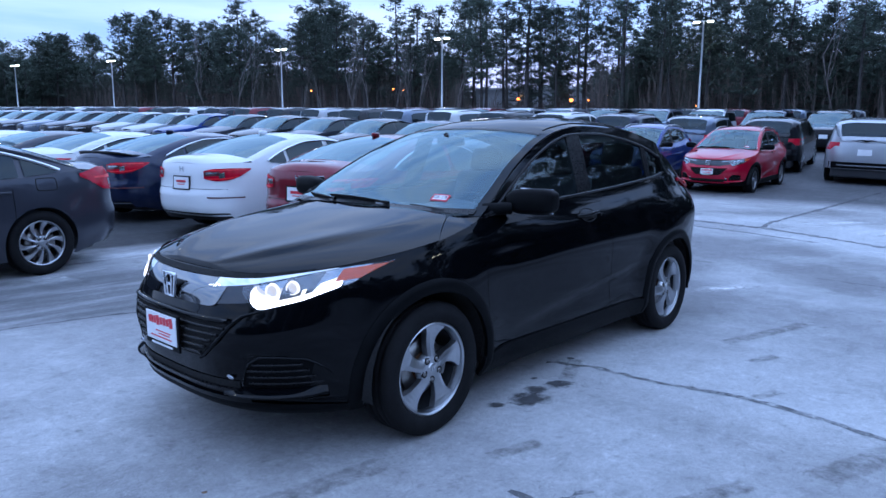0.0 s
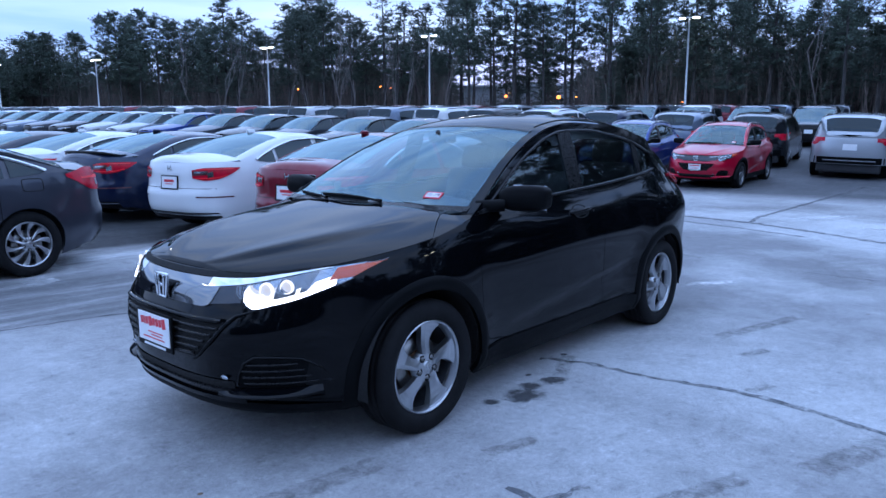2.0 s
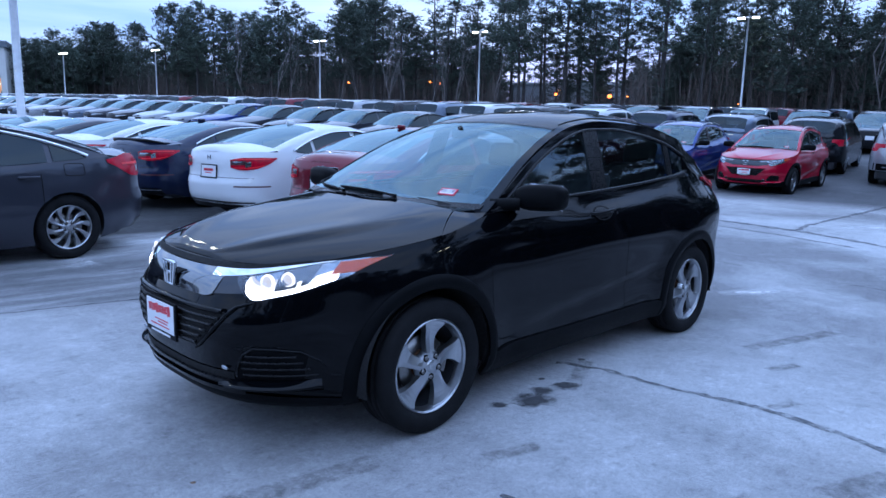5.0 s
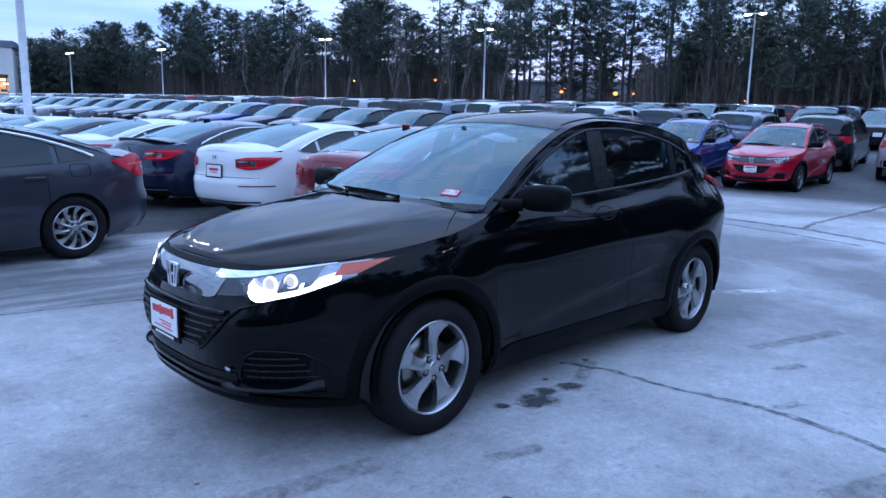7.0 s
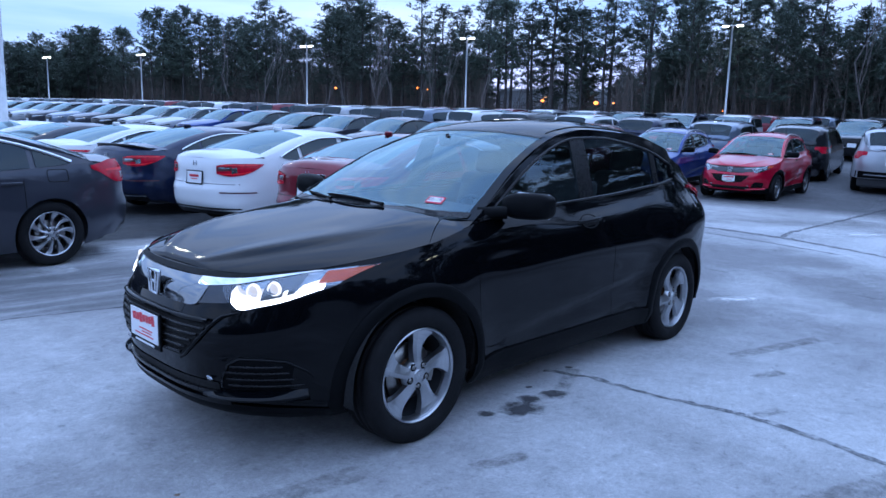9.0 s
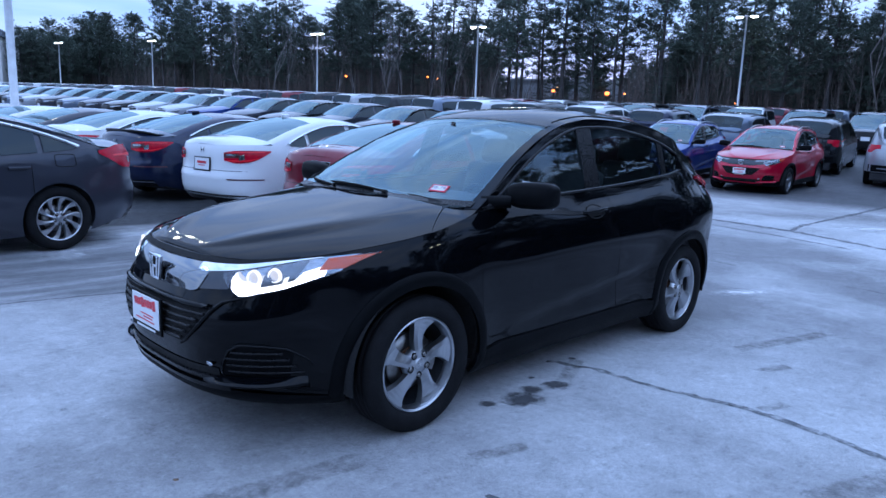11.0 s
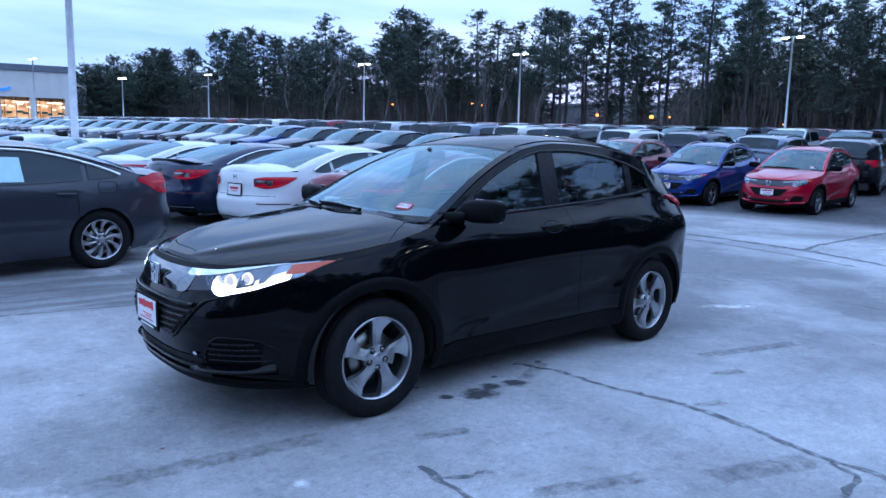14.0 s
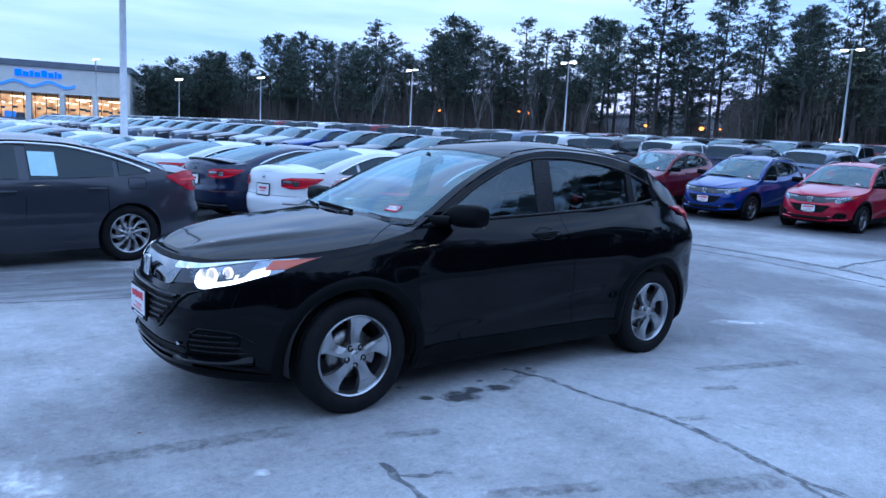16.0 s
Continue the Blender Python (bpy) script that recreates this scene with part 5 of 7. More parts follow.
    v, f = end_sheet(sh.nose, -0.37, 0.37, lambda y: zb_(abs(y)), lambda y: ztop(abs(y)) - 0.008, 60, 10, 0.0)
    v = [(x + 0.010 + 0.014 * math.sin(math.pi * min(1, max(0, (z - zb_(abs(y))) / 0.12))) * (1 - (abs(y) / 0.4) ** 2), y, z) for x, y, z in v]
    skin("grille_wing", (v, f), DARK_CHROME if lit else DARK_WING, label="smoked chrome wing of the grille", thick=0.02)
    for side in (1, -1):
        lo = lambda y: ztop(abs(y)) - 0.008 - 0.032 * (1 - min(1, max(0, (abs(y) - 0.30) / 0.41)) ** 1.4)
        v, f = end_sheet(sh.nose, side * 0.30, side * 0.715, lo, lambda y: ztop(abs(y)) - 0.006, 30, 4, 0.014)
        skin("brow_strip", (v, f if side > 0 else [q[::-1] for q in f]), CHROME if lit else DARK_CHROME, label="bright strip over the headlight", thick=0.012)
        v, f = end_sheet(sh.nose, side * 0.30, side * 0.485, lambda y: 0.70 + 0.10 * (abs(y) - 0.3), lambda y: ztop(abs(y)) - 0.035, 10, 4, 0.006)
        obj("grille_side_pane", v, f if side > 0 else [q[::-1] for q in f], DARK_WING, car)
    v, f = end_sheet(sh.nose, -0.66, 0.66, lambda y: ztop(abs(y)) - 0.006, lambda y: ztop(abs(y)) + 0.016 - 0.012 * (abs(y) / 0.66) ** 3, 48, 2, 0.007)
    skin("hood_gap", (v, f), GROOVE, thick=0)
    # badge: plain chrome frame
    x0 = sh.nose(0, 0.75) + 0.045
    badge = new("badge")
    badge.parent = car
    badge["label"] = "chrome badge frame on the grille"
    for y, z, w, h, lean in ((0, 0.803, 0.108, 0.012, 0), (0, 0.698, 0.078, 0.012, 0), (0.046, 0.75, 0.013, 0.112, -8), (-0.046, 0.75, 0.013, 0.112, 8), (0.020, 0.75, 0.012, 0.095, -5), (-0.020, 0.75, 0.012, 0.095, 5), (0, 0.752, 0.036, 0.014, 0)):
        b = bmesh.new()
        add_box(b, (0, 0, 0), (0.014, w, h), Matrix.Translation((x0, y, z)) @ Matrix.Rotation(radians(lean), 4, "X"), bevel=0.004)
        part("badge_bar", b, CHROME, badge, smooth=True)
    b = bmesh.new()
    add_box(b, (x0 - 0.012, 0, 0.75), (0.008, 0.09, 0.10), bevel=0.003)
    part("badge_back", b, SATIN, car)
    # bumper: gloss band, lower grille with slats, plate
    side_edge = lambda z: 0.44 - 0.16 * max(0, (0.62 - z)) / 0.15
    vs = []
    for i in range(31):
        for j in range(9):
            z = lerp(0.468, 0.632, j / 8)
            y = lerp(-1, 1, i / 30) * side_edge(z)
            vs.append((sh.nose(y, z) + 0.003, y, z))
    skin("lower_grille", (vs, grid_faces(30, 8)), GROOVE, thick=0)
    for k in range(5):
        z = 0.488 + 0.030 * k
        b = bmesh.new()
        e = side_edge(z) - 0.01
        pts = [(sh.nose(y, z) + 0.010, y, z) for y in frange(-e, e, 24)]
        add_tube(b, pts, [0.0075] * len(pts), 6)
        part("grille_slat", b, SATIN, car, smooth=True)
    for side in (1, -1):
        b = bmesh.new()
        pts = [(sh.nose(side * y, z) + 0.006, side * y, z) for y, z in ((0.27, 0.455), (0.30, 0.475), (0.38, 0.55), (0.44, 0.625), (0.48, 0.665), (0.545, 0.688))]
        add_tube(b, pts, [0.004, 0.008, 0.010, 0.010, 0.008, 0.003], 6)
        part("grille_edge", b, P, car, smooth=True)
    b = bmesh.new()
    pts = [(sh.nose(y, 0.642) + 0.012, y, 0.642) for y in frange(-0.43, 0.43, 24)]
    add_tube(b, pts, [0.013] * len(pts), 8)
    part("grille_lip", b, P, car, smooth=True)
    plate = new("front_plate")
    plate.parent = car
    xp = sh.nose(0, 0.55) + 0.022
    b = bmesh.new()
    add_box(b, (xp, 0, 0.545), (0.012, 0.325, 0.172), bevel=0.004)
    part("plate_holder", b, PLASTIC, plate)
    b = bmesh.new()
    add_box(b, (xp + 0.007, 0, 0.553), (0.005, 0.292, 0.135), bevel=0.002)
    part("plate_card", b, PLATE_WHITE, plate, "white dealer card in a black plate frame")
    b = bmesh.new()
    yy = 0.115
    for w, h in ((0.030, 0.046), (0.024, 0.034), (0.024, 0.036), (0.026, 0.034), (0.028, 0.046), (0.024, 0.034), (0.012, 0.038), (0.022, 0.034)):
        y, z = -(yy - w / 2), 0.588 - 0.03 * (0.115 - yy)
        yy -= w + 0.006
        m = Matrix.Translation((xp + 0.0105, -y, z)) @ Matrix.Rotation(radians(10), 4, "X")
        add_box(b, (0, 0, 0), (0.002, w, h), m, bevel=0.0007)
    part("plate_print", b, PLATE_RED, plate, "red lettering shapes")
    b = bmesh.new()
    for y, z, w in ((0.02, 0.535, 0.14), (0.03, 0.522, 0.10), (0.0, 0.507, 0.2)):
        add_box(b, (xp + 0.0105, y, z), (0.002, w, 0.005))
    part("plate_small_print", b, PLATE_RED, plate)
    b = bmesh.new()
    add_box(b, (xp + 0.0075, 0, 0.471), (0.003, 0.20, 0.009))
    part("holder_print", b, PLATE_WHITE, plate)
    # lower lip and ledges
    for nm, z0, z1, off, ymax, mat in (("air_dam", 0.275, 0.375, 0.004, 0.46, GROOVE), ("dam_bar", 0.318, 0.336, 0.016, 0.46, SATIN), ("lip_bar", 0.272, 0.296, 0.022, 0.50, P)):
        v, f = end_sheet(sh.nose, -ymax, ymax, lambda y: z0, lambda y: z1, 40, 3, off)
        skin(nm, (v, f), mat, thick=0.025 if mat is not GROOVE else 0)
    v, f = corner_sheet(sh, -56, 56, lambda t: 0.228 - 0.035 * abs(2 * t - 1) ** 1.5, lambda t: 0.282 - 0.045 * abs(2 * t - 1) ** 3, 60, 6, lambda q, t: 0.030 * math.sin(math.pi * min(1, 0.15 + q * 0.8)) ** 0.5 * (1 - abs(2 * t - 1) ** 8))
    skin("splitter", (v, f), PLASTIC, thick=0.012)
    if not lit:
        v, f = corner_sheet(sh, -54, 54, lambda t: 0.225, lambda t: 0.325 + 0.02 * abs(2 * t - 1) ** 4, 48, 5, 0.012)
        skin("chin_trim", (v, f), PLASTIC, thick=0.01)
    for side in (1, -1):
        b = bmesh.new()
        p = (sh.nose(0.42, 0.39) + 0.004, side * 0.42, 0.39)
        r = bmesh.ops.create_uvsphere(b, u_segments=14, v_segments=8, radius=0.018)
        bmesh.ops.scale(b, vec=(0.35, 1.7, 0.6), verts=r["verts"])
        bmesh.ops.translate(b, vec=p, verts=r["verts"])
        part("fog_lamp", b, LAMP_GREY, car, smooth=True)
        # corner vent with its slats and ledge
        vent = new("corner_vent")
        vent.parent = car
        zlo = lambda y: 0.350
        zhi = lambda y: 0.485 - 0.10 * max(0, 0.545 - abs(y)) / 0.07 - 0.05 * max(0, abs(y) - 0.68) / 0.05
        v, f = end_sheet(sh.nose, side * 0.475, side * 0.735, zlo, zhi, 20, 8, 0.003)
        obj("vent_mask", v, f if side > 0 else [q[::-1] for q in f], PLASTIC, vent)
        for k in range(4):
            z = 0.37 + 0.029 * k
            b = bmesh.new()
            pts = [(sh.nose(y, z) + 0.008, side * y, z) for y in frange(0.505 if k < 3 else 0.53, 0.715 - 0.012 * k, 14)]
            add_tube(b, pts, [0.0055] * len(pts), 6)
            part("vent_slat", b, SATIN, vent, smooth=True)
        v, f = corner_sheet(sh, side * 17, side * 49, tab((0, 0.29), (1, 0.30)), tab((0, 0.335), (0.5, 0.352), (1, 0.352)), 24, 8, lambda q, t: 0.001 + 0.066 * (1 - max(0, (q - 0.45) / 0.55) ** 1.1) * min(1, 0.25 + q * 2.2) * math.sin(math.pi * min(0.96, max(0.04, t))) ** 0.45)
        skin("corner_ledge", (v, f), P, thick=0.004)
        b = bmesh.new()
        pts = [(sh.nose(y, z) + 0.005, side * y, z) for y, z in ((0.475, 0.356), (0.485, 0.40), (0.52, 0.462), (0.56, 0.492), (0.63, 0.490), (0.69, 0.478), (0.725, 0.43), (0.74, 0.37), (0.735, 0.352))]
        add_tube(b, pts, [0.006] * len(pts), 6)
        part("vent_edge", b, P, vent, smooth=True)
        # headlight
        lamp = new("headlight")
        lamp.parent = car
        zl = tab((0.455, 0.775), (0.48, 0.752), (0.52, 0.705), (0.545, 0.694), (0.60, 0.708), (0.66, 0.727), (0.72, 0.762), (0.76, 0.795), (0.79, 0.846), (0.806, 0.876))
        zh_ = lambda y: ztop(y) - 0.008 - 0.030 * (1 - min(1, max(0, (y - 0.30) / 0.41)) ** 1.4)
        zu = lambda y: max(zl(y) + 0.003, zh_(y))

        def lens(y0, y1, lo, hi, off, nm, mat, ny=20, nz=5):
            v, f = end_sheet(sh.nose, side * y0, side * y1, lambda y: lo(abs(y)), lambda y: hi(abs(y)), ny, nz, off)
            return obj(nm, v, f if side > 0 else [q[::-1] for q in f], mat, lamp)
        lens(0.455, 0.806, zl, zu, 0.002, "reflector", LAMP_GREY if lit else LAMP_OFF, 60, 10)
        lens(0.50, 0.745, lambda y: zl(y) + 0.004, lambda y: min(zu(y) - 0.003, zl(y) + 0.019 + 0.010 * max(0, (0.66 - y) / 0.16)), 0.013, "light_strip", HEAD_GLOW if lit else LAMP_GREY, 60, 3)
        lens(0.506, 0.555, lambda y: zl(y) + 0.006, lambda y: zl(y) + 0.036, 0.0135, "light_corner", HEAD_GLOW if lit else LAMP_GREY, 12, 4)
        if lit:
            # the strip's light put into emission: inner bowl fades upwards from it, outer glows to its top
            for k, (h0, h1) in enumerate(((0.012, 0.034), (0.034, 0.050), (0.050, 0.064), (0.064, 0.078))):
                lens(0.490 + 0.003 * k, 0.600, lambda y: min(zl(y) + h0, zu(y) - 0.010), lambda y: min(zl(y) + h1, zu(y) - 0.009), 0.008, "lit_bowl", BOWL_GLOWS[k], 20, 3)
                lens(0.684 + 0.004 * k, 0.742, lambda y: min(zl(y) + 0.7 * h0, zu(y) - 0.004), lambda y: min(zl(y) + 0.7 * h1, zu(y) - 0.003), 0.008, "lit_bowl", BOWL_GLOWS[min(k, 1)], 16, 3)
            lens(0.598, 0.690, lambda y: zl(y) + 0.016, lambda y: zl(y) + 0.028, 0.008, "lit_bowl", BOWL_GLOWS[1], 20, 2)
            lens(0.600, 0.690, lambda y: zl(y) + 0.028, lambda y: zu(y) - 0.006, 0.0075, "lamp_bezel", LAMP_OFF, 20, 6)
            lens(0.662, 0.672, lambda y: zl(y) + 0.02, lambda y: zl(y) + 0.05, 0.0125, "lit_facet", SIDE_GLOW, 4, 6)
        lens(0.728, 0.803, lambda y: max(zl(y) + 0.002, zu(y) - 0.055), lambda y: zu(y) - 0.006, 0.014, "amber_reflector", AMBER, 24, 4)
        for yy, zz, rr in ((0.572, 0.774, 0.031), (0.632, 0.786, 0.029)):
            vs, fs = lathe([(rr * 0.80, 0.002), (rr * 0.86, 0.010), (rr * 0.98, 0.010), (rr * 1.10, -0.006)], 24)
            nx = sh.nose(yy, zz)
            m = Matrix.Translation((nx + 0.012, side * yy, zz)) @ Matrix.Rotation(radians(-90 + side * 25), 4, "Z")
            # when lit, the ring's catch of light is emission too
            o = obj("projector", [m @ Vector(v) for v in vs], fs, BOWL_GLOWS[2] if lit else CHROME, lamp)
            vs, fs = lathe([(0.0, 0.011), (rr * 0.4, 0.010), (rr * 0.74, 0.004), (rr * 0.82, 0.001)], 20)
            obj("bulb_lens", [m @ Vector(v) for v in vs], fs, BULB_GLOW if lit else LAMP_GREY, lamp)
        o = outward(lens(0.457, 0.806, zl, zu, 0.024, "cover", LENS, 60, 8))
        o.visible_shadow = False
    # wipers
    for base, tip in (((1.025, 0.24), (0.985, -0.34)), ((1.03, -0.22), (1.00, -0.66))):
        wiper = new("wiper")
        wiper.parent = car
        b = bmesh.new()
        pts = []
        for t in frange(0, 1, 10):
            y = lerp(base[1], tip[1], t)
            yr, _ = sh.rail(1.0)
            q = sh.top(lerp(base[0], tip[0], t) - 0.165 * abs(y / 0.72) ** 2.3 + 0.0, y / 0.74, 2.2)
            pts.append((q[0], y, q[2] + 0.016 + 0.008 * math.sin(math.pi * t)))
        add_tube(b, pts, [0.011] + [0.007] * 9 + [0.004], 6)
        part("arm", b, PLASTIC, wiper, smooth=True)
        b = bmesh.new()
        add_tube(b, [(p[0] - 0.008, p[1], p[2] - 0.011) for p in pts[2:]], [0.006] * 9, 5)
        part("blade", b, RUBBER, wiper, smooth=True)
    # sticker inside the screen
    st = new("window_sticker")
    st.parent = car
    c = Vector(sh.top(0.867, 0.503 / sh.rail(0.867)[0], 2.2))
    rt = (Vector(sh.top(0.878, 0.68, 2.2)) - Vector(sh.top(0.878, 0.60, 2.2))).normalized()
    back = (Vector(sh.top(0.86, 0.64, 2.2)) - Vector(sh.top(0.90, 0.64, 2.2))).normalized()
    nrm = rt.cross(back).normalized()
    back = nrm.cross(rt)
    base_m = Matrix((rt, back, nrm)).transposed().to_4x4() @ pose(0, 0, 0, 0, 0, 14)
    base_m.translation = c + nrm * 0.0055
    for nm, w, h, dz, mat in (("sticker_border", 0.104, 0.060, 0.0, STICKER_RED), ("sticker_field", 0.086, 0.040, 0.002, PLATE_WHITE)):
        b = bmesh.new()
        add_box(b, (0, 0, dz), (w, h, 0.002), base_m)
        part(nm, b, mat, st)
    cu = bpy.data.curves.new("sticker_text", "FONT")
    cu.body, cu.size, cu.align_x, cu.align_y = "05-19", 0.036, "CENTER", "CENTER"
    cu.extrude = 0.0003
    cu.materials.append(INK)
    tx = new("sticker_text", cu)
    tx.parent = st
    tx.matrix_local = base_m @ Matrix.Translation((0, 0, 0.0042))
    # cabin
    b = bmesh.new()
    vs = []
    for i in range(21):
        y = lerp(-0.70, 0.70, i / 20)
        for x, z in ((0.95, 1.0), (0.62, 1.03), (0.46, 1.0), (0.42, 0.90), (0.50, 0.70), (0.6, 0.45)):
            vs.append(b.verts.new((x - 0.10 * (y / 0.7) ** 2, y, z + (0.045 * math.exp(-((y - 0.36) / 0.17) ** 2) if 0.4 < x < 0.65 and z > 0.95 else 0))))
    for i in range(20):
        for k in range(5):
            b.faces.new((vs[i * 6 + k], vs[i * 6 + 6 + k], vs[i * 6 + 7 + k], vs[i * 6 + 1 + k]))
    part("dashboard", b, TRIM_IN, car, smooth=True)
    b = bmesh.new()
    m = Matrix.Translation((0.33, 0.36, 0.93)) @ Matrix.Rotation(radians(-65), 4, "Y")
    ring = [m @ Vector((0.18 * math.cos(a), 0.18 * math.sin(a), 0)) for a in frange(0, 2 * math.pi, 32)]
    add_tube(b, ring, [0.014] * len(ring), 8, False)
    for a in (0, 2.2, 4.1):
        add_tube(b, [m @ Vector((0, 0, 0)), m @ Vector((0.175 * math.cos(a), 0.175 * math.sin(a), 0))], [0.03, 0.014], 6)
    part("steering_wheel", b, SATIN, car, smooth=True)
    for y in (0.36, -0.36):
        seat(car, -0.15, y, 0.58)
    for y in (0.34, -0.34):
        seat(car, -0.95, y, 0.62, "rear_seat")
    b = bmesh.new()
    add_box(b, (-0.45, 0, 0.32), (2.9, 1.5, 0.06))
    add_box(b, (0.0, 0, 0.55), (1.1, 0.22, 0.3), bevel=0.03)
    add_box(b, (-1.65, 0, 0.55), (0.7, 1.2, 0.5), bevel=0.03)
    part("cabin_floor", b, CLOTH, car)
    b = bmesh.new()
    add_box(b, (0.22, 0, 1.415), (0.03, 0.23, 0.065), bevel=0.015)
    add_tube(b, [(0.23, 0, 1.43), (0.27, 0, 1.455)], [0.012, 0.016], 6)
    part("cabin_mirror", b, SATIN, car, smooth=True)
    for side in (1, -1):
        v, f = side_sheet(sh, lambda z: -1.6, lambda z: 0.9, lambda x: 0.35, lambda x: belt(x) - 0.005, 16, 6, side, -0.10)
        obj("door_lining", v, f, TRIM_IN, car)
    v, f = bowed_sheet(sh, rwt, lambda s: wst(s) - 0.01, 14, 14, -0.96, 0.96, 2.6, -0.03)
    obj("headliner", v, f, basic("grey_headliner", (0.50, 0.51, 0.52), 0.9, 0, 0.1, 20), car)
    b = bmesh.new()
    add_box(b, (0, 0, 0.27), (3.6, 1.1, 0.10), bevel=0.03)
    add_box(b, (0, 0, 0.30), (1.75, 1.60, 0.12), bevel=0.02)
    add_box(b, (1.75, 0, 0.42), (0.35, 1.0, 0.3), bevel=0.02)
    part("underbody", b, UNDER, car)
    # wheels
    proto = spoke_wheel(car, wheel_pose(sh.axles[0], 0.772, sh.tyre, 1), 0.328, 0.231, 0.215, ALLOY if lit else ALLOY_MIX, ALLOY_DARK, 5, not lit, True, 0.12, 0.064, 0.20)
    for ax, side in ((0, -1), (1, 1), (1, -1)):
        c = copy_thing(proto, wheel_pose(sh.axles[ax], 0.772, sh.tyre, side) @ pose(0, 0, 0, 0, 28 if ax else 0, 0))
        c.parent = car
    return car


hero = crossover("black_crossover", "glossy black compact crossover with lit headlights standing on the salted lot", BLACK_PAINT, True)
hero.matrix_world = on_ground(0, 0, 180)


# ---------------------------------------------------------------- the parked rows
def lot_pose(a, b, back, length=0.0):
    """A place in a row: a counts across the rows to the car's near end, b along them."""
    x, y = lot_xy(a + length, b)
    return on_ground(x, y, LOT + (180 if back else 0) + random.uniform(-1.0, 1.0))


random.seed(5)
# near row, tails towards the aisle
for colour, b, label in (
        ("maroon", 3.80, "dark red sedan parked tail-out beside a white one"),
        ("white", 6.15, "white sedan with red C-shaped tail lamps parked tail-out"),
        ("navy", 8.65, "navy blue sedan with a black boot spoiler parked tail-out"),
        ("white", 11.15, "white sedan parked tail-out beyond the navy one")):
    c = lot_car("sedan", colour, label, True, wheel_style=1)
    c["group"] = "near parked row"
    c.matrix_world = lot_pose(1.75, b, False, 2.5) @ pose(0, 0, 0, 0, 0, 3)

civic = lot_car("sedan", "grey", "dark grey sedan with bright window trim and a window paper", True, wheel_style=2, civic=True)
civic.matrix_world = on_ground(-2.83, 5.45, 192, 0.0) @ Matrix.Diagonal((1.055, 0.98, 1.035, 1))
sed = SPECS["sedan"]["shape"]
v, f = pane_sheet(sed, lambda z: -0.65, lambda z: -0.39, lambda x: 0.995, lambda x: 1.25, 3, 3, 1, 0.010)
ring = [(-1.50 + 0.105 * math.copysign(abs(math.cos(a)) ** 0.35, math.cos(a)), 0.925 + 0.062 * math.copysign(abs(math.sin(a)) ** 0.35, math.sin(a))) for a in frange(0, 2 * math.pi, 28)]
b = bmesh.new()
add_tube(b, [(x, sed.side(x, z) + 0.001, z) for x, z in ring], [0.004] * len(ring), 5, False)
part("fuel_flap_gap", b, GROOVE, civic, smooth=True)
obj("window_paper", v, f, PAPER, civic, "white price paper in the side window")

for colour, b, label in (
        ("red", 1.69, "bright red compact crossover parked nose-out with a dealer plate"),
        ("blue", 4.21, "bright blue compact crossover parked nose-out beside the red one"),
        ("maroon", 6.8, "dark red compact crossover parked nose-out beyond the blue one")):
    c = crossover("parked_car", label, PAINTS[colour], False)
    c["group"] = "nose-out row"
    c.matrix_world = lot_pose(13.25, b, True, 2.2) @ pose(0, 0, 0, 0, 0, -4)

PROTO = {}
WORDS = {"white": "white", "silver": "silver", "grey": "dark grey", "navy": "navy blue", "blue": "bright blue", "dark": "near-black", "steel": "steel blue", "maroon": "dark red", "red": "red"}


def far_car(kind, colour, m, group):
    key = (kind, colour)
    if key not in PROTO:
        PROTO[key] = lot_car(kind, colour, "%s %s parked in a row on the lot" % (WORDS[colour], {"sedan": "sedan", "suv": "utility vehicle", "hatch": "crossover"}[kind]), far=True, rails=1 if kind == "suv" else False)
        c = PROTO[key]
        c.matrix_world = m
    else:
        c = copy_thing(PROTO[key], m)
    c["group"] = group
    return c


def pick(names):
    return names[random.randrange(len(names))]


SEDANS = ["white", "silver", "grey", "dark", "steel", "white", "silver", "grey", "navy", "dark"]
SUVS = ["white", "silver", "dark", "steel", "grey", "dark", "navy", "maroon", "grey"]
# the rest of the near row
first = ["grey", "white", "steel", "white", "navy", "grey", "white", "silver"]
for i in range(18):
    b = 13.65 + 2.5 * i
    far_car("sedan", first[i] if i < len(first) else pick(SEDANS), lot_pose(1.75, b, False, 2.5) @ pose(0, 0, 0, 0, 0, 3), "near parked row")
# nose-out row, seen over the near one
seq = ["dark", "grey", "dark", "grey", "dark", "grey", "blue", "silver", "silver", "dark", "grey", "steel", "grey", "silver"]
for i in range(26):
    b = 9.4 + 2.55 * i
    far_car("sedan", seq[i] if i < len(seq) else pick(SEDANS), lot_pose(13.3, b, True, 2.3), "nose-out row")
# utility vehicles behind, tails towards the camera
seq = ["steel", "silver", "dark", "steel", "navy", "white", "dark", "white", "steel", "dark", "silver", "dark", "maroon", "grey", "white", "dark", "maroon", "dark", "grey", "white", "dark"]
for i in range(29):
    b = -3.4 + 2.55 * i
    if i == 1:
        c = lot_car("suv", "silver", "large silver utility vehicle with black rear glass parked tail-out", True, rails=1, wheel_style=1)
        c["group"] = "utility row"
        c.matrix_world = lot_pose(17.8, -1.05, False, 2.45) @ Matrix.Diagonal((1.06, 1.06, 1.05, 1))
        continue
    far_car("suv", seq[i] if i < len(seq) else pick(SUVS), lot_pose(19.6 + (0.4 if i < 2 else 0), b, False, 2.3), "utility row")
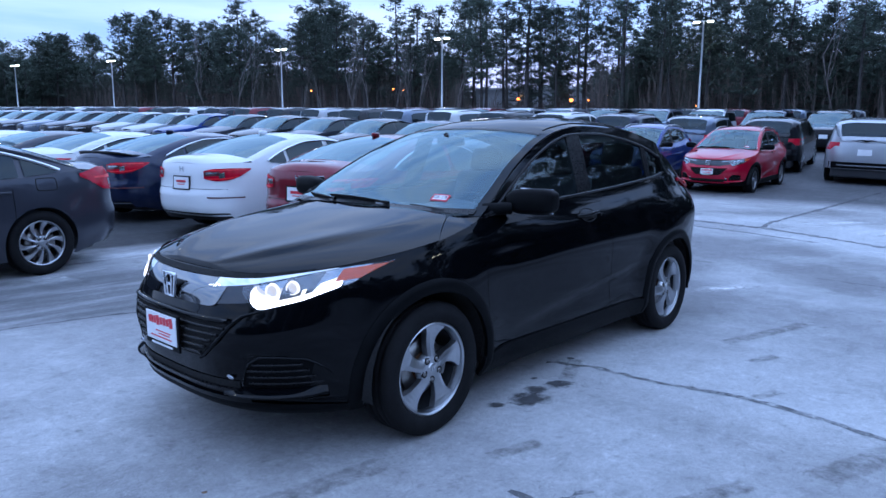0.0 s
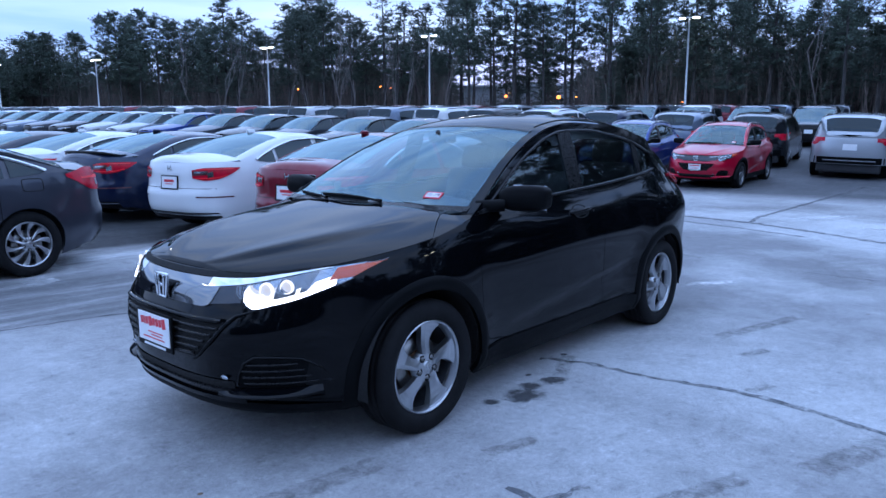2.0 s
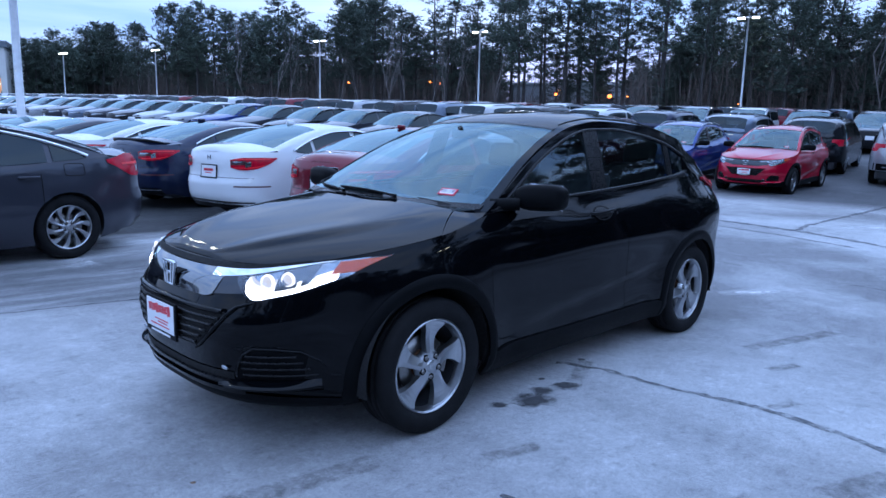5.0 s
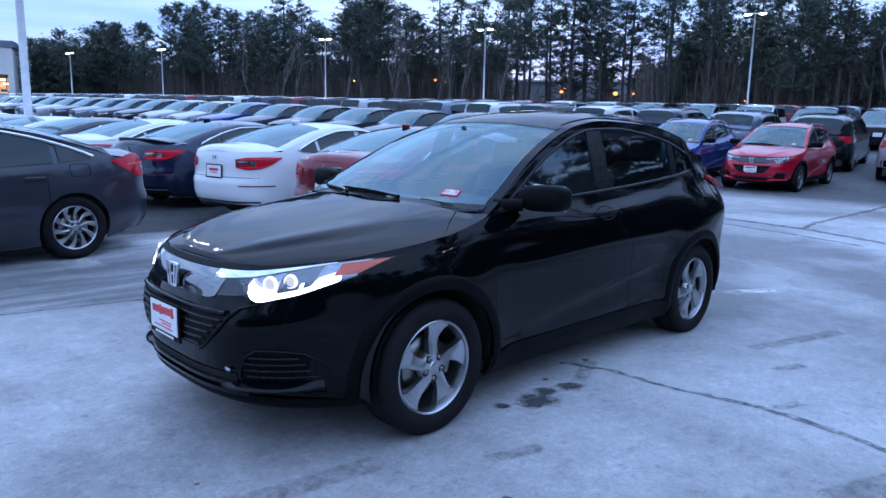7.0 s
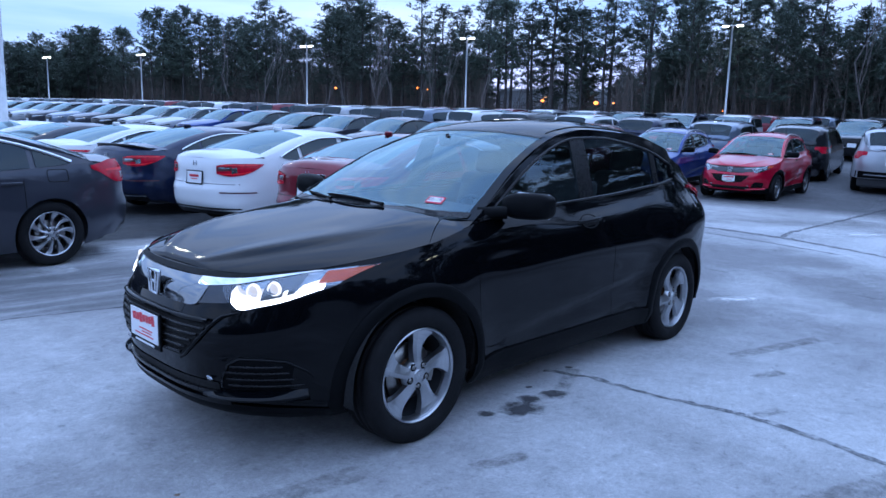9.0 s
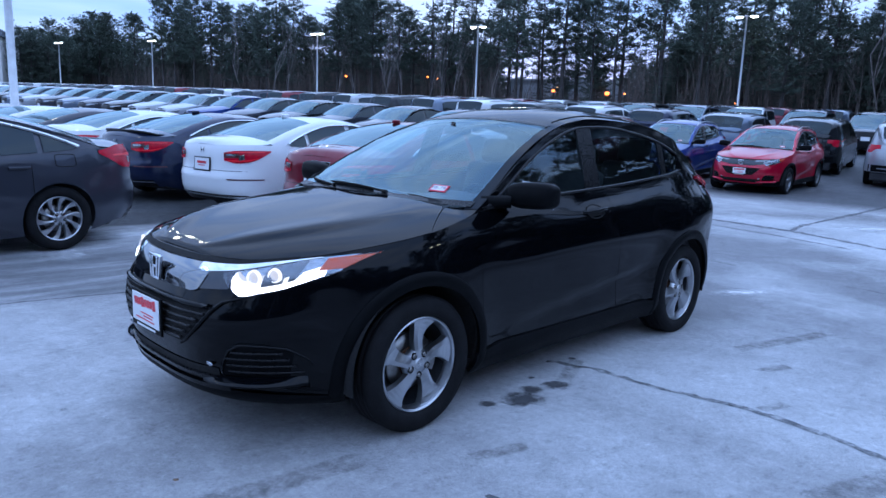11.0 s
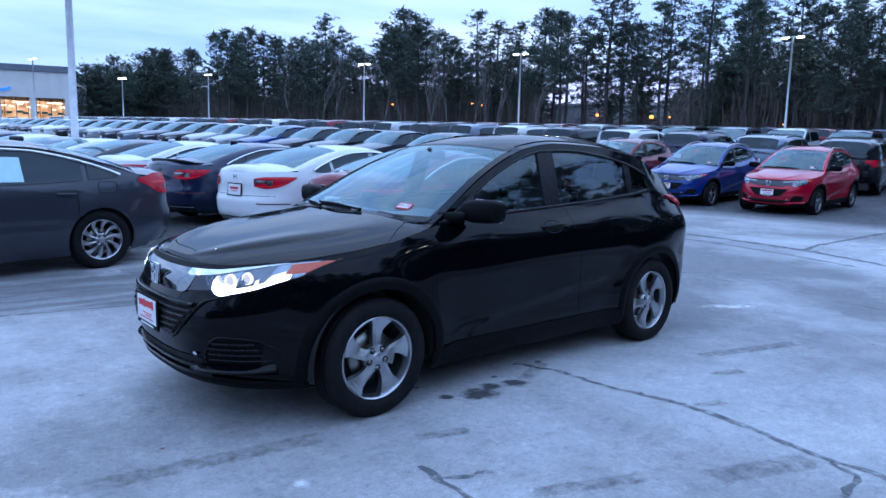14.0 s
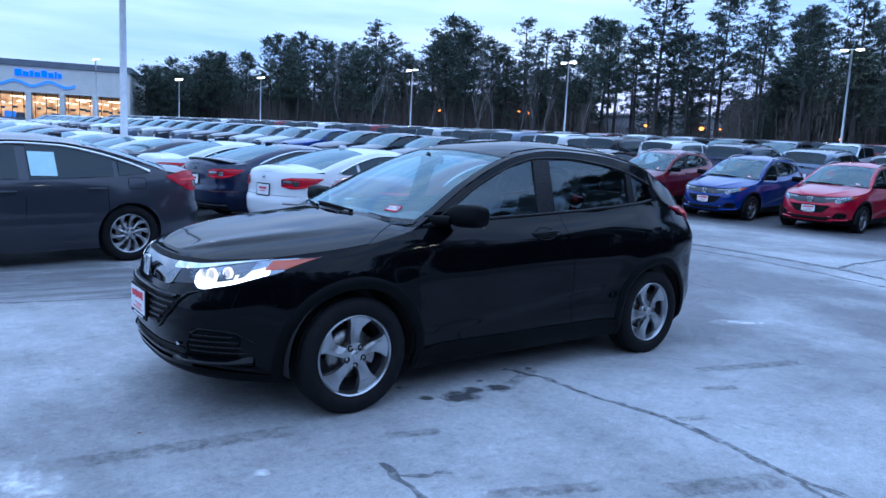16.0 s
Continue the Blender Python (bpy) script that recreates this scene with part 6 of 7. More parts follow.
# rows beyond
for row, (a, back, kind, b0, n) in enumerate(((28.5, True, "suv", -1.4, 28), (34.6, False, "suv", 1.0, 26), (44.0, True, "sedan", 12, 26))):
    for i in range(n):
        if random.random() < 0.05:
            continue
        far_car(kind, pick(SUVS if kind == "suv" else SEDANS), lot_pose(a, b0 + 2.6 * i, back, 2.3), "far row")


# ---------------------------------------------------------------- woods
def leaf_material(name, a, b2):
    m, nt, b = shader(name)
    info = nt.nodes.new("ShaderNodeObjectInfo")
    geo = nt.nodes.new("ShaderNodeNewGeometry")
    r1 = ramp(nt, geo.outputs["Random Per Island"], [(0.0, a), (1.0, b2)])
    r2 = ramp(nt, info.outputs["Random"], [(0.0, (0.7,)), (1.0, (1.2,))])
    mx = mixc(nt, 1.0, r1.outputs["Color"], r2.outputs["Color"], "MULTIPLY")
    nt.links.new(mx.outputs["Color"], b.inputs["Base Color"])
    b.inputs["Roughness"].default_value = 0.7
    return m


BARK = basic("pine_bark", (0.050, 0.045, 0.043), 0.9, 0, 0.4, 3, 0.6)
BARK_PALE = basic("pale_bark", (0.21, 0.185, 0.175), 0.85, 0, 0.35, 4, 0.4)
NEEDLES = leaf_material("pine_needles", (0.048, 0.072, 0.054), (0.084, 0.112, 0.082))
BRUSH = leaf_material("dry_brush", (0.10, 0.080, 0.070), (0.20, 0.155, 0.135))


def tuft(vs, fs, c, r, rng, n=8, flat=0.32, thin=1.0):
    """A loose, rather flat clump of needle sprays: slim blades pointing outwards."""
    for _ in range(n):
        d = Vector((rng.gauss(0, 1), rng.gauss(0, 1), rng.gauss(0.22, flat))).normalized()
        side = d.cross(Vector((rng.gauss(0, 0.5), rng.gauss(0, 0.5), rng.gauss(0, 1)))).normalized() * r * rng.uniform(0.07, 0.15) * thin
        o = c + Vector((rng.gauss(0, 0.22), rng.gauss(0, 0.22), rng.gauss(0, 0.09))) * r
        k = len(vs)
        vs.extend([o - side, o + side, o + d * r * rng.uniform(0.6, 1.25)])
        fs.append((k, k + 1, k + 2))


def pine(seed, H, spread=1.0, bare=0.45, thick=1.0, label="tall dark pine with a bare lower trunk"):
    rng = random.Random(seed)
    tree = new("pine_tree")
    tagged(tree, label, "tree", "pine wood")
    b = bmesh.new()
    lean = (rng.uniform(-0.3, 0.3), rng.uniform(-0.3, 0.3))
    spine = [Vector((lean[0] * t * t + 0.08 * math.sin(5 * t + seed), lean[1] * t * t, H * t)) for t in frange(0, 1, 9)]
    add_tube(b, spine, [0.20 * (1 - 0.9 * t) + 0.012 for t in frange(0, 1, 9)], 7)
    vs, fs = [], []
    levels = int(H * (1.5 + thick))
    for i in range(levels):
        t = lerp(bare * 0.6, 0.975, i / (levels - 1)) + rng.uniform(-0.012, 0.012)
        live = t > bare
        base = Vector((lean[0] * t * t, lean[1] * t * t, H * t))
        u = min(1.0, max(0.0, (t - bare) / (1 - bare)))
        # widest a little below the top third, closing to a blunt round head
        full = 0.62 + 0.55 * math.sin(math.pi * min(1, 0.25 + 0.62 * u)) - 0.72 * max(0, (u - 0.62) / 0.38) ** 2.4
        reach = spread * 2.15 * full * (0.72 if rng.random() < 0.3 else 1.0)
        for k in range(rng.choice((2, 3, 3, 4) if thick > 0.7 else (1, 2, 2, 3)) if live else (1 if rng.random() < 0.6 else 0)):
            a = rng.uniform(0, 2 * math.pi)
            L = reach * rng.uniform(0.5, 1.12) * (1 if live else 0.5)
            rise = rng.uniform(-0.10, 0.20) + 0.45 * u * u
            d = Vector((math.cos(a), math.sin(a), rise))
            p1 = base + d * L * 0.55
            p2 = base + d * L + Vector((0, 0, 0.16 * L))
            add_tube(b, [base, p1, p2], [0.035 * (1 - t) + 0.014, 0.018, 0.006], 4, False)
            if live:
                m = max(3, int(L * 4.2))
                for q in range(m):
                    w = lerp(0.30, 1.04, (q + rng.random()) / m)
                    c = base.lerp(p2, w) + Vector((rng.gauss(0, 0.20), rng.gauss(0, 0.20), rng.gauss(0.05, 0.10)))
                    tuft(vs, fs, c, rng.uniform(0.24, 0.46), rng, 11, 0.62, 1.1)
                if rng.random() < 0.55 * thick:      # the shaded heart of the bough
                    tuft(vs, fs, base.lerp(p2, rng.uniform(0.45, 0.75)), rng.uniform(0.5, 0.75), rng, 7, 0.5, 1.7)
    for q in range(26):                          # the blunt head
        c = Vector((lean[0], lean[1], H * 0.985)) + Vector((rng.gauss(0, 0.42), rng.gauss(0, 0.42), rng.gauss(-0.25, 0.38))) * spread
        tuft(vs, fs, c, rng.uniform(0.24, 0.42), rng, 10, 0.8, 1.1)
    part("trunk", b, BARK, tree, smooth=True)
    obj("crown", vs, fs, NEEDLES, tree, smooth=False)
    return tree


def bare_tree(seed, H, mat, label, depth=5, spread=0.55, stem=0.36, girth=0.011, sway=0.08):
    rng = random.Random(seed)
    tree = new("bare_tree")
    tagged(tree, label, "tree", "bare trees")
    b = bmesh.new()
    twig = bmesh.new()

    def grow(p, d, L, r, n):
        pts, q = [p], p.copy()
        dd = d.copy()
        for _ in range(3):
            dd = (dd + Vector((rng.gauss(0, 0.13), rng.gauss(0, 0.13), rng.gauss(0.05, 0.08)))).normalized()
            q = q + dd * L / 3
            pts.append(q.copy())
        add_tube(b if n >= depth - 1 else twig, pts, [r, r * 0.85, r * 0.72, r * 0.6], 6 if n >= depth - 1 else 3, False)
        if n == 0:
            return
        for k in range(rng.choice((2, 3, 3))):
            nd = (dd + Vector((rng.gauss(0, spread), rng.gauss(0, spread), rng.gauss(0.15, 0.35)))).normalized()
            s = rng.choice((1, 2, 3, 3))
            grow(pts[s], nd, L * rng.uniform(0.55, 0.82), r * 0.52, n - 1)
    grow(Vector((0, 0, -0.1)), Vector((rng.gauss(0, sway), rng.gauss(0, sway), 1)), H * stem, girth * H, depth)
    part("trunk", b, mat, tree, smooth=True)
    part("crown", twig, mat, tree, smooth=True)
    return tree


def polar(az, d, x0=-3.4, y0=-3.4):
    return x0 + d * math.cos(radians(az)), y0 + d * math.sin(radians(az))


def stand(ob, x, y, turn=0.0, s=1.0, sz=None):
    ob.matrix_world = pose(x, y, ground_z(x, y) - 0.05, 0, 0, turn) @ Matrix.Diagonal((s, s, sz or s, 1))
    return ob


def stand_copy(ob, x, y, turn, s, sz):
    c = copy_thing(ob, Matrix())
    return stand(c, x, y, turn, s, sz)


random.seed(11)
PINES = [pine(21, 14.0, 0.95, 0.40, 0.55), pine(22, 15.0, 1.1, 0.36, 0.9), pine(23, 13.0, 1.15, 0.28), pine(24, 14.5, 0.85, 0.46, 0.35), pine(25, 12.0, 1.2, 0.14, label="full dark pine with branches down to the brush")]
edge_d = tab((-20, 56), (10, 57), (24, 61), (35, 70), (45, 80), (56, 90), (66, 108), (72, 128), (77, 145))
used = set()


def plant(i, x, y, s, sz):
    if i not in used:
        used.add(i)
        stand(PINES[i], x, y, random.uniform(0, 360), s, sz)
    else:
        stand_copy(PINES[i], x, y, random.uniform(0, 360), s, sz)


# tallness along the edge of the wood
tall = tab((-20, 0.8), (11, 0.88), (15, 0.90), (19, 1.0), (24, 1.03), (28, 1.10), (31, 1.16), (36, 1.10), (40, 1.02), (43, 0.98), (47, 0.98), (50, 1.10), (53, 0.98), (56, 0.94), (59, 1.0), (62, 0.92), (66, 0.86), (69, 0.74), (74, 0.74), (78, 0.68))
az = 3.0
while az < 77:
    for row in range(3 if az < 31 else 4):
        if row > 0 and 31 < az < 43 and random.random() < 0.7:
            continue
        if random.random() < (0.08 if row == 0 and az > 22 else 0.06 if az < 22 else 0.2 if az < 31 else 0.36 if az < 44 else 0.26 if az < 56 else 0.10):
            continue
        a = az + random.uniform(-0.8, 0.8)
        d = edge_d(a) + row * 6.5 + random.uniform(-2.0, 2.0)
        x, y = polar(a, d)
        hz = tall(a) * random.uniform(0.74, 1.08) * (d / edge_d(a)) ** 0.35 * (edge_d(a) / 82.0) ** 0.45
        i = random.choice((0, 1, 1, 2, 2, 0)) if az < 22 else random.choice((0, 3, 3, 0, 1)) if az < 44 else random.choice((1, 2, 2, 0, 4, 2)) if az > 56 else random.choice((0, 0, 1, 1, 3, 2))
        plant(i, x, y, hz * random.uniform(0.95, 1.25), hz)
    az += 132.0 / edge_d(az) * random.uniform(0.8, 1.35)
# lower full trees by the building and under the tall ones
for i in range(16):
    a = random.uniform(72.2, 76.6)
    x, y = polar(a, random.uniform(118, 138))
    plant(4, x, y, random.uniform(0.75, 0.95), random.uniform(0.65, 0.85))
for i in range(84):
    a = random.uniform(4, 74)
    if 30 < a < 42 and i % 4:
        continue
    x, y = polar(a, edge_d(a) + random.uniform(2, 22))
    s = random.uniform(0.35, 0.78)
    plant(4, x, y, s * 1.2, s)
for i in range(28):
    a = random.uniform(4, 31)
    x, y = polar(a, edge_d(a) + random.uniform(0, 12))
    s = random.uniform(0.30, 0.62)
    plant(4, x, y, s * 1.5, s)
# slender bare trees in front
BARES = [bare_tree(31, 9.0, BARK_PALE, "slender leafless pale tree at the edge of the wood", 4, 0.30, 0.52, 0.0065, 0.16), bare_tree(32, 11.0, BARK_PALE, "slender leafless pale tree at the edge of the wood", 4, 0.26, 0.50, 0.006, 0.2)]
spots = [(58.0, -4), (54.5, -3), (52.5, -2), (50.5, -3), (48.6, -2), (47.0, -3), (44.6, -3), (43.8, 0), (41.6, -2), (61, -2), (14.5, 2), (13.2, 1), (77.0, -8), (76.2, 2), (38.7, 1), (49.6, -4), (55.6, -5), (59.2, -3), (45.6, -4)]
for i, (a, dd) in enumerate(spots):
    x, y = polar(a, edge_d(a) + dd)
    s = random.uniform(0.75, 1.15)
    o = BARES[i % 2]
    if i < 2:
        stand(o, x, y, random.uniform(0, 360), s)
    else:
        stand_copy(o, x, y, random.uniform(0, 360), s, s)


def brush_belt():
    """Low dry brush and saplings along the edge of the lot, and the dim wood floor behind."""
    rng = random.Random(77)
    vs, fs = [], []

    def stem(x, y, z, h, w, sway):
        dx, dy = rng.gauss(0, sway) * h, rng.gauss(0, sway) * h
        t = rng.uniform(0, math.pi)
        px, py = math.cos(t) * w, math.sin(t) * w
        mx, my = x + dx * 0.35 + rng.gauss(0, 0.04) * h, y + dy * 0.35 + rng.gauss(0, 0.04) * h
        o = len(vs)
        vs.extend([(x - px, y - py, z), (x + px, y + py, z), (mx + px * 0.7, my + py * 0.7, z + h * 0.5), (mx - px * 0.7, my - py * 0.7, z + h * 0.5), (x + dx, y + dy, z + h)])
        fs.extend([(o, o + 1, o + 2, o + 3), (o + 3, o + 2, o + 4)])
    # low canes, then a haze of thin leafless saplings further in
    for i in range(7000):
        a = rng.uniform(3, 77)
        x, y = polar(a, edge_d(a) + rng.uniform(-4, 14))
        z = ground_z(x, y)
        for k in range(4):
            stem(x + rng.gauss(0, 0.15), y + rng.gauss(0, 0.15), z, rng.uniform(0.4, 1.5), rng.uniform(0.006, 0.014), 0.22)
    for i in range(12500):
        a = rng.uniform(3, 77)
        thin = 31 < a < 41
        if rng.random() < (0.55 if thin else 0.4 if a < 31 else 0.0):
            continue
        x, y = polar(a, edge_d(a) + rng.uniform(-2, 30))
        h = rng.uniform(1.5, 4.0 if thin else 8.5)
        z = ground_z(x, y)
        stem(x, y, z, h, rng.uniform(0.012, 0.03), 0.06)
        for k in range(3):
            stem(x, y, z + h * rng.uniform(0.2, 0.7), h * rng.uniform(0.25, 0.5), rng.uniform(0.006, 0.014), 0.35)
    g = obj("underbrush", vs, fs, BRUSH, smooth=False)
    tagged(g, "dry brown leafless brush along the wood edge", "brush", kind="stuff")


brush_belt()


def far_wood(name, seed, n, a0, a1, d0, d1, tall_by, label):
    """The depth of the wood behind its first trees: many dim crowns and stems, joined."""
    rng = random.Random(seed)
    vs, fs = [], []
    for i in range(n):
        a = rng.uniform(a0, a1)
        if 31 < a < 41 and rng.random() < 0.9:
            continue
        edge = edge_d(a) if a < 90 else 0.0
        x, y = polar(a, edge + rng.uniform(d0, d1))
        z = ground_z(x, y)
        H = rng.uniform(5.0, 8.5) * tall_by(a)
        o = len(vs)
        w = rng.uniform(0.08, 0.16)
        vs.extend([(x - w, y + w, z), (x + w, y - w, z), (x, y, z + H)])
        fs.append((o, o + 1, o + 2))
        for k in range(15):
            t = rng.uniform(0.18 if a < 90 else 0.05, 1.0)
            r = 2.3 * (1.1 - t)
            tuft(vs, fs, Vector((x + rng.gauss(0, 0.6) * r, y + rng.gauss(0, 0.6) * r, z + H * t)), rng.uniform(0.8, 1.4), rng, 10)
    g = obj(name, vs, fs, NEEDLES, smooth=False)
    tagged(g, label, "wood", kind="stuff")


far_wood("far_wood", 91, 860, 3, 76.5, 24, 46, lambda a: (edge_d(a) / 80) ** 0.5 * (1.1 if a < 31 else 1), "dim depth of the pine wood behind the edge trees")
# ring added out of view so that the car doors reflect dark
far_wood("roadside_wood", 93, 640, 170, 364, 30, 46, lambda a: 0.95, "dense dark pine wood added out of view to darken reflections")
# behind the camera: leafless trees and pines, out of view, seen only as reflections
NEARB = [bare_tree(41, 10.0, BARK, "tall leafless tree across the lot", 6, 0.5, 0.34, 0.0075), bare_tree(42, 12.0, BARK, "tall leafless tree across the lot", 6, 0.46, 0.32, 0.007)]
for i in range(60):
    a = 200 + i * 2.6 + random.uniform(-3, 3)
    d = random.uniform(20, 32)
    x, y = polar(a, d)
    s = random.uniform(1.1, 1.5)
    if i < 2:
        stand(NEARB[i], x, y, random.uniform(0, 360), s)
    else:
        stand_copy(NEARB[i % 2], x, y, random.uniform(0, 360), s, s)
for i in range(56):
    a = 178 + i * 3.2 + random.uniform(-2, 2)
    x, y = polar(a, random.uniform(24, 40))
    plant(random.choice((1, 2, 4, 4)), x, y, random.uniform(1.0, 1.4), random.uniform(0.75, 1.3))


# ---------------------------------------------------------------- lamps, building, ground marks
POLE = basic("galvanised_pole", (0.60, 0.62, 0.64), 0.5, 0.25, 0.12, 5)
FIXTURE = basic("lamp_housing_grey", (0.42, 0.43, 0.44), 0.5, 0.2, 0.1, 5)
LAMP_GLOW = glow("lit_lot_lamp", (1.0, 0.95, 0.60), 40.0)
SODIUM = glow("sodium_street_lamp", (1.0, 0.22, 0.025), 4.0)


def lot_lamp(x, y, H, turn, both=True, r=0.075, label="tall grey lot lamp post with two lit heads"):
    lamp = new("lot_lamp")
    tagged(lamp, label, "lamp post", "lot lamps")
    b = bmesh.new()
    add_tube(b, [(0, 0, 0), (0, 0, H * 0.5), (0, 0, H)], [r * 1.1, r, r * 0.8], 12)
    part("pole", b, POLE, lamp, smooth=True)
    b = bmesh.new()
    add_tube(b, [(0, 0, 0), (0, 0, 0.55), (0, 0, 0.6)], [0.26, 0.26, 0.2], 16)
    part("base", b, FIXTURE, lamp, "concrete lamp base", smooth=False)
    b = bmesh.new()
    add_tube(b, [(-0.5, 0, H), (0.5, 0, H)], [0.035, 0.035], 8)
    part("cross_arm", b, POLE, lamp, smooth=True)
    for s in ((1, -1) if both else (1,)):
        head = new("lamp_head")
        head.parent = lamp
        b = bmesh.new()
        add_box(b, (s * 0.50, 0, H + 0.01), (0.52, 0.30, 0.09), bevel=0.03)
        part("housing", b, FIXTURE, head)
        b = bmesh.new()
        add_box(b, (s * 0.50, 0, H - 0.055), (0.44, 0.24, 0.06), bevel=0.025)
        part("lit_lens", b, LAMP_GLOW, head)
    lamp.matrix_world = pose(x, y, ground_z(x, y), 0, 0, turn)
    return lamp


for a, d, H in ((22.6, 57, 8.2), (42.8, 65, 8.1), (55.6, 77, 8.0), (67.8, 101, 8.0), (73.9, 104, 7.2), (79.6, 92, 8.2)):
    x, y = polar(a, d)
    lot_lamp(x, y, H, 105)
lot_lamp(1.43, 17.5, 8.2, -30, r=0.095, label="thick grey lot lamp post among the parked cars")
for x, y in ((-9.5, 9.0), (-15.0, -12.0), (9.5, -15.0)):
    lot_lamp(x, y, 8.0, 20, label="grey lot lamp post across the lot")

# street lamps glowing through the trees
for a, sl, r in ((53.28, 0.0719, 0.32), (46.69, 0.0758, 0.34), (45.9, 0.074, 0.22), (36.5, 0.0621, 0.42), (32.27, 0.0601, 0.55), (30.9, 0.060, 0.22), (22.76, 0.0506, 0.2)):
    d = edge_d(a) + 3
    x, y = polar(a, d)
    z = 1.4 + sl * d
    o = new("street_lamp")
    tagged(o, "orange sodium street lamp beyond the trees", "street lamp", "street lamps beyond the wood")
    b = bmesh.new()
    add_tube(b, [(0, 0, ground_z(x, y) - z), (0, 0, 0.1)], [0.05, 0.04], 8)
    part("pole", b, ALLOY_DARK, o, smooth=True)
    b = bmesh.new()
    q = bmesh.ops.create_uvsphere(b, u_segments=12, v_segments=8, radius=r * 0.4)
    bmesh.ops.scale(b, vec=(1, 1, 0.8), verts=q["verts"])
    part("globe", b, SODIUM, o, smooth=True)
    o.location = (x, y, z)

# pale warehouse beyond the wood
WALL_GREY = basic("pale_metal_wall", (0.50, 0.51, 0.54), 0.6, 0, 0.1, 0.4)
wh = new("warehouse")
tagged(wh, "long pale grey warehouse behind the pines", "building")
for i in range(6):
    b = bmesh.new()
    add_box(b, (i * 7.0, 0, 2.4), (6.96, 12, 4.8), bevel=0.03)
    part("wall_panel", b, WALL_GREY, wh)
b = bmesh.new()
add_box(b, (17.5, -0.1, 4.9), (42.4, 12.6, 0.25))
part("roof_edge", b, POLE, wh)
for i in range(5):
    b = bmesh.new()
    add_box(b, (3 + i * 5.5, -6.1, 3.9), (0.6, 0.12, 0.16))
    part("wall_lamp", b, glow("warm_wall_lamp", (1.0, 0.5, 0.15), 2.0) if i == 0 else bpy.data.materials["warm_wall_lamp"], wh, "warm wall lamp")
x, y = polar(37.5, edge_d(34) + 34)
wh.matrix_world = pose(x, y, ground_z(x, y) - 0.3, 0, 0, -58)


# ---- showroom
SHOW_WALL = basic("showroom_render", (0.62, 0.61, 0.58), 0.8, 0, 0.08, 0.6, 0.1)
SHOW_ROOF = basic("showroom_roof_band", (0.13, 0.15, 0.18), 0.6, 0, 0.15, 0.7)
SIGN_BLUE = glow("lit_blue_sign", (0.01, 0.08, 0.75), 1.2)
WAVE_BLUE = glow("lit_pale_blue_wave", (0.05, 0.20, 0.60), 0.5)
SHOW_IN = glow("emissive_showroom_interior", (1.0, 0.55, 0.22), 0.5)
si_nt = SHOW_IN.node_tree                       # noise in the wall's emission stands in for uneven lamplight, doorways and posters
si_r = ramp(si_nt, noise_node(si_nt, 0.9, 3, 0.7, stretch=(1, 1, 1.4)).outputs["Fac"], [(0.38, (0.16, 0.07, 0.03)), (0.5, (0.75, 0.38, 0.14)), (0.62, (1.0, 0.72, 0.40))])
si_nt.links.new(si_r.outputs["Color"], si_nt.nodes["Principled BSDF"].inputs["Emission Color"])
SHOW_LAMP = glow("showroom_ceiling_lamp", (1.0, 0.80, 0.5), 3.0)
BANNER = basic("teal_banner", (0.03, 0.16, 0.18), 0.7)
SHOW_FLOOR = basic("showroom_floor", (0.35, 0.30, 0.25), 0.4, 0, 0.1, 1)


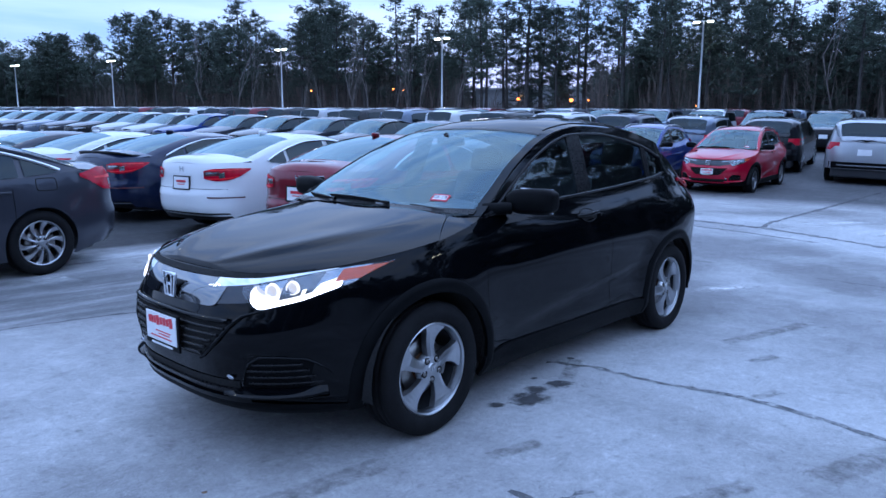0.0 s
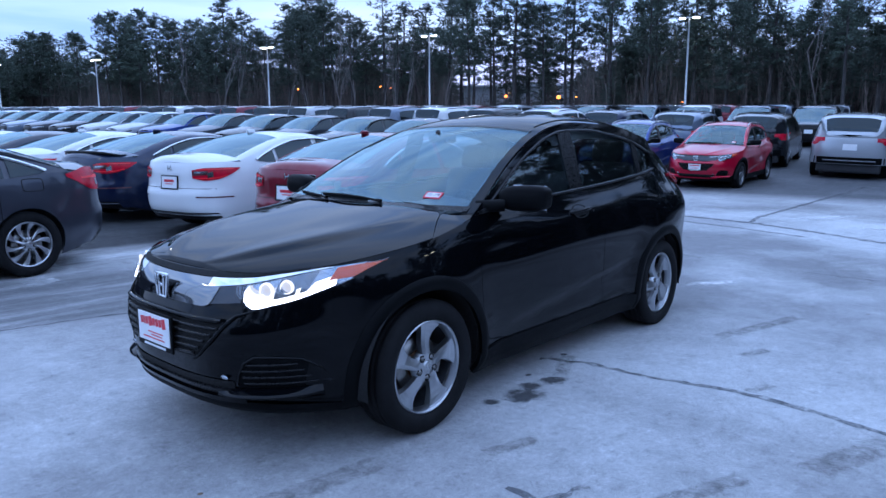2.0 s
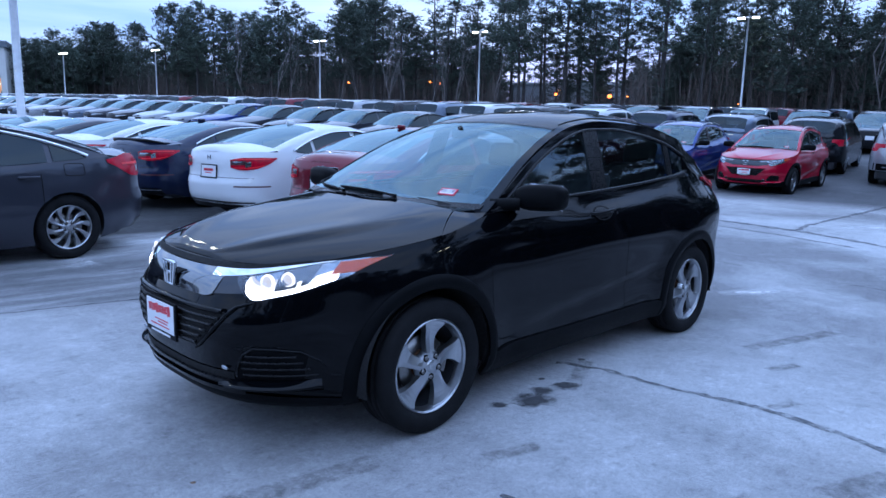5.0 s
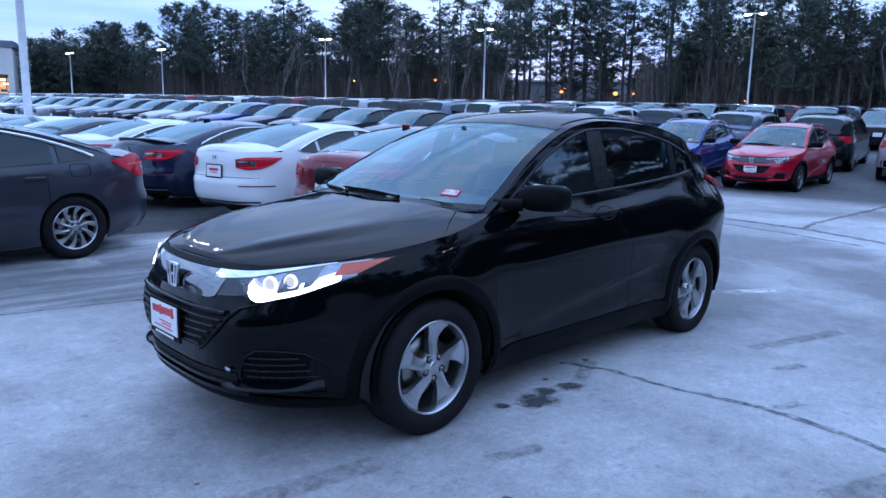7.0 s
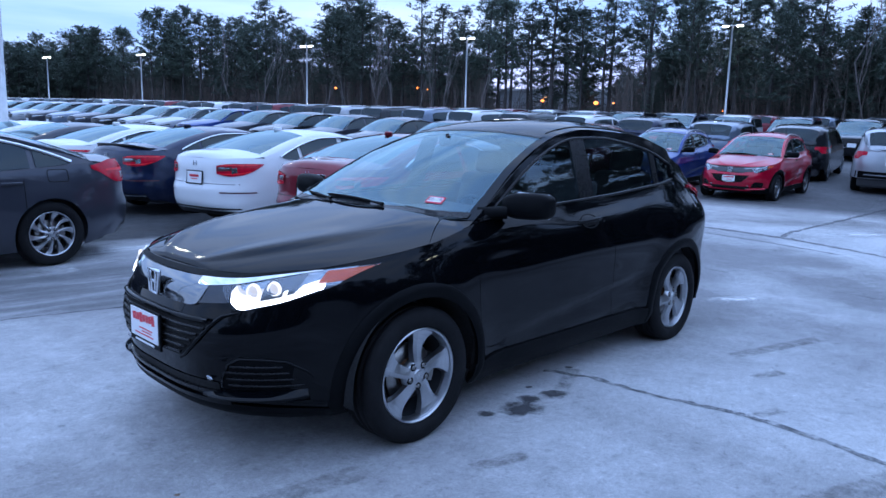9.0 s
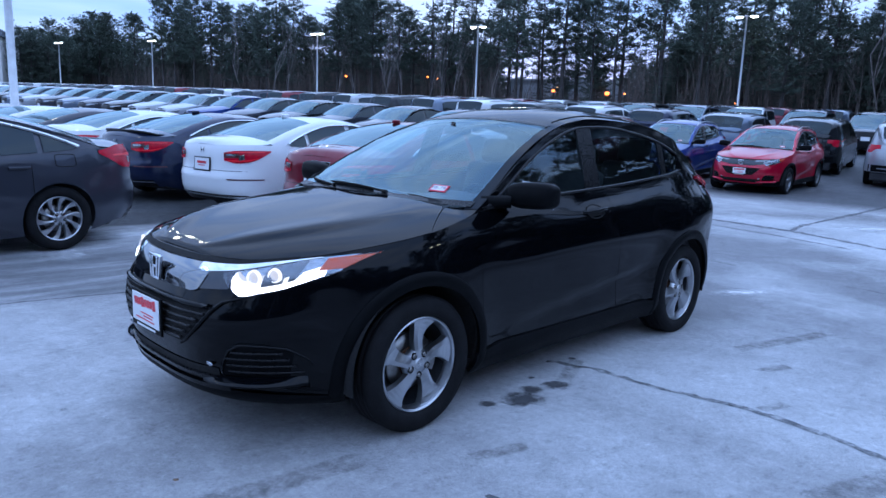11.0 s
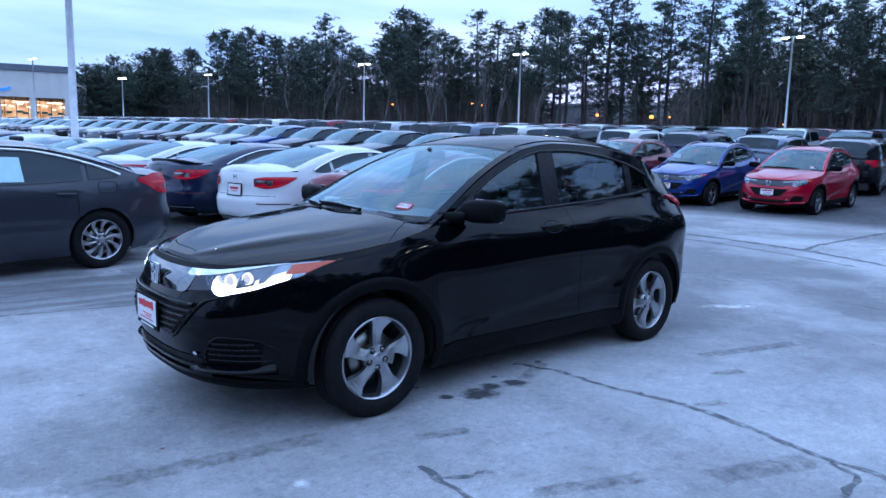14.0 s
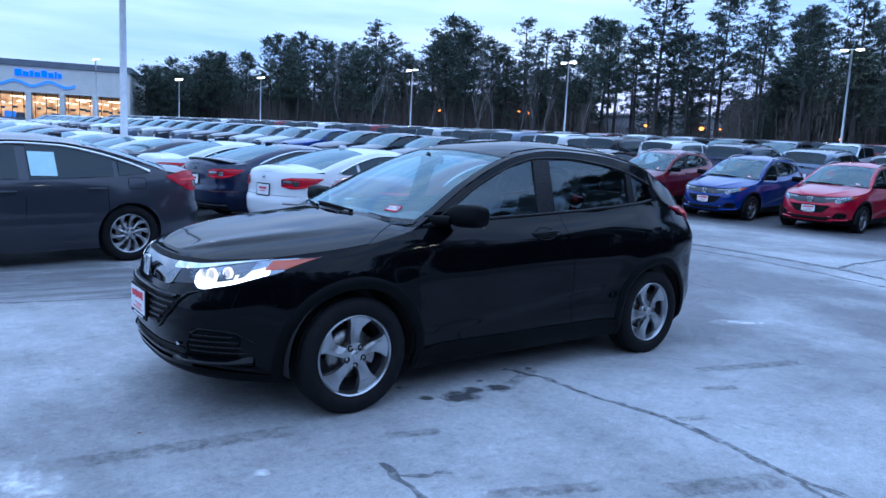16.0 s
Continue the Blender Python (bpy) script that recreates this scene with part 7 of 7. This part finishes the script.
def showroom():
    s = new("showroom")
    tagged(s, "cream showroom with glowing glass front, blue wave and blue sign", "building")
    W, H, D = 46.0, 9.2, 18.0
    z1 = 4.7
    b = bmesh.new()
    add_box(b, (W / 2, 0.2, (z1 + H) / 2 - 0.3), (W, 0.5, H - z1 - 0.6), bevel=0.02)
    part("upper_wall", b, SHOW_WALL, s)
    b = bmesh.new()
    add_box(b, (W / 2, D / 2, H - 0.25), (W + 0.6, D + 0.6, 0.9), bevel=0.03)
    part("roof_band", b, SHOW_ROOF, s)
    for x in (0.25, W - 0.25):
        b = bmesh.new()
        add_box(b, (x, D / 2 + 0.25, H / 2 - 0.2), (0.5, D - 0.5, H - 0.4))
        part("end_wall", b, SHOW_WALL, s)
    b = bmesh.new()
    add_box(b, (W / 2, D, H / 2 - 0.2), (W - 1, 0.4, H - 0.4))
    part("back_wall", b, SHOW_WALL, s)
    b = bmesh.new()
    add_box(b, (W / 2, D / 2, -0.1), (W, D, 0.3))
    part("floor_slab", b, SHOW_FLOOR, s)
    b = bmesh.new()
    add_box(b, (W / 2, 6.5, 2.3), (W - 1.2, 0.2, 4.6))
    part("inner_wall", b, SHOW_IN, s, "inner wall of the showroom with warm lamplight put in as glow")
    n = 10
    for i in range(n + 1):
        b = bmesh.new()
        add_box(b, (0.3 + i * (W - 0.6) / n, 0.0, z1 / 2), (0.75, 0.75, z1), bevel=0.03)
        part("column", b, SHOW_WALL, s)
    for i in range(n):
        xa = 0.3 + i * (W - 0.6) / n
        wdt = (W - 0.6) / n
        for k in range(3):
            b = bmesh.new()
            add_box(b, (xa + (k + 0.5) * wdt / 3, 0.3, z1 / 2), (0.07, 0.1, z1))
            part("mullion", b, SATIN, s)
        b = bmesh.new()
        add_box(b, (xa + wdt / 2, 0.3, 0.45), (wdt - 0.8, 0.12, 0.9))
        part("low_panel", b, SHOW_ROOF, s)
        b = bmesh.new()
        add_box(b, (xa + wdt * 0.5, 3.0, 4.15), (2.0, 0.5, 0.14))
        part("ceiling_lamp", b, SHOW_LAMP, s)
        b = bmesh.new()
        add_box(b, (xa + wdt * (0.3 + 0.4 * (i % 2)), 2.2, 1.4), (1.4, 0.8, 0.9), bevel=0.1)
        # every third stand is made to glow with the wave's emission
        part("display_stand", b, WAVE_BLUE if i % 3 == 0 else SHOW_ROOF, s)
        for k in range(4):
            b = bmesh.new()
            q = (i * 7 + k * 5) % 9 / 9.0
            add_box(b, (xa + wdt * (0.12 + 0.24 * k), 1.4 + 3.6 * q, 2.35 + 0.5 * q), (0.5 + 0.5 * q, 0.08, 0.35), bevel=0.02)
            part("hanging_banner", b, BANNER, s)
            b = bmesh.new()
            add_box(b, (xa + wdt * (0.2 + 0.22 * k), 5.0 - 2.5 * q, 0.75 + 0.4 * q), (0.35 + 0.8 * q, 0.6, 1.3), bevel=0.12)
            part("dark_furniture", b, SHOW_ROOF, s)
            b = bmesh.new()
            add_box(b, (xa + wdt * (0.1 + 0.26 * k), 5.2, 3.2 + 0.9 * q), (0.35 + 0.5 * q, 0.2, 0.14), bevel=0.02)
            part("spot_lamp", b, SHOW_LAMP, s)
    # wave along the front
    b = bmesh.new()
    pts = []
    for i in range(151):
        x = lerp(7.6, W - 3, i / 150)
        pts.append((x, -0.12, 6.0 - 0.34 * math.sin((x - 7.6) * 1.36)))
    for (xa, ya, za), (xb, yb, zb2) in zip(pts, pts[1:]):
        q = [b.verts.new(p) for p in ((xa, ya, za - 0.2), (xb, yb, zb2 - 0.2), (xb, yb, zb2 + 0.2), (xa, ya, za + 0.2))]
        b.faces.new(q[::-1])
    o = part("wave", b, WAVE_BLUE, s, "pale blue wave on the front")
    thicken(o, 0.1)
    # sign as plain lit bars
    x = 9.4
    for w, h in ((0.5, 0.72), (0.28, 0.95), (0.7, 0.72), (0.75, 1.0), (0.75, 0.72), (0.5, 0.9), (0.7, 0.72), (0.95, 1.0)):
        b = bmesh.new()
        add_box(b, (x + w / 2, -0.15, 7.0 + h / 2), (w, 0.15, h), bevel=0.04)
        part("sign_block", b, SIGN_BLUE, s, "lit blue sign block")
        x += w + 0.16
    return s


sr = showroom()
cx, cy = polar(77.4, 118)
ca = math.degrees(math.atan2(polar(88.5, 124)[1] - cy, polar(88.5, 124)[0] - cx))
sr.matrix_world = pose(cx, cy, ground_z(cx, cy) - 0.1, 0, 0, ca) @ Matrix.Diagonal((1, -1, 1, 1))

# ---- tar-filled cracks and stains on the lot
def worn_mark(name, col, rough, cut, scale, radial):
    """A mark on the ground with ragged, half-worn cover; radial: fades towards its rim."""
    m = basic(name, col, rough, 0, 0.35, 18, 0.4)
    nt = m.node_tree
    out = nt.nodes["Material Output"]
    bs = nt.nodes["Principled BSDF"]
    n = noise_node(nt, scale, 6, 0.75)
    fac = n.outputs["Fac"]
    if radial is True:
        tc = nt.nodes.new("ShaderNodeTexCoord")
        d = nt.nodes.new("ShaderNodeVectorMath")
        d.operation = "DISTANCE"
        d.inputs[1].default_value = (0.5, 0.5, 0.5)
        fl = nt.nodes.new("ShaderNodeVectorMath")
        fl.operation = "MULTIPLY_ADD"
        fl.inputs[1].default_value, fl.inputs[2].default_value = (1, 1, 0), (0, 0, 0.5)
        nt.links.new(tc.outputs["Generated"], fl.inputs[0])
        nt.links.new(fl.outputs["Vector"], d.inputs[0])
        k = nt.nodes.new("ShaderNodeMath")
        k.operation = "MULTIPLY_ADD"
        k.inputs[1].default_value = -1.1
        nt.links.new(d.outputs["Value"], k.inputs[0])
        nt.links.new(fac, k.inputs[2])
        fac = k.outputs[0]
    if radial == "box":
        sep = nt.nodes.new("ShaderNodeSeparateXYZ")
        tc2 = nt.nodes.new("ShaderNodeTexCoord")
        nt.links.new(tc2.outputs["Generated"], sep.inputs[0])
        ends = []
        for ax, gain in (("X", 2.2), ("Y", 1.3)):
            p = nt.nodes.new("ShaderNodeMath")
            p.operation = "PINGPONG"
            p.inputs[1].default_value = 0.5
            nt.links.new(sep.outputs[ax], p.inputs[0])
            q = nt.nodes.new("ShaderNodeMath")
            q.operation = "MULTIPLY"
            q.inputs[1].default_value = gain
            nt.links.new(p.outputs[0], q.inputs[0])
            ends.append(q.outputs[0])
        mn = nt.nodes.new("ShaderNodeMath")
        mn.operation = "MINIMUM"
        nt.links.new(ends[0], mn.inputs[0])
        nt.links.new(ends[1], mn.inputs[1])
        mn2 = nt.nodes.new("ShaderNodeMath")
        mn2.operation = "MINIMUM"
        mn2.inputs[1].default_value = 0.30
        nt.links.new(mn.outputs[0], mn2.inputs[0])
        k = nt.nodes.new("ShaderNodeMath")
        k.operation = "ADD"
        nt.links.new(mn2.outputs[0], k.inputs[0])
        nt.links.new(fac, k.inputs[1])
        fac = k.outputs[0]
    r = ramp(nt, fac, [(cut[0], (0.0,)), (cut[1], (cut[2],))])
    tr = nt.nodes.new("ShaderNodeBsdfTransparent")
    mx = nt.nodes.new("ShaderNodeMixShader")
    nt.links.new(r.outputs["Color"], mx.inputs["Fac"])
    nt.links.new(tr.outputs["BSDF"], mx.inputs[1])
    nt.links.new(bs.outputs["BSDF"], mx.inputs[2])
    nt.links.new(mx.outputs["Shader"], out.inputs["Surface"])
    return m


TAR = worn_mark("crack_filler", (0.12, 0.123, 0.13), 0.85, (0.34, 0.62, 0.85), 9.0, False)
OIL = worn_mark("oil_stain", (0.07, 0.07, 0.075), 0.5, (0.0, 0.34, 0.85), 14.0, True)
SCUFF = worn_mark("faded_scuff", (0.17, 0.16, 0.155), 0.85, (0.66, 1.02, 0.55), 13.0, "box")
SALT = worn_mark("dried_salt", (0.80, 0.80, 0.80), 0.9, (0.15, 0.55, 0.8), 8.0, True)


def crack(name, label, pts, width, seed, mat=None, lift=0.003):
    rng = random.Random(seed)
    line = []
    for (xa, ya), (xb, yb) in zip(pts, pts[1:]):
        n = max(3, int(math.hypot(xb - xa, yb - ya) / 0.045))
        for i in range(n):
            line.append((lerp(xa, xb, i / n), lerp(ya, yb, i / n)))
    line.append(pts[-1])
    vs, fs = [], []
    for i, (x, y) in enumerate(line):
        a, c = line[max(0, i - 1)], line[min(len(line) - 1, i + 1)]
        dx, dy = c[0] - a[0], c[1] - a[1]
        L = math.hypot(dx, dy) or 1
        j = noise.noise(Vector((i * 0.35, seed, 0))) * 0.03 + rng.uniform(-0.006, 0.006)
        w = width * (0.35 + 1.5 * abs(noise.noise(Vector((i * 0.19, seed + 9, 0)))) + 0.5 * rng.random())
        px, py = -dy / L, dx / L
        for s in (-1, 1):
            xx, yy = x + px * (j + s * w / 2), y + py * (j + s * w / 2)
            vs.append((xx, yy, ground_z(xx, yy) + lift))
    for i in range(len(line) - 1):
        fs.append((2 * i, 2 * i + 2, 2 * i + 3, 2 * i + 1))
    o = obj(name, vs, fs, mat or TAR, smooth=False)
    tagged(o, label, "crack", kind="structure")


crack("crack_main", "dark tar-filled crack across the asphalt", [(-0.02, -0.66), (0.09, -0.91), (0.11, -1.37), (0.21, -1.86), (0.16, -2.23), (0.08, -2.57), (0.09, -2.83), (0.02, -3.05), (0.0, -4.5), (0.1, -7)], 0.066, 1)
crack("crack_branch", "curved dark crack joining the long one", [(0.05, -2.66), (0.0, -2.79), (-0.24, -2.83), (-0.48, -2.80), (-0.70, -2.82), (-1.2, -2.95)], 0.045, 2)
crack("crack_patch", "short dark crack round a patch", [(-1.51, -1.48), (-1.52, -1.61), (-1.54, -1.9), (-1.58, -2.12), (-1.62, -2.5)], 0.04, 3)
crack("crack_patch", "short dark crack round a patch", [(-1.51, -1.63), (-1.42, -1.69), (-1.35, -1.69), (-1.29, -1.74)], 0.03, 4)
crack("crack_aisle", "long dark joint across the aisle", [(7.9, 4.5), (7.74, 1.56), (7.63, 0.41), (7.35, -0.46), (6.96, -1.35), (6.5, -3)], 0.15, 5)
crack("crack_aisle", "long dark joint across the aisle", [(7.3, 4.5), (7.15, 1.56), (7.0, 0.41), (6.75, -0.6)], 0.08, 8)
crack("crack_far", "dark joint leading along the aisle", [(7.7, 0.45), (8.3, 0.53), (11.05, 0.44), (16.5, 0.31)], 0.10, 6)
crack("crack_thin", "thin dark line on the asphalt", [(4.5, 1.0), (4.39, 0.1), (4.3, -0.9), (4.21, -1.82)], 0.03, 10)
crack("crack_left", "dark joint along the parked row", [(-9, 3.9), (-4, 3.1), (-2.18, 2.77), (-1.73, 2.7), (-1.25, 2.58), (0.5, 2.2)], 0.035, 7)


def stain(x, y, rx, ry, turn, seed, mat=None, lift=0.0025):
    n = 28
    vs = [(x, y, ground_z(x, y) + lift)]
    for i in range(n):
        a = 2 * math.pi * i / n
        k = 1 + 0.45 * noise.noise(Vector((2.2 * math.cos(a), 2.2 * math.sin(a), seed)))
        u, v = rx * k * math.cos(a), ry * k * math.sin(a)
        t = radians(turn)
        vs.append((x + u * math.cos(t) - v * math.sin(t), y + u * math.sin(t) + v * math.cos(t), ground_z(x, y) + lift))
    o = obj("stain", vs, [(0, i + 1, (i + 1) % n + 1) for i in range(n)], mat or OIL, smooth=False)
    tagged(o, "dark dried oil stain on the asphalt", "stain", "oil stains", kind="structure")


for i, (x, y, rx, ry) in enumerate(((-0.63, -0.95, 0.17, 0.10), (-0.48, -0.90, 0.10, 0.06), (-0.32, -0.95, 0.11, 0.065), (-0.82, -0.87, 0.065, 0.04), (-0.86, -0.64, 0.03, 0.02), (-0.33, -0.78, 0.03, 0.02), (0.15, -0.73, 0.035, 0.022))):
    stain(x, y, rx, ry, -40, i * 3.1)


def scuff(x0, y0, x1, y1, w, seed, mat, label, name="scuff"):
    """A rubbed strip with frayed ends, laid flat on the lot."""
    rng = random.Random(int(seed * 10))
    L = math.hypot(x1 - x0, y1 - y0)
    n = 14
    vs = []
    for i in range(n + 1):
        u = lerp(-L / 2, L / 2, i / n)
        k = rng.uniform(0.85, 1.1)
        for s in (-1, 1):
            vs.append((u + rng.uniform(-0.02, 0.02) * L, s * w * 0.5 * k, 0))
    cx, cy = (x0 + x1) / 2, (y0 + y1) / 2
    o = obj(name, vs, grid_faces(n, 1), mat, smooth=False)
    o.matrix_world = Matrix.Translation((cx, cy, ground_z(cx, cy) + 0.002)) @ Matrix.Rotation(math.atan2(y1 - y0, x1 - x0), 4, "Z")
    tagged(o, label, "scuff", "scuff marks", kind="structure")


scuff(-2.95, -0.74, -1.55, -0.95, 0.17, 5.5, SCUFF, "dark rubbed tyre streak on the pale asphalt")
scuff(1.15, -1.33, 2.30, -1.67, 0.15, 7.5, SCUFF, "faint scuffed streak on the pale asphalt")
scuff(-0.60, -2.36, 0.08, -2.62, 0.20, 8.5, SCUFF, "brownish scuffed patch by the long crack")
scuff(-1.36, -1.22, -1.02, -1.32, 0.11, 10.5, SCUFF, "small scuffed patch on the pale asphalt")
scuff(0.85, -1.62, 1.15, -1.72, 0.10, 11.5, SCUFF, "small scuffed patch on the pale asphalt")
scuff(-1.35, -1.95, -0.75, -2.2, 0.12, 12.5, SCUFF, "faint scuffed patch on the pale asphalt")
scuff(0.22, -1.86, 0.45, -1.94, 0.09, 14.5, SCUFF, "small scuffed patch beside the long crack")
scuff(0.2, -0.75, -0.25, -0.95, 0.12, 13.5, SCUFF, "faint scuffed patch beside the oil drops")
CHIP = worn_mark("brown_leaf_litter", (0.16, 0.10, 0.06), 0.8, (0.02, 0.12, 0.95), 12.0, True)
rs = random.Random(64)
for i in range(34):
    x, y = rs.uniform(-3.2, 5.5), rs.uniform(-4.2, 2.6)
    if -2.3 < x < 2.2 and -0.95 < y < 0.95:
        continue
    L = rs.choice((0.02, 0.03, 0.05, 0.09))
    if rs.random() < 0.5:
        stain(x, y, L * 0.8, L * 0.5, rs.uniform(0, 180), i * 1.7, CHIP if L < 0.04 else OIL if L < 0.06 else SALT, 0.0022)
    else:
        stain(x, y, L * 1.6, L, rs.uniform(0, 180), i * 1.7, SALT, 0.0022)
for x0, y0, x1, y1, w in ((7.95, 0.2, 10.4, -0.9, 0.9), (7.7, -0.9, 9.0, -1.6, 0.7), (-3.2, -0.4, -2.6, -1.3, 0.5), (-1.9, 4.4, 0.3, 4.9, 0.9), (-6.0, 3.9, -1.5, 4.3, 0.8), (2.6, -0.4, 3.6, -0.9, 0.4)):
    scuff(x0, y0, x1, y1, w, x0 * 3.3, SALT, "bright icy salt patch on the asphalt", "ice_patch")
